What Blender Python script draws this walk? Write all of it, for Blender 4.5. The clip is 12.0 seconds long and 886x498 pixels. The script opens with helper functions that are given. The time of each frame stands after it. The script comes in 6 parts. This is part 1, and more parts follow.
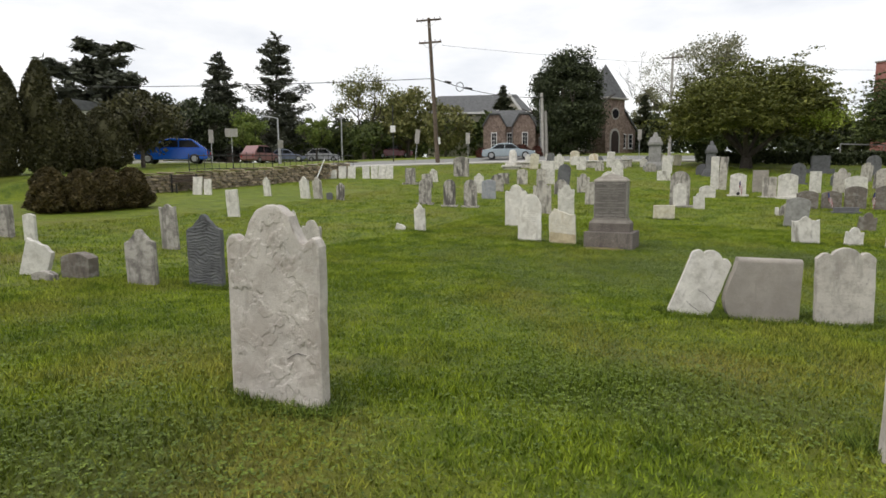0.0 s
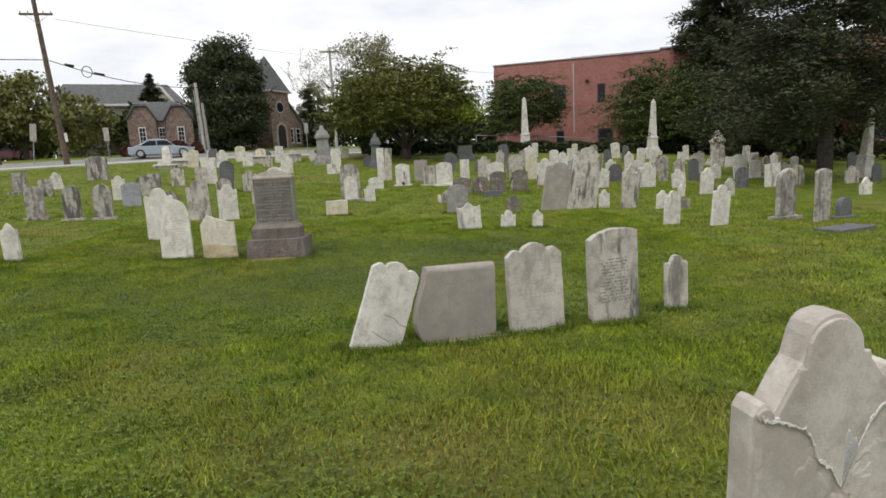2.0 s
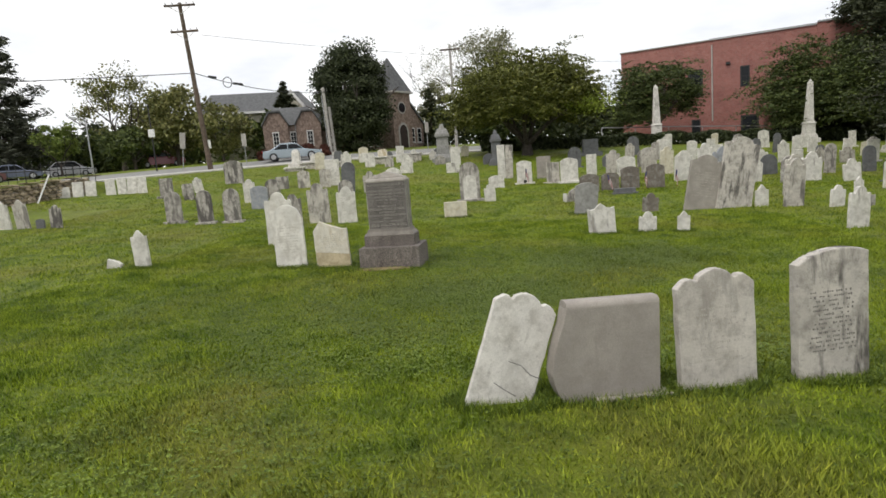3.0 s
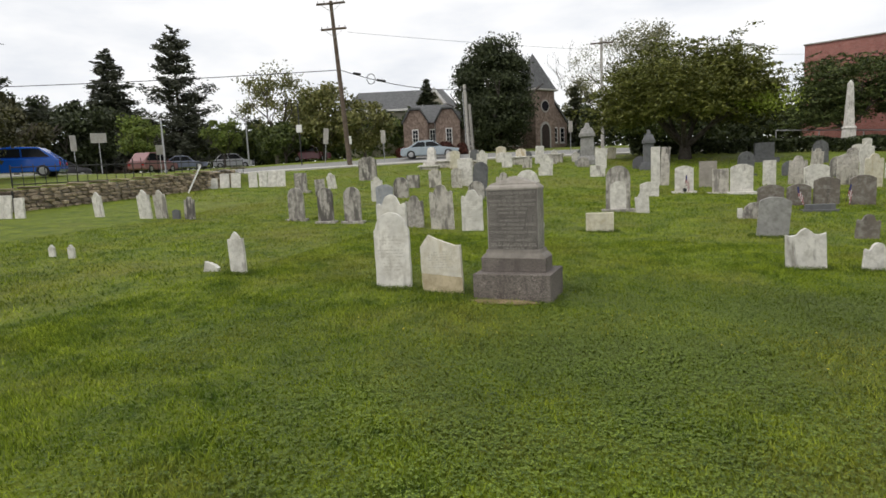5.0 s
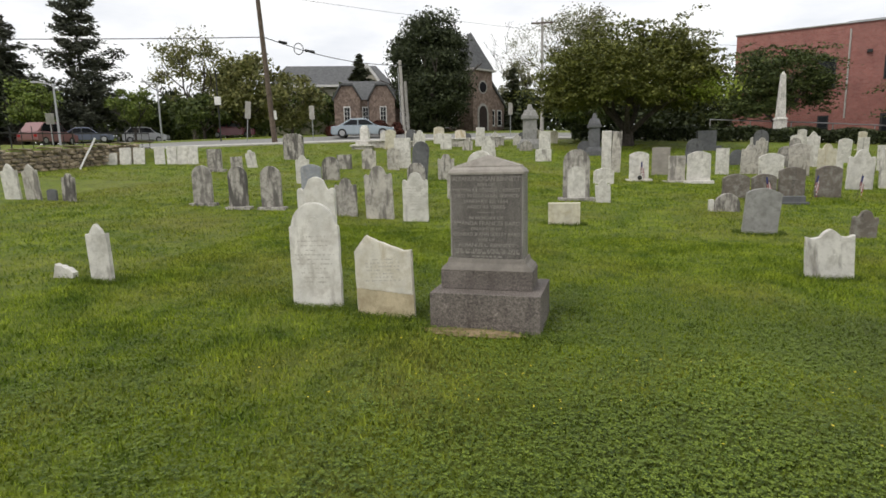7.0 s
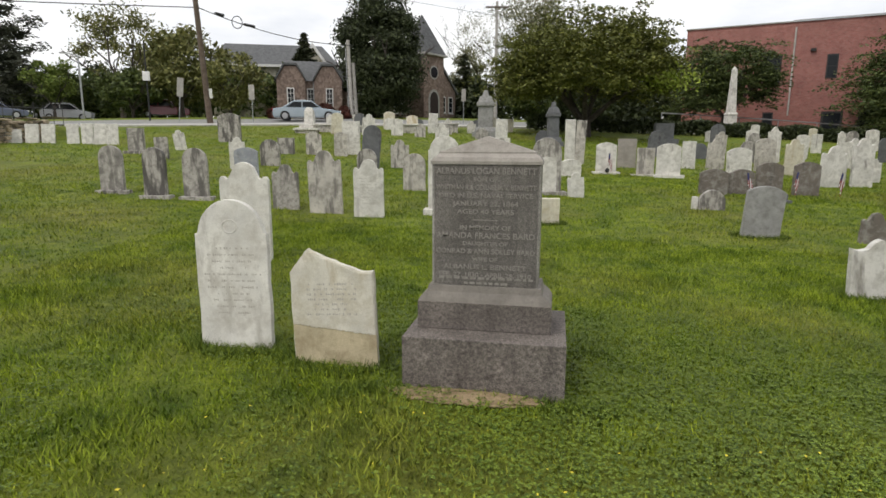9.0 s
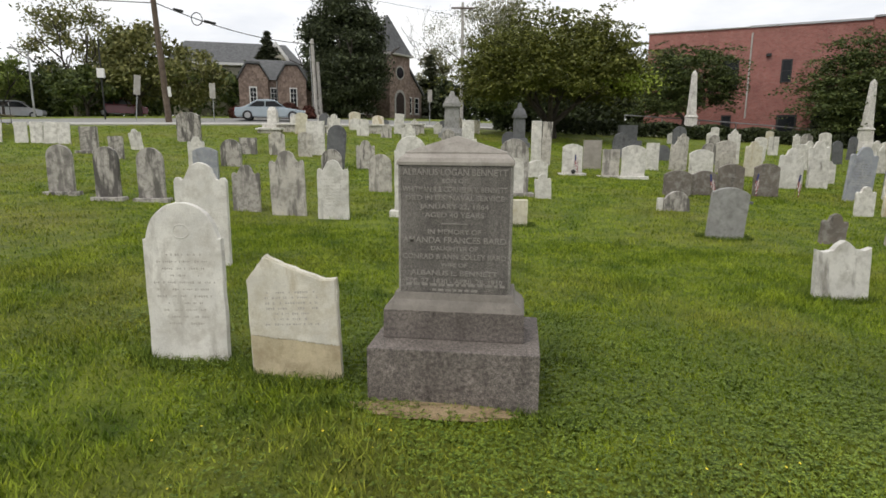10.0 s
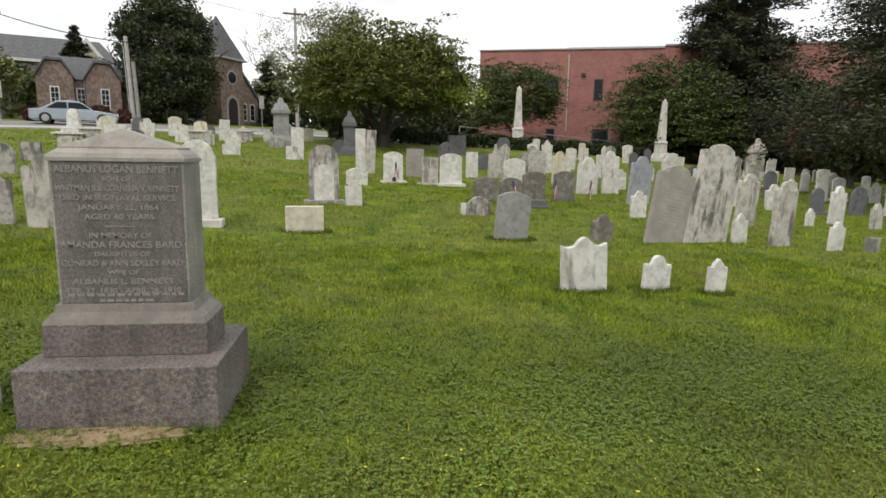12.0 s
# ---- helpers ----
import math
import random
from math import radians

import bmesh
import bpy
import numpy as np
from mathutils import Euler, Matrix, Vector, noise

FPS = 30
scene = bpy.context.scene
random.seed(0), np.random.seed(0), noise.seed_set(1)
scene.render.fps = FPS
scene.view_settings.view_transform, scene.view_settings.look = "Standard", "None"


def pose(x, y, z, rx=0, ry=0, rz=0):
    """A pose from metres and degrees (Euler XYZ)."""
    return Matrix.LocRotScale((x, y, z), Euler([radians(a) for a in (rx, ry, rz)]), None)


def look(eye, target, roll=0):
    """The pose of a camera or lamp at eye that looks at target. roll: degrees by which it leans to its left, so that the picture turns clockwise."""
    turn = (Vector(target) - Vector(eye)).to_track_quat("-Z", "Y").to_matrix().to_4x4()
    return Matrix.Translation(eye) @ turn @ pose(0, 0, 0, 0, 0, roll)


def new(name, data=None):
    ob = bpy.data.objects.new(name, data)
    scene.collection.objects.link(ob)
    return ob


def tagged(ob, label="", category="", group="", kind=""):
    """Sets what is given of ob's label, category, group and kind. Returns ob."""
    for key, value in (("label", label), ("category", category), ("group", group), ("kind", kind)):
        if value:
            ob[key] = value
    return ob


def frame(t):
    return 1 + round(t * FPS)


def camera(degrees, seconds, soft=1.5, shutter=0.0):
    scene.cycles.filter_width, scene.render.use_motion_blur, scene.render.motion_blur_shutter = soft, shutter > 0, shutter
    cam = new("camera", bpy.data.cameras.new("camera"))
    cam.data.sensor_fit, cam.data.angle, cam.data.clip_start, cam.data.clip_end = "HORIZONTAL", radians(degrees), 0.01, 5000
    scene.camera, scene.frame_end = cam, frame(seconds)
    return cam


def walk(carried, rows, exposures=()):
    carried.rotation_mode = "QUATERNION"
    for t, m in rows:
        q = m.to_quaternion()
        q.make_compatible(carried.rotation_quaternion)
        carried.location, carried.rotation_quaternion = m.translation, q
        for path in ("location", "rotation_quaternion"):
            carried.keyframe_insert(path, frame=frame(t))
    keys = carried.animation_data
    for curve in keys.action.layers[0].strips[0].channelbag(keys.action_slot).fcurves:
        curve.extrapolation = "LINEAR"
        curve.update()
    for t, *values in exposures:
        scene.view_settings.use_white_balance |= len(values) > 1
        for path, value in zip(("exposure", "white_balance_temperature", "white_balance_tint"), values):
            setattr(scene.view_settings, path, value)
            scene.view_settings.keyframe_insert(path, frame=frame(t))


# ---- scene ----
cam = camera(74.4, 12.0, soft=1.6)

PATH = [
    (0, (3.445, -13.06, 1.68), (2.501, -11.314, 1.429), -0.6),
    (0.3, (3.324, -12.850, 1.667), (2.519, -11.035, 1.426), -1.5),
    (0.5, (3.292, -12.67, 1.662), (2.566, -10.822, 1.425), -2.2),
    (0.7, (3.302, -12.441, 1.661), (2.673, -10.557, 1.425), -2.8),
    (1, (3.321, -12.068, 1.659), (3.006, -10.108, 1.416), -3.5),
    (1.2, (3.308, -11.845, 1.647), (3.209, -9.863, 1.397), -3.5),
    (1.5, (3.268, -11.524, 1.628), (3.289, -9.541, 1.37), -3.2),
    (2, (3.238, -10.914, 1.669), (3.314, -8.938, 1.37), -3.0),
    (2.2, (3.238, -10.655, 1.663), (3.328, -8.680, 1.359), -3.0),
    (2.5, (3.239, -10.275, 1.652), (3.29, -8.299, 1.347), -3.7),
    (2.7, (3.206, -10.037, 1.672), (3.124, -8.062, 1.371), -4.2),
    (3, (3.129, -9.694, 1.711), (2.799, -7.742, 1.427), -4.5),
    (3.2, (3.116, -9.464, 1.712), (2.627, -7.544, 1.441), -4.8),
    (3.5, (3.11, -9.118, 1.713), (2.436, -7.253, 1.452), -4.7),
    (5.5, (2.491, -6.833, 1.762), (1.718, -5.006, 1.506), -2.7),
    (6, (2.252, -6.258, 1.732), (1.48, -4.431, 1.474), -2.7),
    (6.5, (1.948, -5.755, 1.728), (1.256, -3.899, 1.45), -2.1),
    (7, (1.675, -5.27, 1.702), (1.125, -3.374, 1.38), -1.3),
    (7.5, (1.439, -4.825, 1.706), (0.956, -2.916, 1.357), -0.5),
    (9.5, (0.923, -3.4, 1.634), (0.605, -1.459, 1.272), 0.2),
    (10, (0.924, -3.378, 1.637), (0.666, -1.428, 1.278), 0.4),
    (10.5, (0.978, -3.368, 1.645), (0.766, -1.412, 1.282), 0.6),
    (11, (1.051, -3.333, 1.641), (0.921, -1.371, 1.279), 0.8),
    (11.5, (1.497, -3.281, 1.623), (1.498, -1.314, 1.261), 0.9),
    (12, (1.949, -3.241, 1.565), (2.183, -1.281, 1.245), 0.9),
]
walk(cam, [(t, look(eye, target, roll)) for t, eye, target, roll in PATH],
     [(0, 0), (1.5, -0.08), (2.5, 0.08), (3.5, 0.02), (5.5, -0.06), (7.5, 0), (9.5, 0.0), (11.5, 0.05), (12, 0.15)])

# ---- world and light: a bright overcast sky with a soft, wide sun ----
world = bpy.data.worlds.new("world")
scene.world = world
world.use_nodes = True
wn, wl = world.node_tree.nodes, world.node_tree.links
wn.clear()
w_out, w_bg = wn.new("ShaderNodeOutputWorld"), wn.new("ShaderNodeBackground")
sky = wn.new("ShaderNodeTexSky")
sky.sky_type, sky.sun_disc = "NISHITA", False
sky.sun_elevation, sky.sun_rotation = radians(48), radians(200)
w_co, w_map, w_noise = wn.new("ShaderNodeTexCoord"), wn.new("ShaderNodeMapping"), wn.new("ShaderNodeTexNoise")
w_map.inputs["Scale"].default_value = (1.6, 1.6, 5.0)
w_noise.inputs["Scale"].default_value, w_noise.inputs["Detail"].default_value = 1.7, 7.0
w_noise.inputs["Roughness"].default_value = 0.55
w_ramp = wn.new("ShaderNodeValToRGB")
w_ramp.color_ramp.elements[0].position, w_ramp.color_ramp.elements[0].color = 0.36, (7.0, 7.2, 7.6, 1)
w_ramp.color_ramp.elements[1].position, w_ramp.color_ramp.elements[1].color = 0.58, (9.3, 9.2, 9.1, 1)
w_mix = wn.new("ShaderNodeMixRGB")
w_mix.inputs[0].default_value = 0.93
wl.new(w_co.outputs["Generated"], w_map.inputs["Vector"])
wl.new(w_map.outputs["Vector"], w_noise.inputs["Vector"])
wl.new(w_noise.outputs["Fac"], w_ramp.inputs["Fac"])
wl.new(sky.outputs["Color"], w_mix.inputs[1])
wl.new(w_ramp.outputs["Color"], w_mix.inputs[2])
wl.new(w_mix.outputs["Color"], w_bg.inputs["Color"])
w_bg.inputs["Strength"].default_value = 0.125
wl.new(w_bg.outputs["Background"], w_out.inputs["Surface"])

sun_data = bpy.data.lights.new("sun", "SUN")
sun_data.energy, sun_data.angle, sun_data.color = 1.5, radians(14), (1.0, 0.95, 0.87)
sun = new("sun", sun_data)
sun.matrix_world = look((0, 0, 60), (0 + 18, 26, 14))


# ---- materials ----
def shader(name):
    m = bpy.data.materials.new(name)
    m.use_nodes = True
    nt = m.node_tree
    return m, nt.nodes, nt.links, nt.nodes["Principled BSDF"]


def noise_node(N, L, vec, scale, detail=4.0, rough=0.6):
    n = N.new("ShaderNodeTexNoise")
    n.inputs["Scale"].default_value, n.inputs["Detail"].default_value = scale, detail
    n.inputs["Roughness"].default_value = rough
    L.new(vec, n.inputs["Vector"])
    return n


def ramp_node(N, L, fac, stops):
    r = N.new("ShaderNodeValToRGB")
    e = r.color_ramp.elements
    while len(e) < len(stops):
        e.new(0.5)
    for s, (p, c) in zip(e, stops):
        s.position, s.color = p, (*c, 1)
    L.new(fac, r.inputs["Fac"])
    return r


def mix_node(N, L, fac, a, b, mode="MIX"):
    m = N.new("ShaderNodeMixRGB")
    m.blend_type = mode
    for i, v in ((0, fac), (1, a), (2, b)):
        if hasattr(v, "is_linked"):
            L.new(v, m.inputs[i])
        else:
            m.inputs[i].default_value = v if i == 0 else (*v, 1)
    return m.outputs[0]


def bump_node(N, L, height, strength, distance, bs):
    b = N.new("ShaderNodeBump")
    b.inputs["Strength"].default_value, b.inputs["Distance"].default_value = strength, distance
    L.new(height, b.inputs["Height"])
    L.new(b.outputs["Normal"], bs.inputs["Normal"])


def surface(name, dark, light, scale=8.0, rough=0.8, grain=60.0, bump=0.25, metal=0.0, vary=0.25, depth=0.01, streaks=0.0):
    """A two-scale mottled surface between two colours, with a fine bump and some variation from object to object."""
    m, N, L, bs = shader(name)
    co = N.new("ShaderNodeTexCoord").outputs["Object"]
    big, fine = noise_node(N, L, co, scale, 5), noise_node(N, L, co, grain, 3)
    col = ramp_node(N, L, big.outputs["Fac"], [(0.32, dark), (0.68, light)]).outputs["Color"]
    g = ramp_node(N, L, fine.outputs["Fac"], [(0.3, (0.72, 0.72, 0.72)), (0.7, (1.15, 1.15, 1.15))]).outputs["Color"]
    col = mix_node(N, L, 0.8, col, g, "MULTIPLY")
    if streaks:
        mp = N.new("ShaderNodeMapping")
        mp.inputs["Scale"].default_value = (1.0, 1.0, 0.12)
        L.new(co, mp.inputs["Vector"])
        run, cloud, crystal = noise_node(N, L, mp.outputs[0], 9.0, 5, 0.65), noise_node(N, L, co, 2.6, 5, 0.6), noise_node(N, L, co, 230.0, 2, 0.5)
        a = ramp_node(N, L, run.outputs["Fac"], [(0.42, (1.06, 1.06, 1.06)), (0.62, (1 - streaks,) * 3)]).outputs["Color"]
        b = ramp_node(N, L, cloud.outputs["Fac"], [(0.35, (0.78, 0.77, 0.76)), (0.65, (1.18, 1.18, 1.18))]).outputs["Color"]
        c = ramp_node(N, L, crystal.outputs["Fac"], [(0.36, (0.45, 0.45, 0.45)), (0.64, (1.5, 1.5, 1.5))]).outputs["Color"]
        for k in (a, b, c):
            col = mix_node(N, L, 1.0, col, k, "MULTIPLY")
    if vary:
        info = N.new("ShaderNodeObjectInfo")
        v = ramp_node(N, L, info.outputs["Random"], [(0.0, (1 - vary,) * 3), (1.0, (1 + vary * 0.4,) * 3)]).outputs["Color"]
        col = mix_node(N, L, 1.0, col, v, "MULTIPLY")
    L.new(col, bs.inputs["Base Color"])
    bs.inputs["Roughness"].default_value, bs.inputs["Metallic"].default_value = rough, metal
    bump_node(N, L, fine.outputs["Fac"], bump, depth, bs)
    return m


def gravestone_material(name, base, stain, dirt, amount=0.5, flake=0.0, moss=None):
    """Weathered stone: cloudy base, dark streaks that run down the face, lichen, fine pits, flaked hollows."""
    m, N, L, bs = shader(name)
    tc = N.new("ShaderNodeTexCoord")
    info = N.new("ShaderNodeObjectInfo")
    shift = N.new("ShaderNodeVectorMath")
    scl = N.new("ShaderNodeVectorMath")
    scl.operation = "SCALE"
    comb = N.new("ShaderNodeCombineXYZ")
    for i in range(3):
        L.new(info.outputs["Random"], comb.inputs[i])
    L.new(comb.outputs[0], scl.inputs[0])
    scl.inputs["Scale"].default_value = 37.0
    L.new(tc.outputs["Object"], shift.inputs[0])
    L.new(scl.outputs[0], shift.inputs[1])
    co = shift.outputs[0]
    mp = N.new("ShaderNodeMapping")
    mp.inputs["Scale"].default_value = (1.0, 1.0, 0.22)
    L.new(co, mp.inputs["Vector"])
    streak = noise_node(N, L, mp.outputs[0], 5.0, 6, 0.62)
    cloud = noise_node(N, L, co, 3.2, 6, 0.6)
    fine = noise_node(N, L, co, 85.0, 4, 0.7)
    mid = noise_node(N, L, co, 20.0, 5, 0.7)
    blot = noise_node(N, L, co, 7.5, 6, 0.68)
    lo, hi = [c * 0.78 for c in base], [min(1, c * 1.1) for c in base]
    col = ramp_node(N, L, cloud.outputs["Fac"], [(0.3, lo), (0.65, hi)]).outputs["Color"]
    sm = ramp_node(N, L, streak.outputs["Fac"], [(0.66 - 0.18 * amount, (0, 0, 0)), (0.74 - 0.17 * amount, (1, 1, 1))]).outputs["Color"]
    r = ramp_node(N, L, info.outputs["Random"], [(0.0, (0.45,) * 3), (1.0, (1.0,) * 3)]).outputs["Color"]
    sm = mix_node(N, L, 1.0, sm, r, "MULTIPLY")
    col = mix_node(N, L, sm, col, stain)
    dm = ramp_node(N, L, blot.outputs["Fac"], [(0.46, (0, 0, 0)), (0.66, (0.8, 0.8, 0.8))]).outputs["Color"]
    col = mix_node(N, L, dm, col, dirt)
    dm = ramp_node(N, L, mid.outputs["Fac"], [(0.58, (0, 0, 0)), (0.74, (0.6, 0.6, 0.6))]).outputs["Color"]
    col = mix_node(N, L, dm, col, stain)
    if moss:
        mm = ramp_node(N, L, noise_node(N, L, co, 6.0, 5).outputs["Fac"], [(0.52, (0, 0, 0)), (0.66, (0.7, 0.7, 0.7))]).outputs["Color"]
        col = mix_node(N, L, mm, col, moss)
    g = ramp_node(N, L, fine.outputs["Fac"], [(0.3, (0.86,) * 3), (0.7, (1.06,) * 3)]).outputs["Color"]
    col = mix_node(N, L, 0.9, col, g, "MULTIPLY")
    L.new(col, bs.inputs["Base Color"])
    bs.inputs["Roughness"].default_value = 0.82
    h = mix_node(N, L, 0.45, mid.outputs["Fac"], fine.outputs["Fac"])
    if flake:
        fl = noise_node(N, L, co, 3.6, 3, 0.45)
        fm = ramp_node(N, L, fl.outputs["Fac"], [(0.50, (0, 0, 0)), (0.56, (1, 1, 1))]).outputs["Color"]
        col = mix_node(N, L, mix_node(N, L, 1.0, fm, (0.55, 0.55, 0.55), "MULTIPLY"), col, dirt)
        L.new(col, bs.inputs["Base Color"])
        h = mix_node(N, L, flake, h, fm)
    bump_node(N, L, h, 0.55, 0.014, bs)
    return m


def leaf_material(name, dark, light, rough=0.6):
    m, N, L, bs = shader(name)
    geo = N.new("ShaderNodeNewGeometry")
    co = N.new("ShaderNodeTexCoord").outputs["Object"]
    big = noise_node(N, L, co, 0.55, 3)
    a = ramp_node(N, L, geo.outputs["Random Per Island"], [(0.0, dark), (1.0, light)]).outputs["Color"]
    v = ramp_node(N, L, big.outputs["Fac"], [(0.3, (0.62, 0.62, 0.62)), (0.7, (1.2, 1.2, 1.2))]).outputs["Color"]
    L.new(mix_node(N, L, 1.0, a, v, "MULTIPLY"), bs.inputs["Base Color"])
    bs.inputs["Roughness"].default_value = rough
    bs.inputs["Specular IOR Level"].default_value = 0.25
    return m


# darker green stretches of the lawn, with thicker clover: centre, and half its length along x and y
DARK_GREEN = ((2.3, -1.9, 1.9, 1.2), (0.5, -11.6, 1.3, 0.9), (2.9, -9.0, 1.6, 1.0), (4.6, 0.6, 2.2, 1.6))


def lawn_material(name, blade):
    """Lawn: green, olive and straw patches at three scales; the blades take the same patches."""
    m, N, L, bs = shader(name)
    co = N.new("ShaderNodeTexCoord").outputs["Object"]
    big, mid = noise_node(N, L, co, 0.33, 5, 0.6), noise_node(N, L, co, 1.9, 5, 0.65)
    fine = noise_node(N, L, co, 42.0, 4, 0.7)
    k = 1.06 if blade else 0.76
    small = noise_node(N, L, co, 7.0, 5, 0.7)
    mm = mix_node(N, L, 0.4, mid.outputs["Fac"], small.outputs["Fac"])
    green = ramp_node(N, L, mm, [(0.38, (0.084 * k, 0.142 * k, 0.012 * k)), (0.62, (0.262 * k, 0.335 * k, 0.025 * k))]).outputs["Color"]
    straw = (0.30 * k, 0.255 * k, 0.07 * k)
    pm = ramp_node(N, L, big.outputs["Fac"], [(0.46, (0, 0, 0)), (0.68, (0.62, 0.62, 0.62))]).outputs["Color"]
    sep = N.new("ShaderNodeSeparateXYZ")
    L.new(co, sep.inputs[0])
    dry = N.new("ShaderNodeMapRange")
    dry.inputs["From Min"].default_value, dry.inputs["From Max"].default_value = -7.0, -2.5
    dry.inputs["To Min"].default_value, dry.inputs["To Max"].default_value = 1.0, 0.6
    L.new(sep.outputs[1], dry.inputs["Value"])
    pm = mix_node(N, L, 1.0, pm, dry.outputs[0], "MULTIPLY")
    col = mix_node(N, L, pm, green, straw)
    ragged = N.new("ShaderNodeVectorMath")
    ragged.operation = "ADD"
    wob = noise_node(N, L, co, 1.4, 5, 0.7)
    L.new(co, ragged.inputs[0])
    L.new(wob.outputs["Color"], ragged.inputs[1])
    # ragged soft ellipses that mix the lawn towards a darker green
    for cx, cy, rx, ry in DARK_GREEN:
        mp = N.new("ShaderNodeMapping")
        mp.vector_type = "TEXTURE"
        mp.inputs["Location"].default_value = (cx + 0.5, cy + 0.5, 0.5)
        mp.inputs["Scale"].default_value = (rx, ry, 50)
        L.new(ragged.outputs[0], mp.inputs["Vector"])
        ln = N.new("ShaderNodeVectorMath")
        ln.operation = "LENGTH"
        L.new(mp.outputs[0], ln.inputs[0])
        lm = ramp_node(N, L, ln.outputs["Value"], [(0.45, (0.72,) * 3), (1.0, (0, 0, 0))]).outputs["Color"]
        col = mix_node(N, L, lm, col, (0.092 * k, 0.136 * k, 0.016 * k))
    if blade:
        geo = N.new("ShaderNodeNewGeometry")
        v = ramp_node(N, L, geo.outputs["Random Per Island"], [(0.0, (0.36, 0.42, 0.38)), (0.85, (1.2, 1.17, 1.1)), (1.0, (1.55, 1.4, 1.3))]).outputs["Color"]
    else:
        v = ramp_node(N, L, fine.outputs["Fac"], [(0.3, (0.65, 0.65, 0.65)), (0.7, (1.22, 1.18, 1.15))]).outputs["Color"]
    L.new(mix_node(N, L, 1.0, col, v, "MULTIPLY"), bs.inputs["Base Color"])
    bs.inputs["Roughness"].default_value = 0.7
    bs.inputs["Specular IOR Level"].default_value = 0.2
    if not blade:
        bump_node(N, L, fine.outputs["Fac"], 0.9, 0.05, bs)
    return m


def brick_material(name, a, b, mortar, scale):
    m, N, L, bs = shader(name)
    co = N.new("ShaderNodeTexCoord").outputs["Object"]
    sep, cmb = N.new("ShaderNodeSeparateXYZ"), N.new("ShaderNodeCombineXYZ")
    add = N.new("ShaderNodeMath")
    L.new(co, sep.inputs[0])
    L.new(sep.outputs[0], add.inputs[0]), L.new(sep.outputs[1], add.inputs[1])
    L.new(add.outputs[0], cmb.inputs[0]), L.new(sep.outputs[2], cmb.inputs[1])
    br = N.new("ShaderNodeTexBrick")
    br.inputs["Scale"].default_value = scale
    br.inputs["Color1"].default_value, br.inputs["Color2"].default_value = (*a, 1), (*b, 1)
    br.inputs["Mortar"].default_value = (*mortar, 1)
    br.inputs["Mortar Size"].default_value = 0.012
    L.new(cmb.outputs[0], br.inputs["Vector"])
    n = noise_node(N, L, co, 0.8, 6)
    v = ramp_node(N, L, n.outputs["Fac"], [(0.3, (0.8, 0.8, 0.8)), (0.7, (1.12, 1.12, 1.12))]).outputs["Color"]
    L.new(mix_node(N, L, 1.0, br.outputs["Color"], v, "MULTIPLY"), bs.inputs["Base Color"])
    bs.inputs["Roughness"].default_value = 0.88
    bump_node(N, L, br.outputs["Fac"], -0.4, 0.01, bs)
    return m


def rubble_material(name, a, b, c, scale):
    m, N, L, bs = shader(name)
    co = N.new("ShaderNodeTexCoord").outputs["Object"]
    vo = N.new("ShaderNodeTexVoronoi")
    vo.inputs["Scale"].default_value = scale
    L.new(co, vo.inputs["Vector"])
    sp = N.new("ShaderNodeSeparateColor")
    L.new(vo.outputs["Color"], sp.inputs[0])
    col = ramp_node(N, L, sp.outputs[0], [(0.1, a), (0.5, b), (0.9, c)]).outputs["Color"]
    n = noise_node(N, L, co, 14, 4)
    v = ramp_node(N, L, n.outputs["Fac"], [(0.3, (0.75, 0.75, 0.75)), (0.7, (1.15, 1.15, 1.15))]).outputs["Color"]
    L.new(mix_node(N, L, 1.0, col, v, "MULTIPLY"), bs.inputs["Base Color"])
    bs.inputs["Roughness"].default_value = 0.9
    bump_node(N, L, vo.outputs["Distance"], 0.6, 0.03, bs)
    return m


def gloss(name, col, rough=0.3, metal=0.0, coat=0.0):
    m, N, L, bs = shader(name)
    co = N.new("ShaderNodeTexCoord").outputs["Object"]
    n = noise_node(N, L, co, 3.0, 3)
    c = ramp_node(N, L, n.outputs["Fac"], [(0.3, [v * 0.88 for v in col]), (0.7, col)]).outputs["Color"]
    L.new(c, bs.inputs["Base Color"])
    bs.inputs["Roughness"].default_value, bs.inputs["Metallic"].default_value = rough, metal
    bs.inputs["Coat Weight"].default_value = coat
    return m


MARBLE = gravestone_material("white_marble", (0.70, 0.675, 0.63), (0.27, 0.25, 0.225), (0.42, 0.395, 0.35), 0.45)
FRESH_MARBLE = surface("fresh_broken_marble", (0.66, 0.65, 0.64), (0.80, 0.79, 0.78), 30, 0.7, 140, 0.5, vary=0)
MARBLE_FLAKED = gravestone_material("flaked_marble", (0.56, 0.52, 0.475), (0.33, 0.295, 0.265), (0.36, 0.315, 0.28), 0.4, 0.3)
MARBLE_STREAKED = gravestone_material("streaked_marble", (0.54, 0.505, 0.455), (0.085, 0.078, 0.072), (0.23, 0.21, 0.185), 0.8)
MARBLE_MOTTLED = gravestone_material("mottled_marble", (0.56, 0.525, 0.475), (0.20, 0.185, 0.165), (0.33, 0.30, 0.265), 0.62)
MARBLE_GREY = gravestone_material("grey_marble", (0.45, 0.42, 0.385), (0.05, 0.045, 0.042), (0.12, 0.11, 0.10), 0.95)
MARBLE_WARM = gravestone_material("yellowed_marble", (0.63, 0.59, 0.48), (0.42, 0.34, 0.20), (0.44, 0.38, 0.26), 0.5)
SLATE = gravestone_material("slate", (0.12, 0.122, 0.13), (0.06, 0.06, 0.064), (0.17, 0.17, 0.172), 0.6)
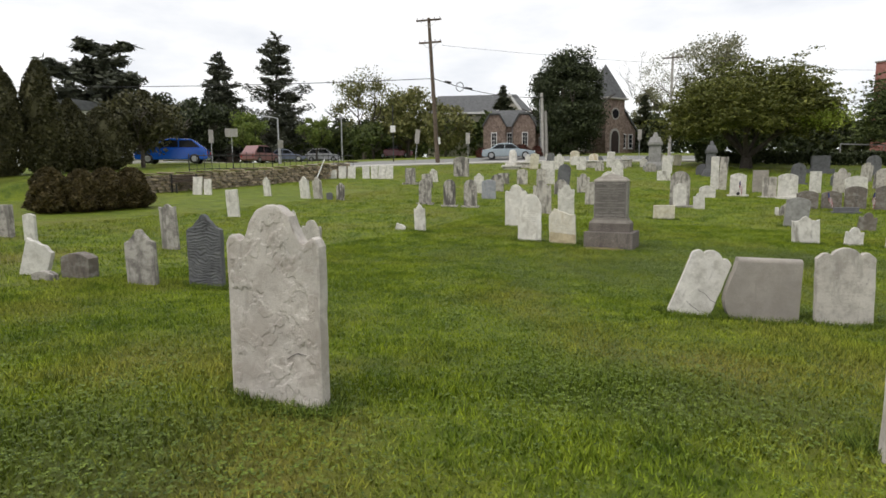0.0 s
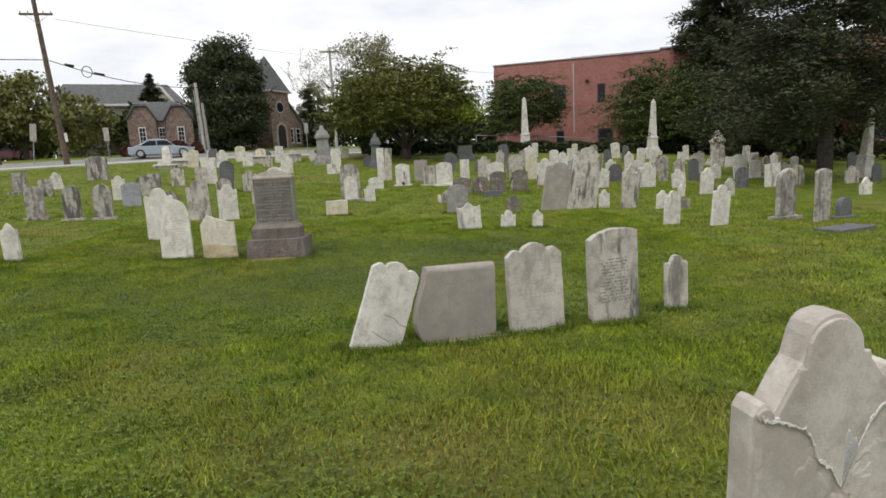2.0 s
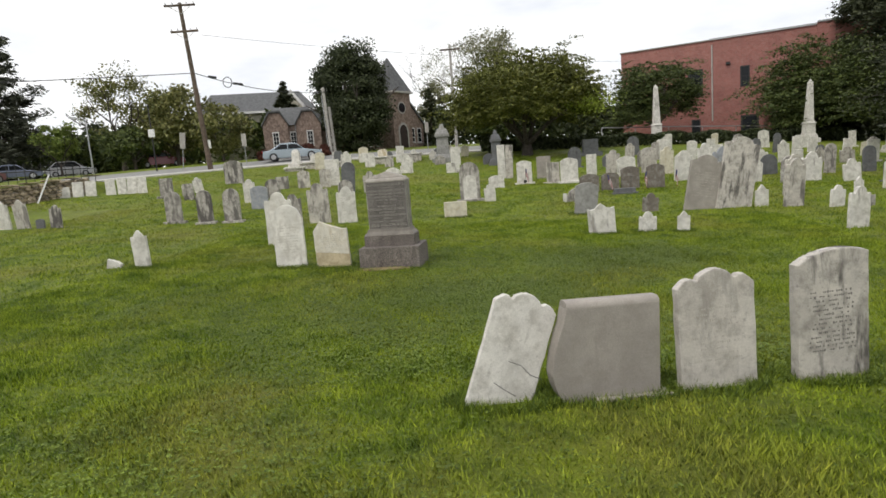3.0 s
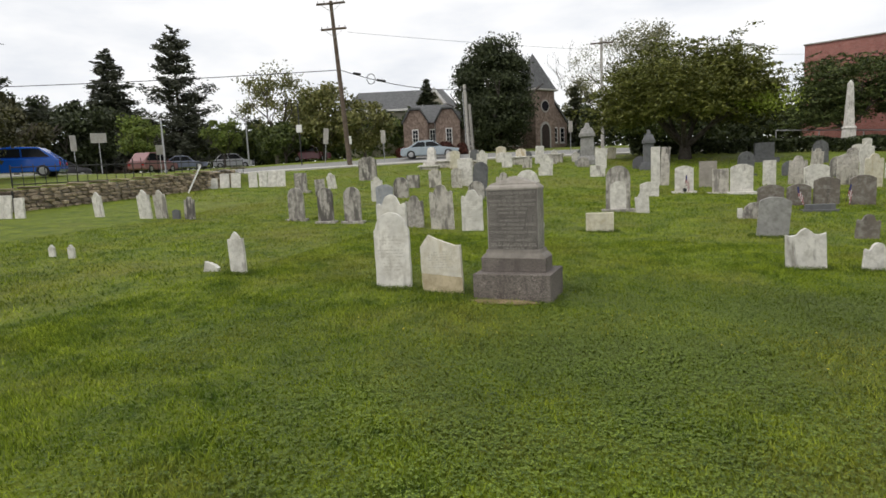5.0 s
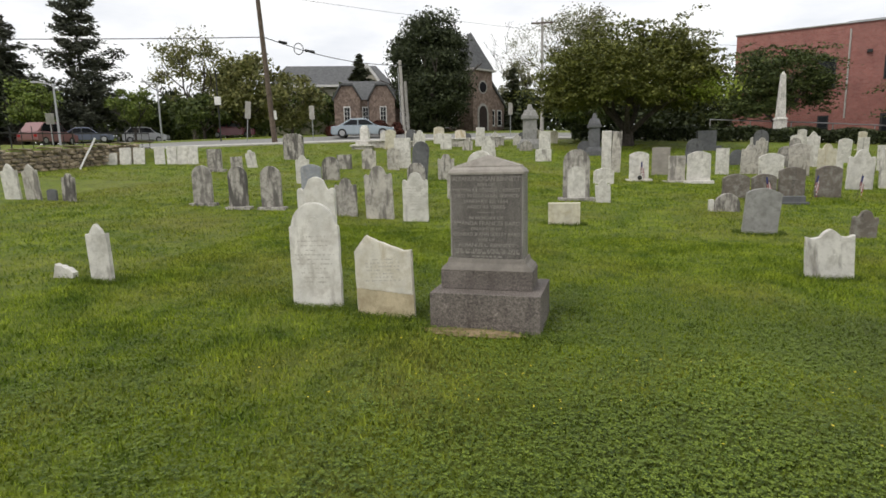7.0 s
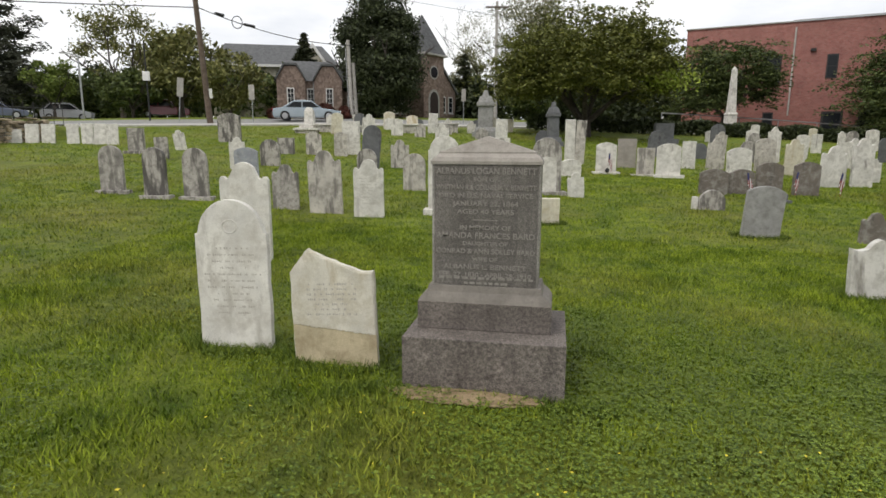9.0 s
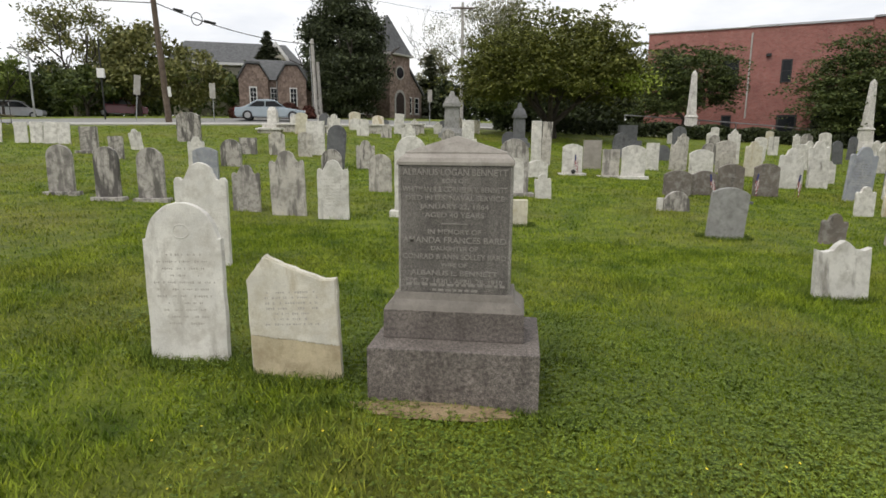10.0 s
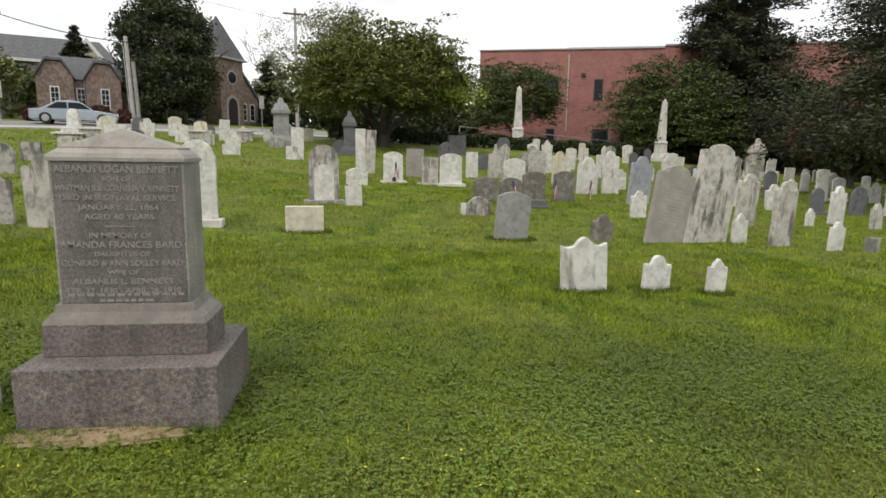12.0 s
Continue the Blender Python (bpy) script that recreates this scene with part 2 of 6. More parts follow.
SLATE_BLUE = gravestone_material("blue_slate", (0.30, 0.315, 0.35), (0.17, 0.17, 0.19), (0.40, 0.40, 0.40), 0.5)
GREY_PLAIN = gravestone_material("plain_grey_stone", (0.31, 0.305, 0.295), (0.15, 0.145, 0.14), (0.18, 0.175, 0.165), 0.3)
SANDSTONE = gravestone_material("concrete_sandstone", (0.335, 0.305, 0.272), (0.235, 0.21, 0.188), (0.27, 0.243, 0.215), 0.35)
BROWNSTONE = gravestone_material("dark_brownstone", (0.16, 0.135, 0.115), (0.07, 0.06, 0.055), (0.30, 0.29, 0.26), 0.5)
GRANITE_DARK = gravestone_material("dark_granite", (0.12, 0.122, 0.13), (0.07, 0.07, 0.072), (0.16, 0.16, 0.165), 0.4)
MON_DARK = surface("grey_granite_die", (0.112, 0.102, 0.093), (0.208, 0.189, 0.173), 70, 0.75, 190, 0.4, vary=0, depth=0.004, streaks=0.22)
# die stone: light on the right face is put into this paler tone
MON_SIDE = surface("lit_granite_side", (0.24, 0.225, 0.205), (0.34, 0.32, 0.295), 60, 0.6, 170, 0.15, vary=0, depth=0.003, streaks=0.2)
MON_BASE = surface("grey_granite_base", (0.086, 0.073, 0.065), (0.245, 0.213, 0.191), 45, 0.8, 150, 0.4, vary=0, depth=0.006, streaks=0.14)
# stained moulding stone, made paler for the light on its slope
MON_MID = gravestone_material("lit_weathered_granite", (0.25, 0.225, 0.20), (0.12, 0.107, 0.096), (0.18, 0.16, 0.142), 0.5)
MARBLE_CREAM = gravestone_material("cream_marble", (0.68, 0.645, 0.56), (0.47, 0.40, 0.27), (0.50, 0.45, 0.34), 0.5)
MARBLE_CLEAN = gravestone_material("clean_white_marble", (0.72, 0.695, 0.645), (0.46, 0.43, 0.38), (0.52, 0.485, 0.43), 0.2)
MARBLE_TAN = gravestone_material("tan_stained_marble", (0.53, 0.45, 0.30), (0.30, 0.23, 0.13), (0.36, 0.29, 0.18), 0.4)
MON_CAP = gravestone_material("pale_granite_cap", (0.36, 0.33, 0.295), (0.15, 0.137, 0.124), (0.24, 0.215, 0.19), 0.5)
LETTER = surface("raised_letters", (0.24, 0.22, 0.20), (0.33, 0.305, 0.28), 20, 0.75, 120, 0.2, vary=0)
ENGRAVE = surface("worn_inscription", (0.40, 0.37, 0.32), (0.5, 0.47, 0.41), 30, 0.85, 100, 0.2, vary=0)
ENGRAVE_DARK = surface("dark_inscription", (0.13, 0.12, 0.11), (0.2, 0.19, 0.18), 30, 0.85, 100, 0.2, vary=0)
DIRT = surface("bare_soil", (0.22, 0.155, 0.085), (0.36, 0.27, 0.16), 14, 0.95, 70, 0.6, vary=0, depth=0.02)
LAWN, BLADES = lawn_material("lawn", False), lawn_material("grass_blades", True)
CLOVER = leaf_material("clover", (0.028, 0.058, 0.008), (0.190, 0.255, 0.030))
FLOWER = surface("yellow_petals", (0.55, 0.45, 0.02), (0.75, 0.62, 0.04), 30, 0.6, vary=0)
BARK = surface("bark", (0.045, 0.036, 0.03), (0.12, 0.10, 0.085), 6, 0.95, 30, 0.7, depth=0.03)
LEAF_MAPLE = leaf_material("maple_leaves", (0.058, 0.072, 0.016), (0.200, 0.206, 0.044))
# sunlight on the maple's one bright bough, put into the leaf colour
LEAF_SUNLIT = leaf_material("sunlit_leaves", (0.16, 0.22, 0.03), (0.30, 0.36, 0.05))
LEAF_DARK = leaf_material("dark_leaves", (0.022, 0.031, 0.014), (0.082, 0.100, 0.042))
LEAF_CONIFER = leaf_material("conifer_needles", (0.022, 0.029, 0.015), (0.080, 0.088, 0.042))
LEAF_OLIVE = leaf_material("olive_leaves", (0.030, 0.050, 0.014), (0.115, 0.140, 0.036))
LEAF_YELLOW = leaf_material("yellowing_leaves", (0.085, 0.098, 0.030), (0.26, 0.25, 0.085))
LEAF_PALE = leaf_material("pale_leaves", (0.13, 0.14, 0.07), (0.30, 0.29, 0.18))
LEAF_FAR_CONIFER = leaf_material("far_conifer_needles", (0.045, 0.052, 0.038), (0.125, 0.132, 0.090))
LEAF_ARBOR = leaf_material("arborvitae_leaves", (0.034, 0.036, 0.016), (0.105, 0.098, 0.040))
LEAF_LIME = leaf_material("lime_leaves", (0.10, 0.15, 0.03), (0.26, 0.32, 0.07))
LEAF_BROWN = leaf_material("brown_hedge_leaves", (0.040, 0.034, 0.014), (0.135, 0.100, 0.036))
LEAF_RED = leaf_material("red_leaves", (0.05, 0.018, 0.012), (0.13, 0.045, 0.03))
ASPHALT = surface("asphalt", (0.2, 0.198, 0.192), (0.28, 0.277, 0.265), 3, 0.9, 120, 0.3, vary=0)
CONCRETE = surface("concrete", (0.36, 0.345, 0.32), (0.5, 0.48, 0.45), 4, 0.9, 80, 0.3)
WALLSTONE = surface("rubble_stone", (0.29, 0.225, 0.155), (0.55, 0.455, 0.34), 5, 0.92, 40, 0.6, vary=0.55, depth=0.02)
MORTAR = surface("mortar", (0.22, 0.2, 0.17), (0.34, 0.31, 0.27), 6, 0.95, 60, 0.5, vary=0)
BRICK = brick_material("red_brick", (0.27, 0.102, 0.086), (0.35, 0.145, 0.125), (0.34, 0.24, 0.21), 2.2)
CHURCHSTONE = rubble_material("church_stone", (0.15, 0.108, 0.088), (0.20, 0.145, 0.12), (0.27, 0.20, 0.165), 5.5)
ROOF = surface("grey_shingles", (0.075, 0.078, 0.082), (0.135, 0.137, 0.14), 3, 0.9, 25, 0.5, vary=0)
WHITE = surface("white_paint", (0.66, 0.65, 0.63), (0.82, 0.81, 0.79), 5, 0.6, 60, 0.1)
CREAM = surface("cream_siding", (0.5, 0.46, 0.36), (0.6, 0.56, 0.46), 3, 0.7, 40, 0.2)
GLASS_DARK = gloss("dark_glass", (0.012, 0.014, 0.017), 0.12)
GLASS_DARK.node_tree.nodes["Principled BSDF"].inputs["Specular IOR Level"].default_value = 0.22
DOOR = surface("dark_door", (0.02, 0.014, 0.012), (0.05, 0.03, 0.025), 6, 0.95)
POLE_WOOD = surface("pole_wood", (0.085, 0.06, 0.045), (0.17, 0.13, 0.10), 4, 0.9, 30, 0.5)
POLE_GREY = surface("grey_pole", (0.32, 0.30, 0.27), (0.46, 0.44, 0.41), 4, 0.85, 30, 0.4)
METAL = gloss("galvanised_metal", (0.45, 0.45, 0.46), 0.45, 0.8)
IRON = surface("black_iron", (0.012, 0.012, 0.012), (0.03, 0.03, 0.03), 10, 0.6, vary=0)
CABLE = surface("black_cable", (0.015, 0.015, 0.015), (0.03, 0.03, 0.03), 10, 0.7, vary=0)
RUBBER = surface("rubber", (0.012, 0.012, 0.012), (0.025, 0.025, 0.025), 10, 0.85, vary=0)
FLAG_RED = surface("flag_red", (0.25, 0.04, 0.045), (0.33, 0.06, 0.06), 20, 0.8, vary=0)
FLAG_WHITE = surface("flag_white", (0.7, 0.7, 0.7), (0.8, 0.8, 0.8), 20, 0.8, vary=0)
FLAG_BLUE = surface("flag_blue", (0.03, 0.04, 0.14), (0.04, 0.05, 0.2), 20, 0.8, vary=0)
TAIL = gloss("tail_light", (0.4, 0.02, 0.02), 0.2)
HEAD = gloss("head_light", (0.7, 0.7, 0.7), 0.1)


# ---- mesh helpers ----
def mesh_object(name, bm, mat, parent=None, label=""):
    me = bpy.data.meshes.new(name)
    bm.to_mesh(me)
    bm.free()
    me.materials.append(mat)
    ob = new(name, me)
    if parent:
        ob.parent = parent
    return tagged(ob, label) if label else ob


def part(name, bm, mat, parent, label=""):
    return mesh_object(name, bm, mat, parent, label)


def fast_mesh(name, verts, faces_n, mat, parent=None):
    """A mesh of loose triangles or quads out of an array of corners, faces_n corners each."""
    me = bpy.data.meshes.new(name)
    n = len(verts)
    me.vertices.add(n)
    me.vertices.foreach_set("co", np.ascontiguousarray(verts, np.float32).ravel())
    me.loops.add(n)
    me.loops.foreach_set("vertex_index", np.arange(n, dtype=np.int32))
    f = n // faces_n
    me.polygons.add(f)
    me.polygons.foreach_set("loop_start", np.arange(0, n, faces_n, dtype=np.int32))
    me.update(calc_edges=True)
    me.materials.append(mat)
    ob = new(name, me)
    if parent:
        ob.parent = parent
    return ob


def add_box(bm, x0, x1, y0, y1, z0, z1, bevel=0.0, taper=0.0):
    made = bmesh.ops.create_cube(bm, size=1)["verts"]
    for v in made:
        k = 1 - taper if v.co.z > 0 else 1
        cx, cy = (x0 + x1) / 2, (y0 + y1) / 2
        v.co = (cx + v.co.x * (x1 - x0) * k, cy + v.co.y * (y1 - y0) * k, z0 + (v.co.z + 0.5) * (z1 - z0))
    if bevel:
        es = list({e for v in made for e in v.link_edges})
        bmesh.ops.bevel(bm, geom=es, offset=bevel, segments=2, affect="EDGES", profile=0.6)


def box(x0, x1, y0, y1, z0, z1, bevel=0.0, taper=0.0):
    bm = bmesh.new()
    add_box(bm, x0, x1, y0, y1, z0, z1, bevel, taper)
    return bm


def prism(outline, y0, y1, bevel=0.0):
    """An outline in x and z, pushed from y0 to y1."""
    bm = bmesh.new()
    a = [bm.verts.new((x, y0, z)) for x, z in outline]
    b = [bm.verts.new((x, y1, z)) for x, z in outline]
    n = len(outline)
    front, back = bm.faces.new(a), bm.faces.new(b[::-1])
    for i in range(n):
        bm.faces.new((a[i], b[i], b[(i + 1) % n], a[(i + 1) % n]))
    bmesh.ops.recalc_face_normals(bm, faces=bm.faces)
    if bevel:
        es = list(front.edges) + list(back.edges)
        bmesh.ops.bevel(bm, geom=es, offset=bevel, segments=2, affect="EDGES", profile=0.6)
    return bm


def add_tube(bm, a, b, ra, rb, sides=8):
    a, b = Vector(a), Vector(b)
    q = (b - a).to_track_quat("Z", "Y")
    rings = []
    for p, r in ((a, ra), (b, rb)):
        rings.append([bm.verts.new(p + q @ Vector((r * math.cos(k * math.tau / sides), r * math.sin(k * math.tau / sides), 0))) for k in range(sides)])
    for k in range(sides):
        bm.faces.new((rings[0][k], rings[0][(k + 1) % sides], rings[1][(k + 1) % sides], rings[1][k]))
    bm.faces.new(rings[0][::-1]), bm.faces.new(rings[1])


def tube(a, b, ra, rb=None, sides=8):
    bm = bmesh.new()
    add_tube(bm, a, b, ra, ra if rb is None else rb, sides)
    return bm


def thing(name, x, y, z, rz=0.0, label="", category="", group="", kind=""):
    e = new(name)
    e.matrix_world = pose(x, y, z, 0, 0, rz)
    return tagged(e, label, category, group, kind)


# ---- the lie of the land ----
def sstep(a, b, v):
    t = np.clip((v - a) / (b - a), 0, 1)
    return t * t * (3 - 2 * t)


def wall_x(y):
    return -23.4 + 0.17 * (y - 4.0)


def gz(x, y):
    """The height of the ground: a gentle slope up to the road, and a terrace behind the retaining wall."""
    u, v = np.clip(x, -40, 40) / 10, np.clip(y, -15, 60) / 10
    z = (0.0138 - 0.2616 * u + 0.0538 * v + 0.0389 * u * u - 0.1052 * u * v + 0.2658 * v * v + 0.0028 * u ** 3
         - 0.0249 * u * u * v + 0.0128 * u * v * v - 0.0286 * v ** 3)
    lift = 0.85 * sstep(0.0, 0.45, wall_x(y) - 0.05 - x) * (1 - sstep(17, 24, y)) * sstep(-4, 3, y)
    return z + lift


def gh(x, y):
    return float(gz(np.float64(x), np.float64(y)))


def ground_sheet():
    far = [60, 90, 140, 250, 500, 1000, 1800]
    xs = np.concatenate([-np.array(far[::-1]), np.arange(-50, -26, 1.5), np.arange(-26, 26, 0.5), np.arange(26, 52, 1.5), far])
    ys = np.concatenate([-np.array([1800, 900, 400, 150, 70, 40, 28]), np.arange(-20, 26, 0.5), np.arange(26, 66, 1.5), [70, 90, 140, 250, 500, 1000, 1800]])
    X, Y = np.meshgrid(xs, ys)
    Z = gz(X, Y)
    nx, ny = len(xs), len(ys)
    me = bpy.data.meshes.new("ground")
    vs = np.stack([X.ravel(), Y.ravel(), Z.ravel()], 1).tolist()
    fs = [(j * nx + i, j * nx + i + 1, (j + 1) * nx + i + 1, (j + 1) * nx + i) for j in range(ny - 1) for i in range(nx - 1)]
    me.from_pydata(vs, [], fs)
    for p in me.polygons:
        p.use_smooth = True
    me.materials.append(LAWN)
    return tagged(new("ground", me), "uneven mown green lawn of an old graveyard", "lawn", kind="structure")


ground_sheet()


def strip(name, pts, width, lift, mat, label, category, kind="structure"):
    """A ribbon that follows the ground along a line of points."""
    P = []
    for (x0, y0), (x1, y1) in zip(pts, pts[1:]):
        n = max(2, int(math.hypot(x1 - x0, y1 - y0) / 1.0))
        P += [(x0 + (x1 - x0) * k / n, y0 + (y1 - y0) * k / n) for k in range(n)]
    P.append(pts[-1])
    bm = bmesh.new()
    rows = []
    for i, (x, y) in enumerate(P):
        xa, ya = P[max(0, i - 1)]
        xb, yb = P[min(len(P) - 1, i + 1)]
        d = math.hypot(xb - xa, yb - ya)
        nx, ny = -(yb - ya) / d, (xb - xa) / d
        rows.append([bm.verts.new((x + nx * width * k, y + ny * width * k, gh(x + nx * width * k, y + ny * width * k) + lift)) for k in (-0.5, -0.25, 0, 0.25, 0.5)])
    for a, b in zip(rows, rows[1:]):
        for k in range(4):
            bm.faces.new((a[k], b[k], b[k + 1], a[k + 1]))
    ext = bmesh.ops.extrude_face_region(bm, geom=list(bm.faces))
    for v in ext["geom"]:
        if isinstance(v, bmesh.types.BMVert):
            v.co.z -= 0.25
    bmesh.ops.recalc_face_normals(bm, faces=bm.faces)
    return tagged(mesh_object(name, bm, mat), label, category, kind=kind)


ROAD = [(-75, -8), (-52, 8), (-38, 20), (-27, 31), (-15.5, 37.6), (-3, 42), (14, 47.5), (40, 55), (70, 62)]
strip("road", ROAD, 6.6, 0.05, ASPHALT, "pale grey asphalt road along the graveyard", "road")
strip("pavement", [(x + 1.9, y - 3.4) for x, y in ROAD], 1.3, 0.09, CONCRETE, "pale concrete pavement beside the road", "pavement")
strip("parking_lot", [(-62, 36), (-52, 46), (-40, 54)], 9, 0.06, ASPHALT, "grey asphalt lot with parked cars", "road")


# ---- gravestones ----
def top_drop(style, u):
    """How far below its highest point a stone's top lies, in widths, at u from -0.5 to 0.5."""
    a = abs(u)
    if style == "colonial":
        if a < 0.22:
            return 0.25 - math.sqrt(0.25 ** 2 - a * a)
        if a < 0.36:
            k = (a - 0.22) / 0.14
            return 0.131 + 0.205 * (1 - (1 - k) ** 2)
        return 0.35 - 0.075 * math.sqrt(max(0, 1 - ((a - 0.43) / 0.07) ** 2))
    if style == "crown":
        low = 0.0
        if u < 0 and a > 0.18:
            low = 0.06 + 0.06 * min(1, max(0, (a - 0.24) / 0.13))
        if a < 0.18:
            return 0.18 - math.sqrt(0.18 ** 2 - a * a)
        if a < 0.23:
            return 0.205 + low
        if a < 0.37:
            return 0.24 + 0.18 * (a - 0.23) / 0.14 + low
        return 0.43 - 0.085 * math.sqrt(max(0, 1 - ((a - 0.435) / 0.066) ** 2)) + low
    if style == "eared":
        if a < 0.23:
            return 0.10 * (a / 0.23) ** 2
        if a < 0.27:
            return 0.125
        return 0.095 + 0.11 * max(0, (a - 0.36) / 0.14) ** 1.3
    if style == "ogee":
        if a < 0.09:
            return 0.13 - math.sqrt(0.13 ** 2 - a * a)
        if a < 0.40:
            return 0.036 + 0.36 * ((a - 0.09) / 0.31) ** 0.8
        return 0.36 + 0.9 * (a - 0.40) ** 1.2
    if style == "domed":
        return 0.17 * (abs(u - 0.1) / 0.6) ** 2.2
    if style == "pointed":
        return 0.34 * (a / 0.3) ** 1.25 if a < 0.3 else 0.40
    if style == "arch":
        return 0.5 - math.sqrt(max(0, 0.25 - a * a))
    if style == "shouldered":
        return 0.45 - math.sqrt(max(0, 0.45 ** 2 - a * a)) if a < 0.445 else 0.44
    if style == "segment":
        return 0.16 * (2 * a) ** 2
    if style == "wavy":
        return 0.10 - 0.10 * math.cos(u * math.tau * 1.5) * (0.6 if a > 0.25 else 1.0) + 0.10 * a
    if style == "scrolled":
        return 0.12 * (a / 0.3) ** 2 if a < 0.3 else (0.20 if a < 0.36 else 0.16 + 0.3 * (a - 0.36))
    if style == "broken":
        return 0.27 * (-0.27 - u) / 0.23 if u < -0.27 else 0.27 * min(1, (u + 0.27) / 0.62) ** 0.9
    if style == "chipped":
        return 0.02 * math.sin(u * 17 + 1) + 0.03 * (2 * u + 1) + (0.12 * (u - 0.15) / 0.35 if u > 0.15 else 0)
    return 0.0


def outline_of(style, w, h, rough, seed, steps=30):
    rng = random.Random(seed)
    pts = [(-w / 2 * 1.01, -0.25), (w / 2 * 1.01, -0.25)]
    side = [k / 7 for k in range(1, 7)]
    top = [0.5 - k / steps for k in range(steps + 1)]
    end = top_drop(style, 0.5) * w
    for k in side:
        pts.append((w / 2 + rng.uniform(-1, 1) * rough, (h - end) * k))
    for u in top:
        e = 0 if abs(u) > 0.49 else rough * 0.6
        pts.append((u * w + rng.uniform(-1, 1) * e, h - top_drop(style, u) * w + rng.uniform(-1, 1) * e))
    end = top_drop(style, -0.5) * w
    for k in side[::-1]:
        pts.append((-w / 2 + rng.uniform(-1, 1) * rough, (h - end) * k))
    return pts


STONE_COUNT = [0]


def inscription(parent, w, h, th, z0, z1, rows, mat, seed):
    """Worn lettering: a line of small letter-sized strokes at a time, a little proud of the face."""
    rng = random.Random(seed)
    rows = int(rows * 1.3)
    for r in range(rows):
        bm = bmesh.new()
        z = z1 - (z1 - z0) * (r + 0.5) / rows
        half = w * rng.uniform(0.20, 0.40)
        x = -half
        while x < half:
            for _ in range(rng.randint(2, 8)):
                l, t = rng.uniform(0.006, 0.014), rng.uniform(0.008, 0.018)
                if rng.random() < 0.8 and x + l < half:
                    add_box(bm, x, x + l, -th / 2 - 0.0012, -th / 2 + 0.004, z - t / 2, z + t / 2)
                x += l + 0.006
            x += rng.uniform(0.012, 0.03)
        if bm.verts:
            tagged(part("inscription_line", bm, mat, parent), kind="stuff")
        else:
            bm.free()


def headstone(style, x, y, w, h, mat, label, th=0.07, rz=8.0, side=0.0, back=0.0, base=None, rough=0.004, rows=0, ink=None, name="headstone", group="", z=None):
    """One gravestone: a tablet let into the turf, with or without a plinth. side: degrees it leans to its right."""
    STONE_COUNT[0] += 1
    seed = STONE_COUNT[0] * 7 + 3
    zz = gh(x, y) if z is None else z
    if len(label.split()) < 4:
        label += " standing in grass"
    foot = base[2] if base else 0.0
    bm = prism(outline_of(style, w, h - foot, rough, seed), -th / 2, th / 2, min(0.012, th * 0.16))
    if base or rows:
        top = thing(name, x, y, zz, rz, label, "gravestone", group or "gravestones")
        top.matrix_world = pose(x, y, zz, 0, 0, rz) @ pose(0, 0, 0, -back, side, 0)
        t = part("tablet", bm, mat, top)
        t.location.z = foot
        if base:
            bw, bd, bh = base
            part("base", box(-bw / 2, bw / 2, -bd / 2, bd / 2, -0.15, bh, 0.012), mat, top)
        if rows:
            inscription(t, w, h, th, h * 0.22, h * 0.70, rows, ink or ENGRAVE, seed)
        return top
    ob = mesh_object(name, bm, mat)
    ob.matrix_world = pose(x, y, zz, 0, 0, rz) @ pose(0, 0, 0, -back, side, 0)
    return tagged(ob, label, "gravestone", group or "gravestones")


def skin_layer(stone, style, w, h, th, cuts, seed, proud=0.014, fresh=0.0):
    """The upper skin of a stone down to a broken edge; cuts are heights across the face from its right to its left."""
    r = random.Random(seed)
    top = []
    n = 68
    for k in range(n + 1):
        u = -0.485 + 0.97 * k / n
        top.append((u * w, h - top_drop(style, u) * w - 0.012))
    low = []
    for k in range(n + 1):
        if isinstance(cuts[0], tuple):
            z = float(np.interp(0.97 * k / n - 0.485, [-c[0] for c in cuts], [c[1] for c in cuts]))
        else:
            s = k / n * (len(cuts) - 1)
            i = min(int(s), len(cuts) - 2)
            z = cuts[i] + (cuts[i + 1] - cuts[i]) * (s - i)
        low.append(((0.485 - 0.97 * k / n) * w, h * z + r.uniform(-0.006, 0.006)))
    if fresh:
        inner = low[2:-2]
        upper = [(x + r.uniform(-0.004, 0.004), z + fresh * r.uniform(0.25, 1.0)) for x, z in reversed(inner)]
        part("broken_edge", prism(inner + upper, -th / 2 - proud - 0.003, -th / 2, 0.0), FRESH_MARBLE, stone, "fresh white broken edge")
    return part("stone_skin", prism(top + low, -th / 2 - proud, -th / 2 + 0.004, 0.004), stone.data.materials[0], stone)


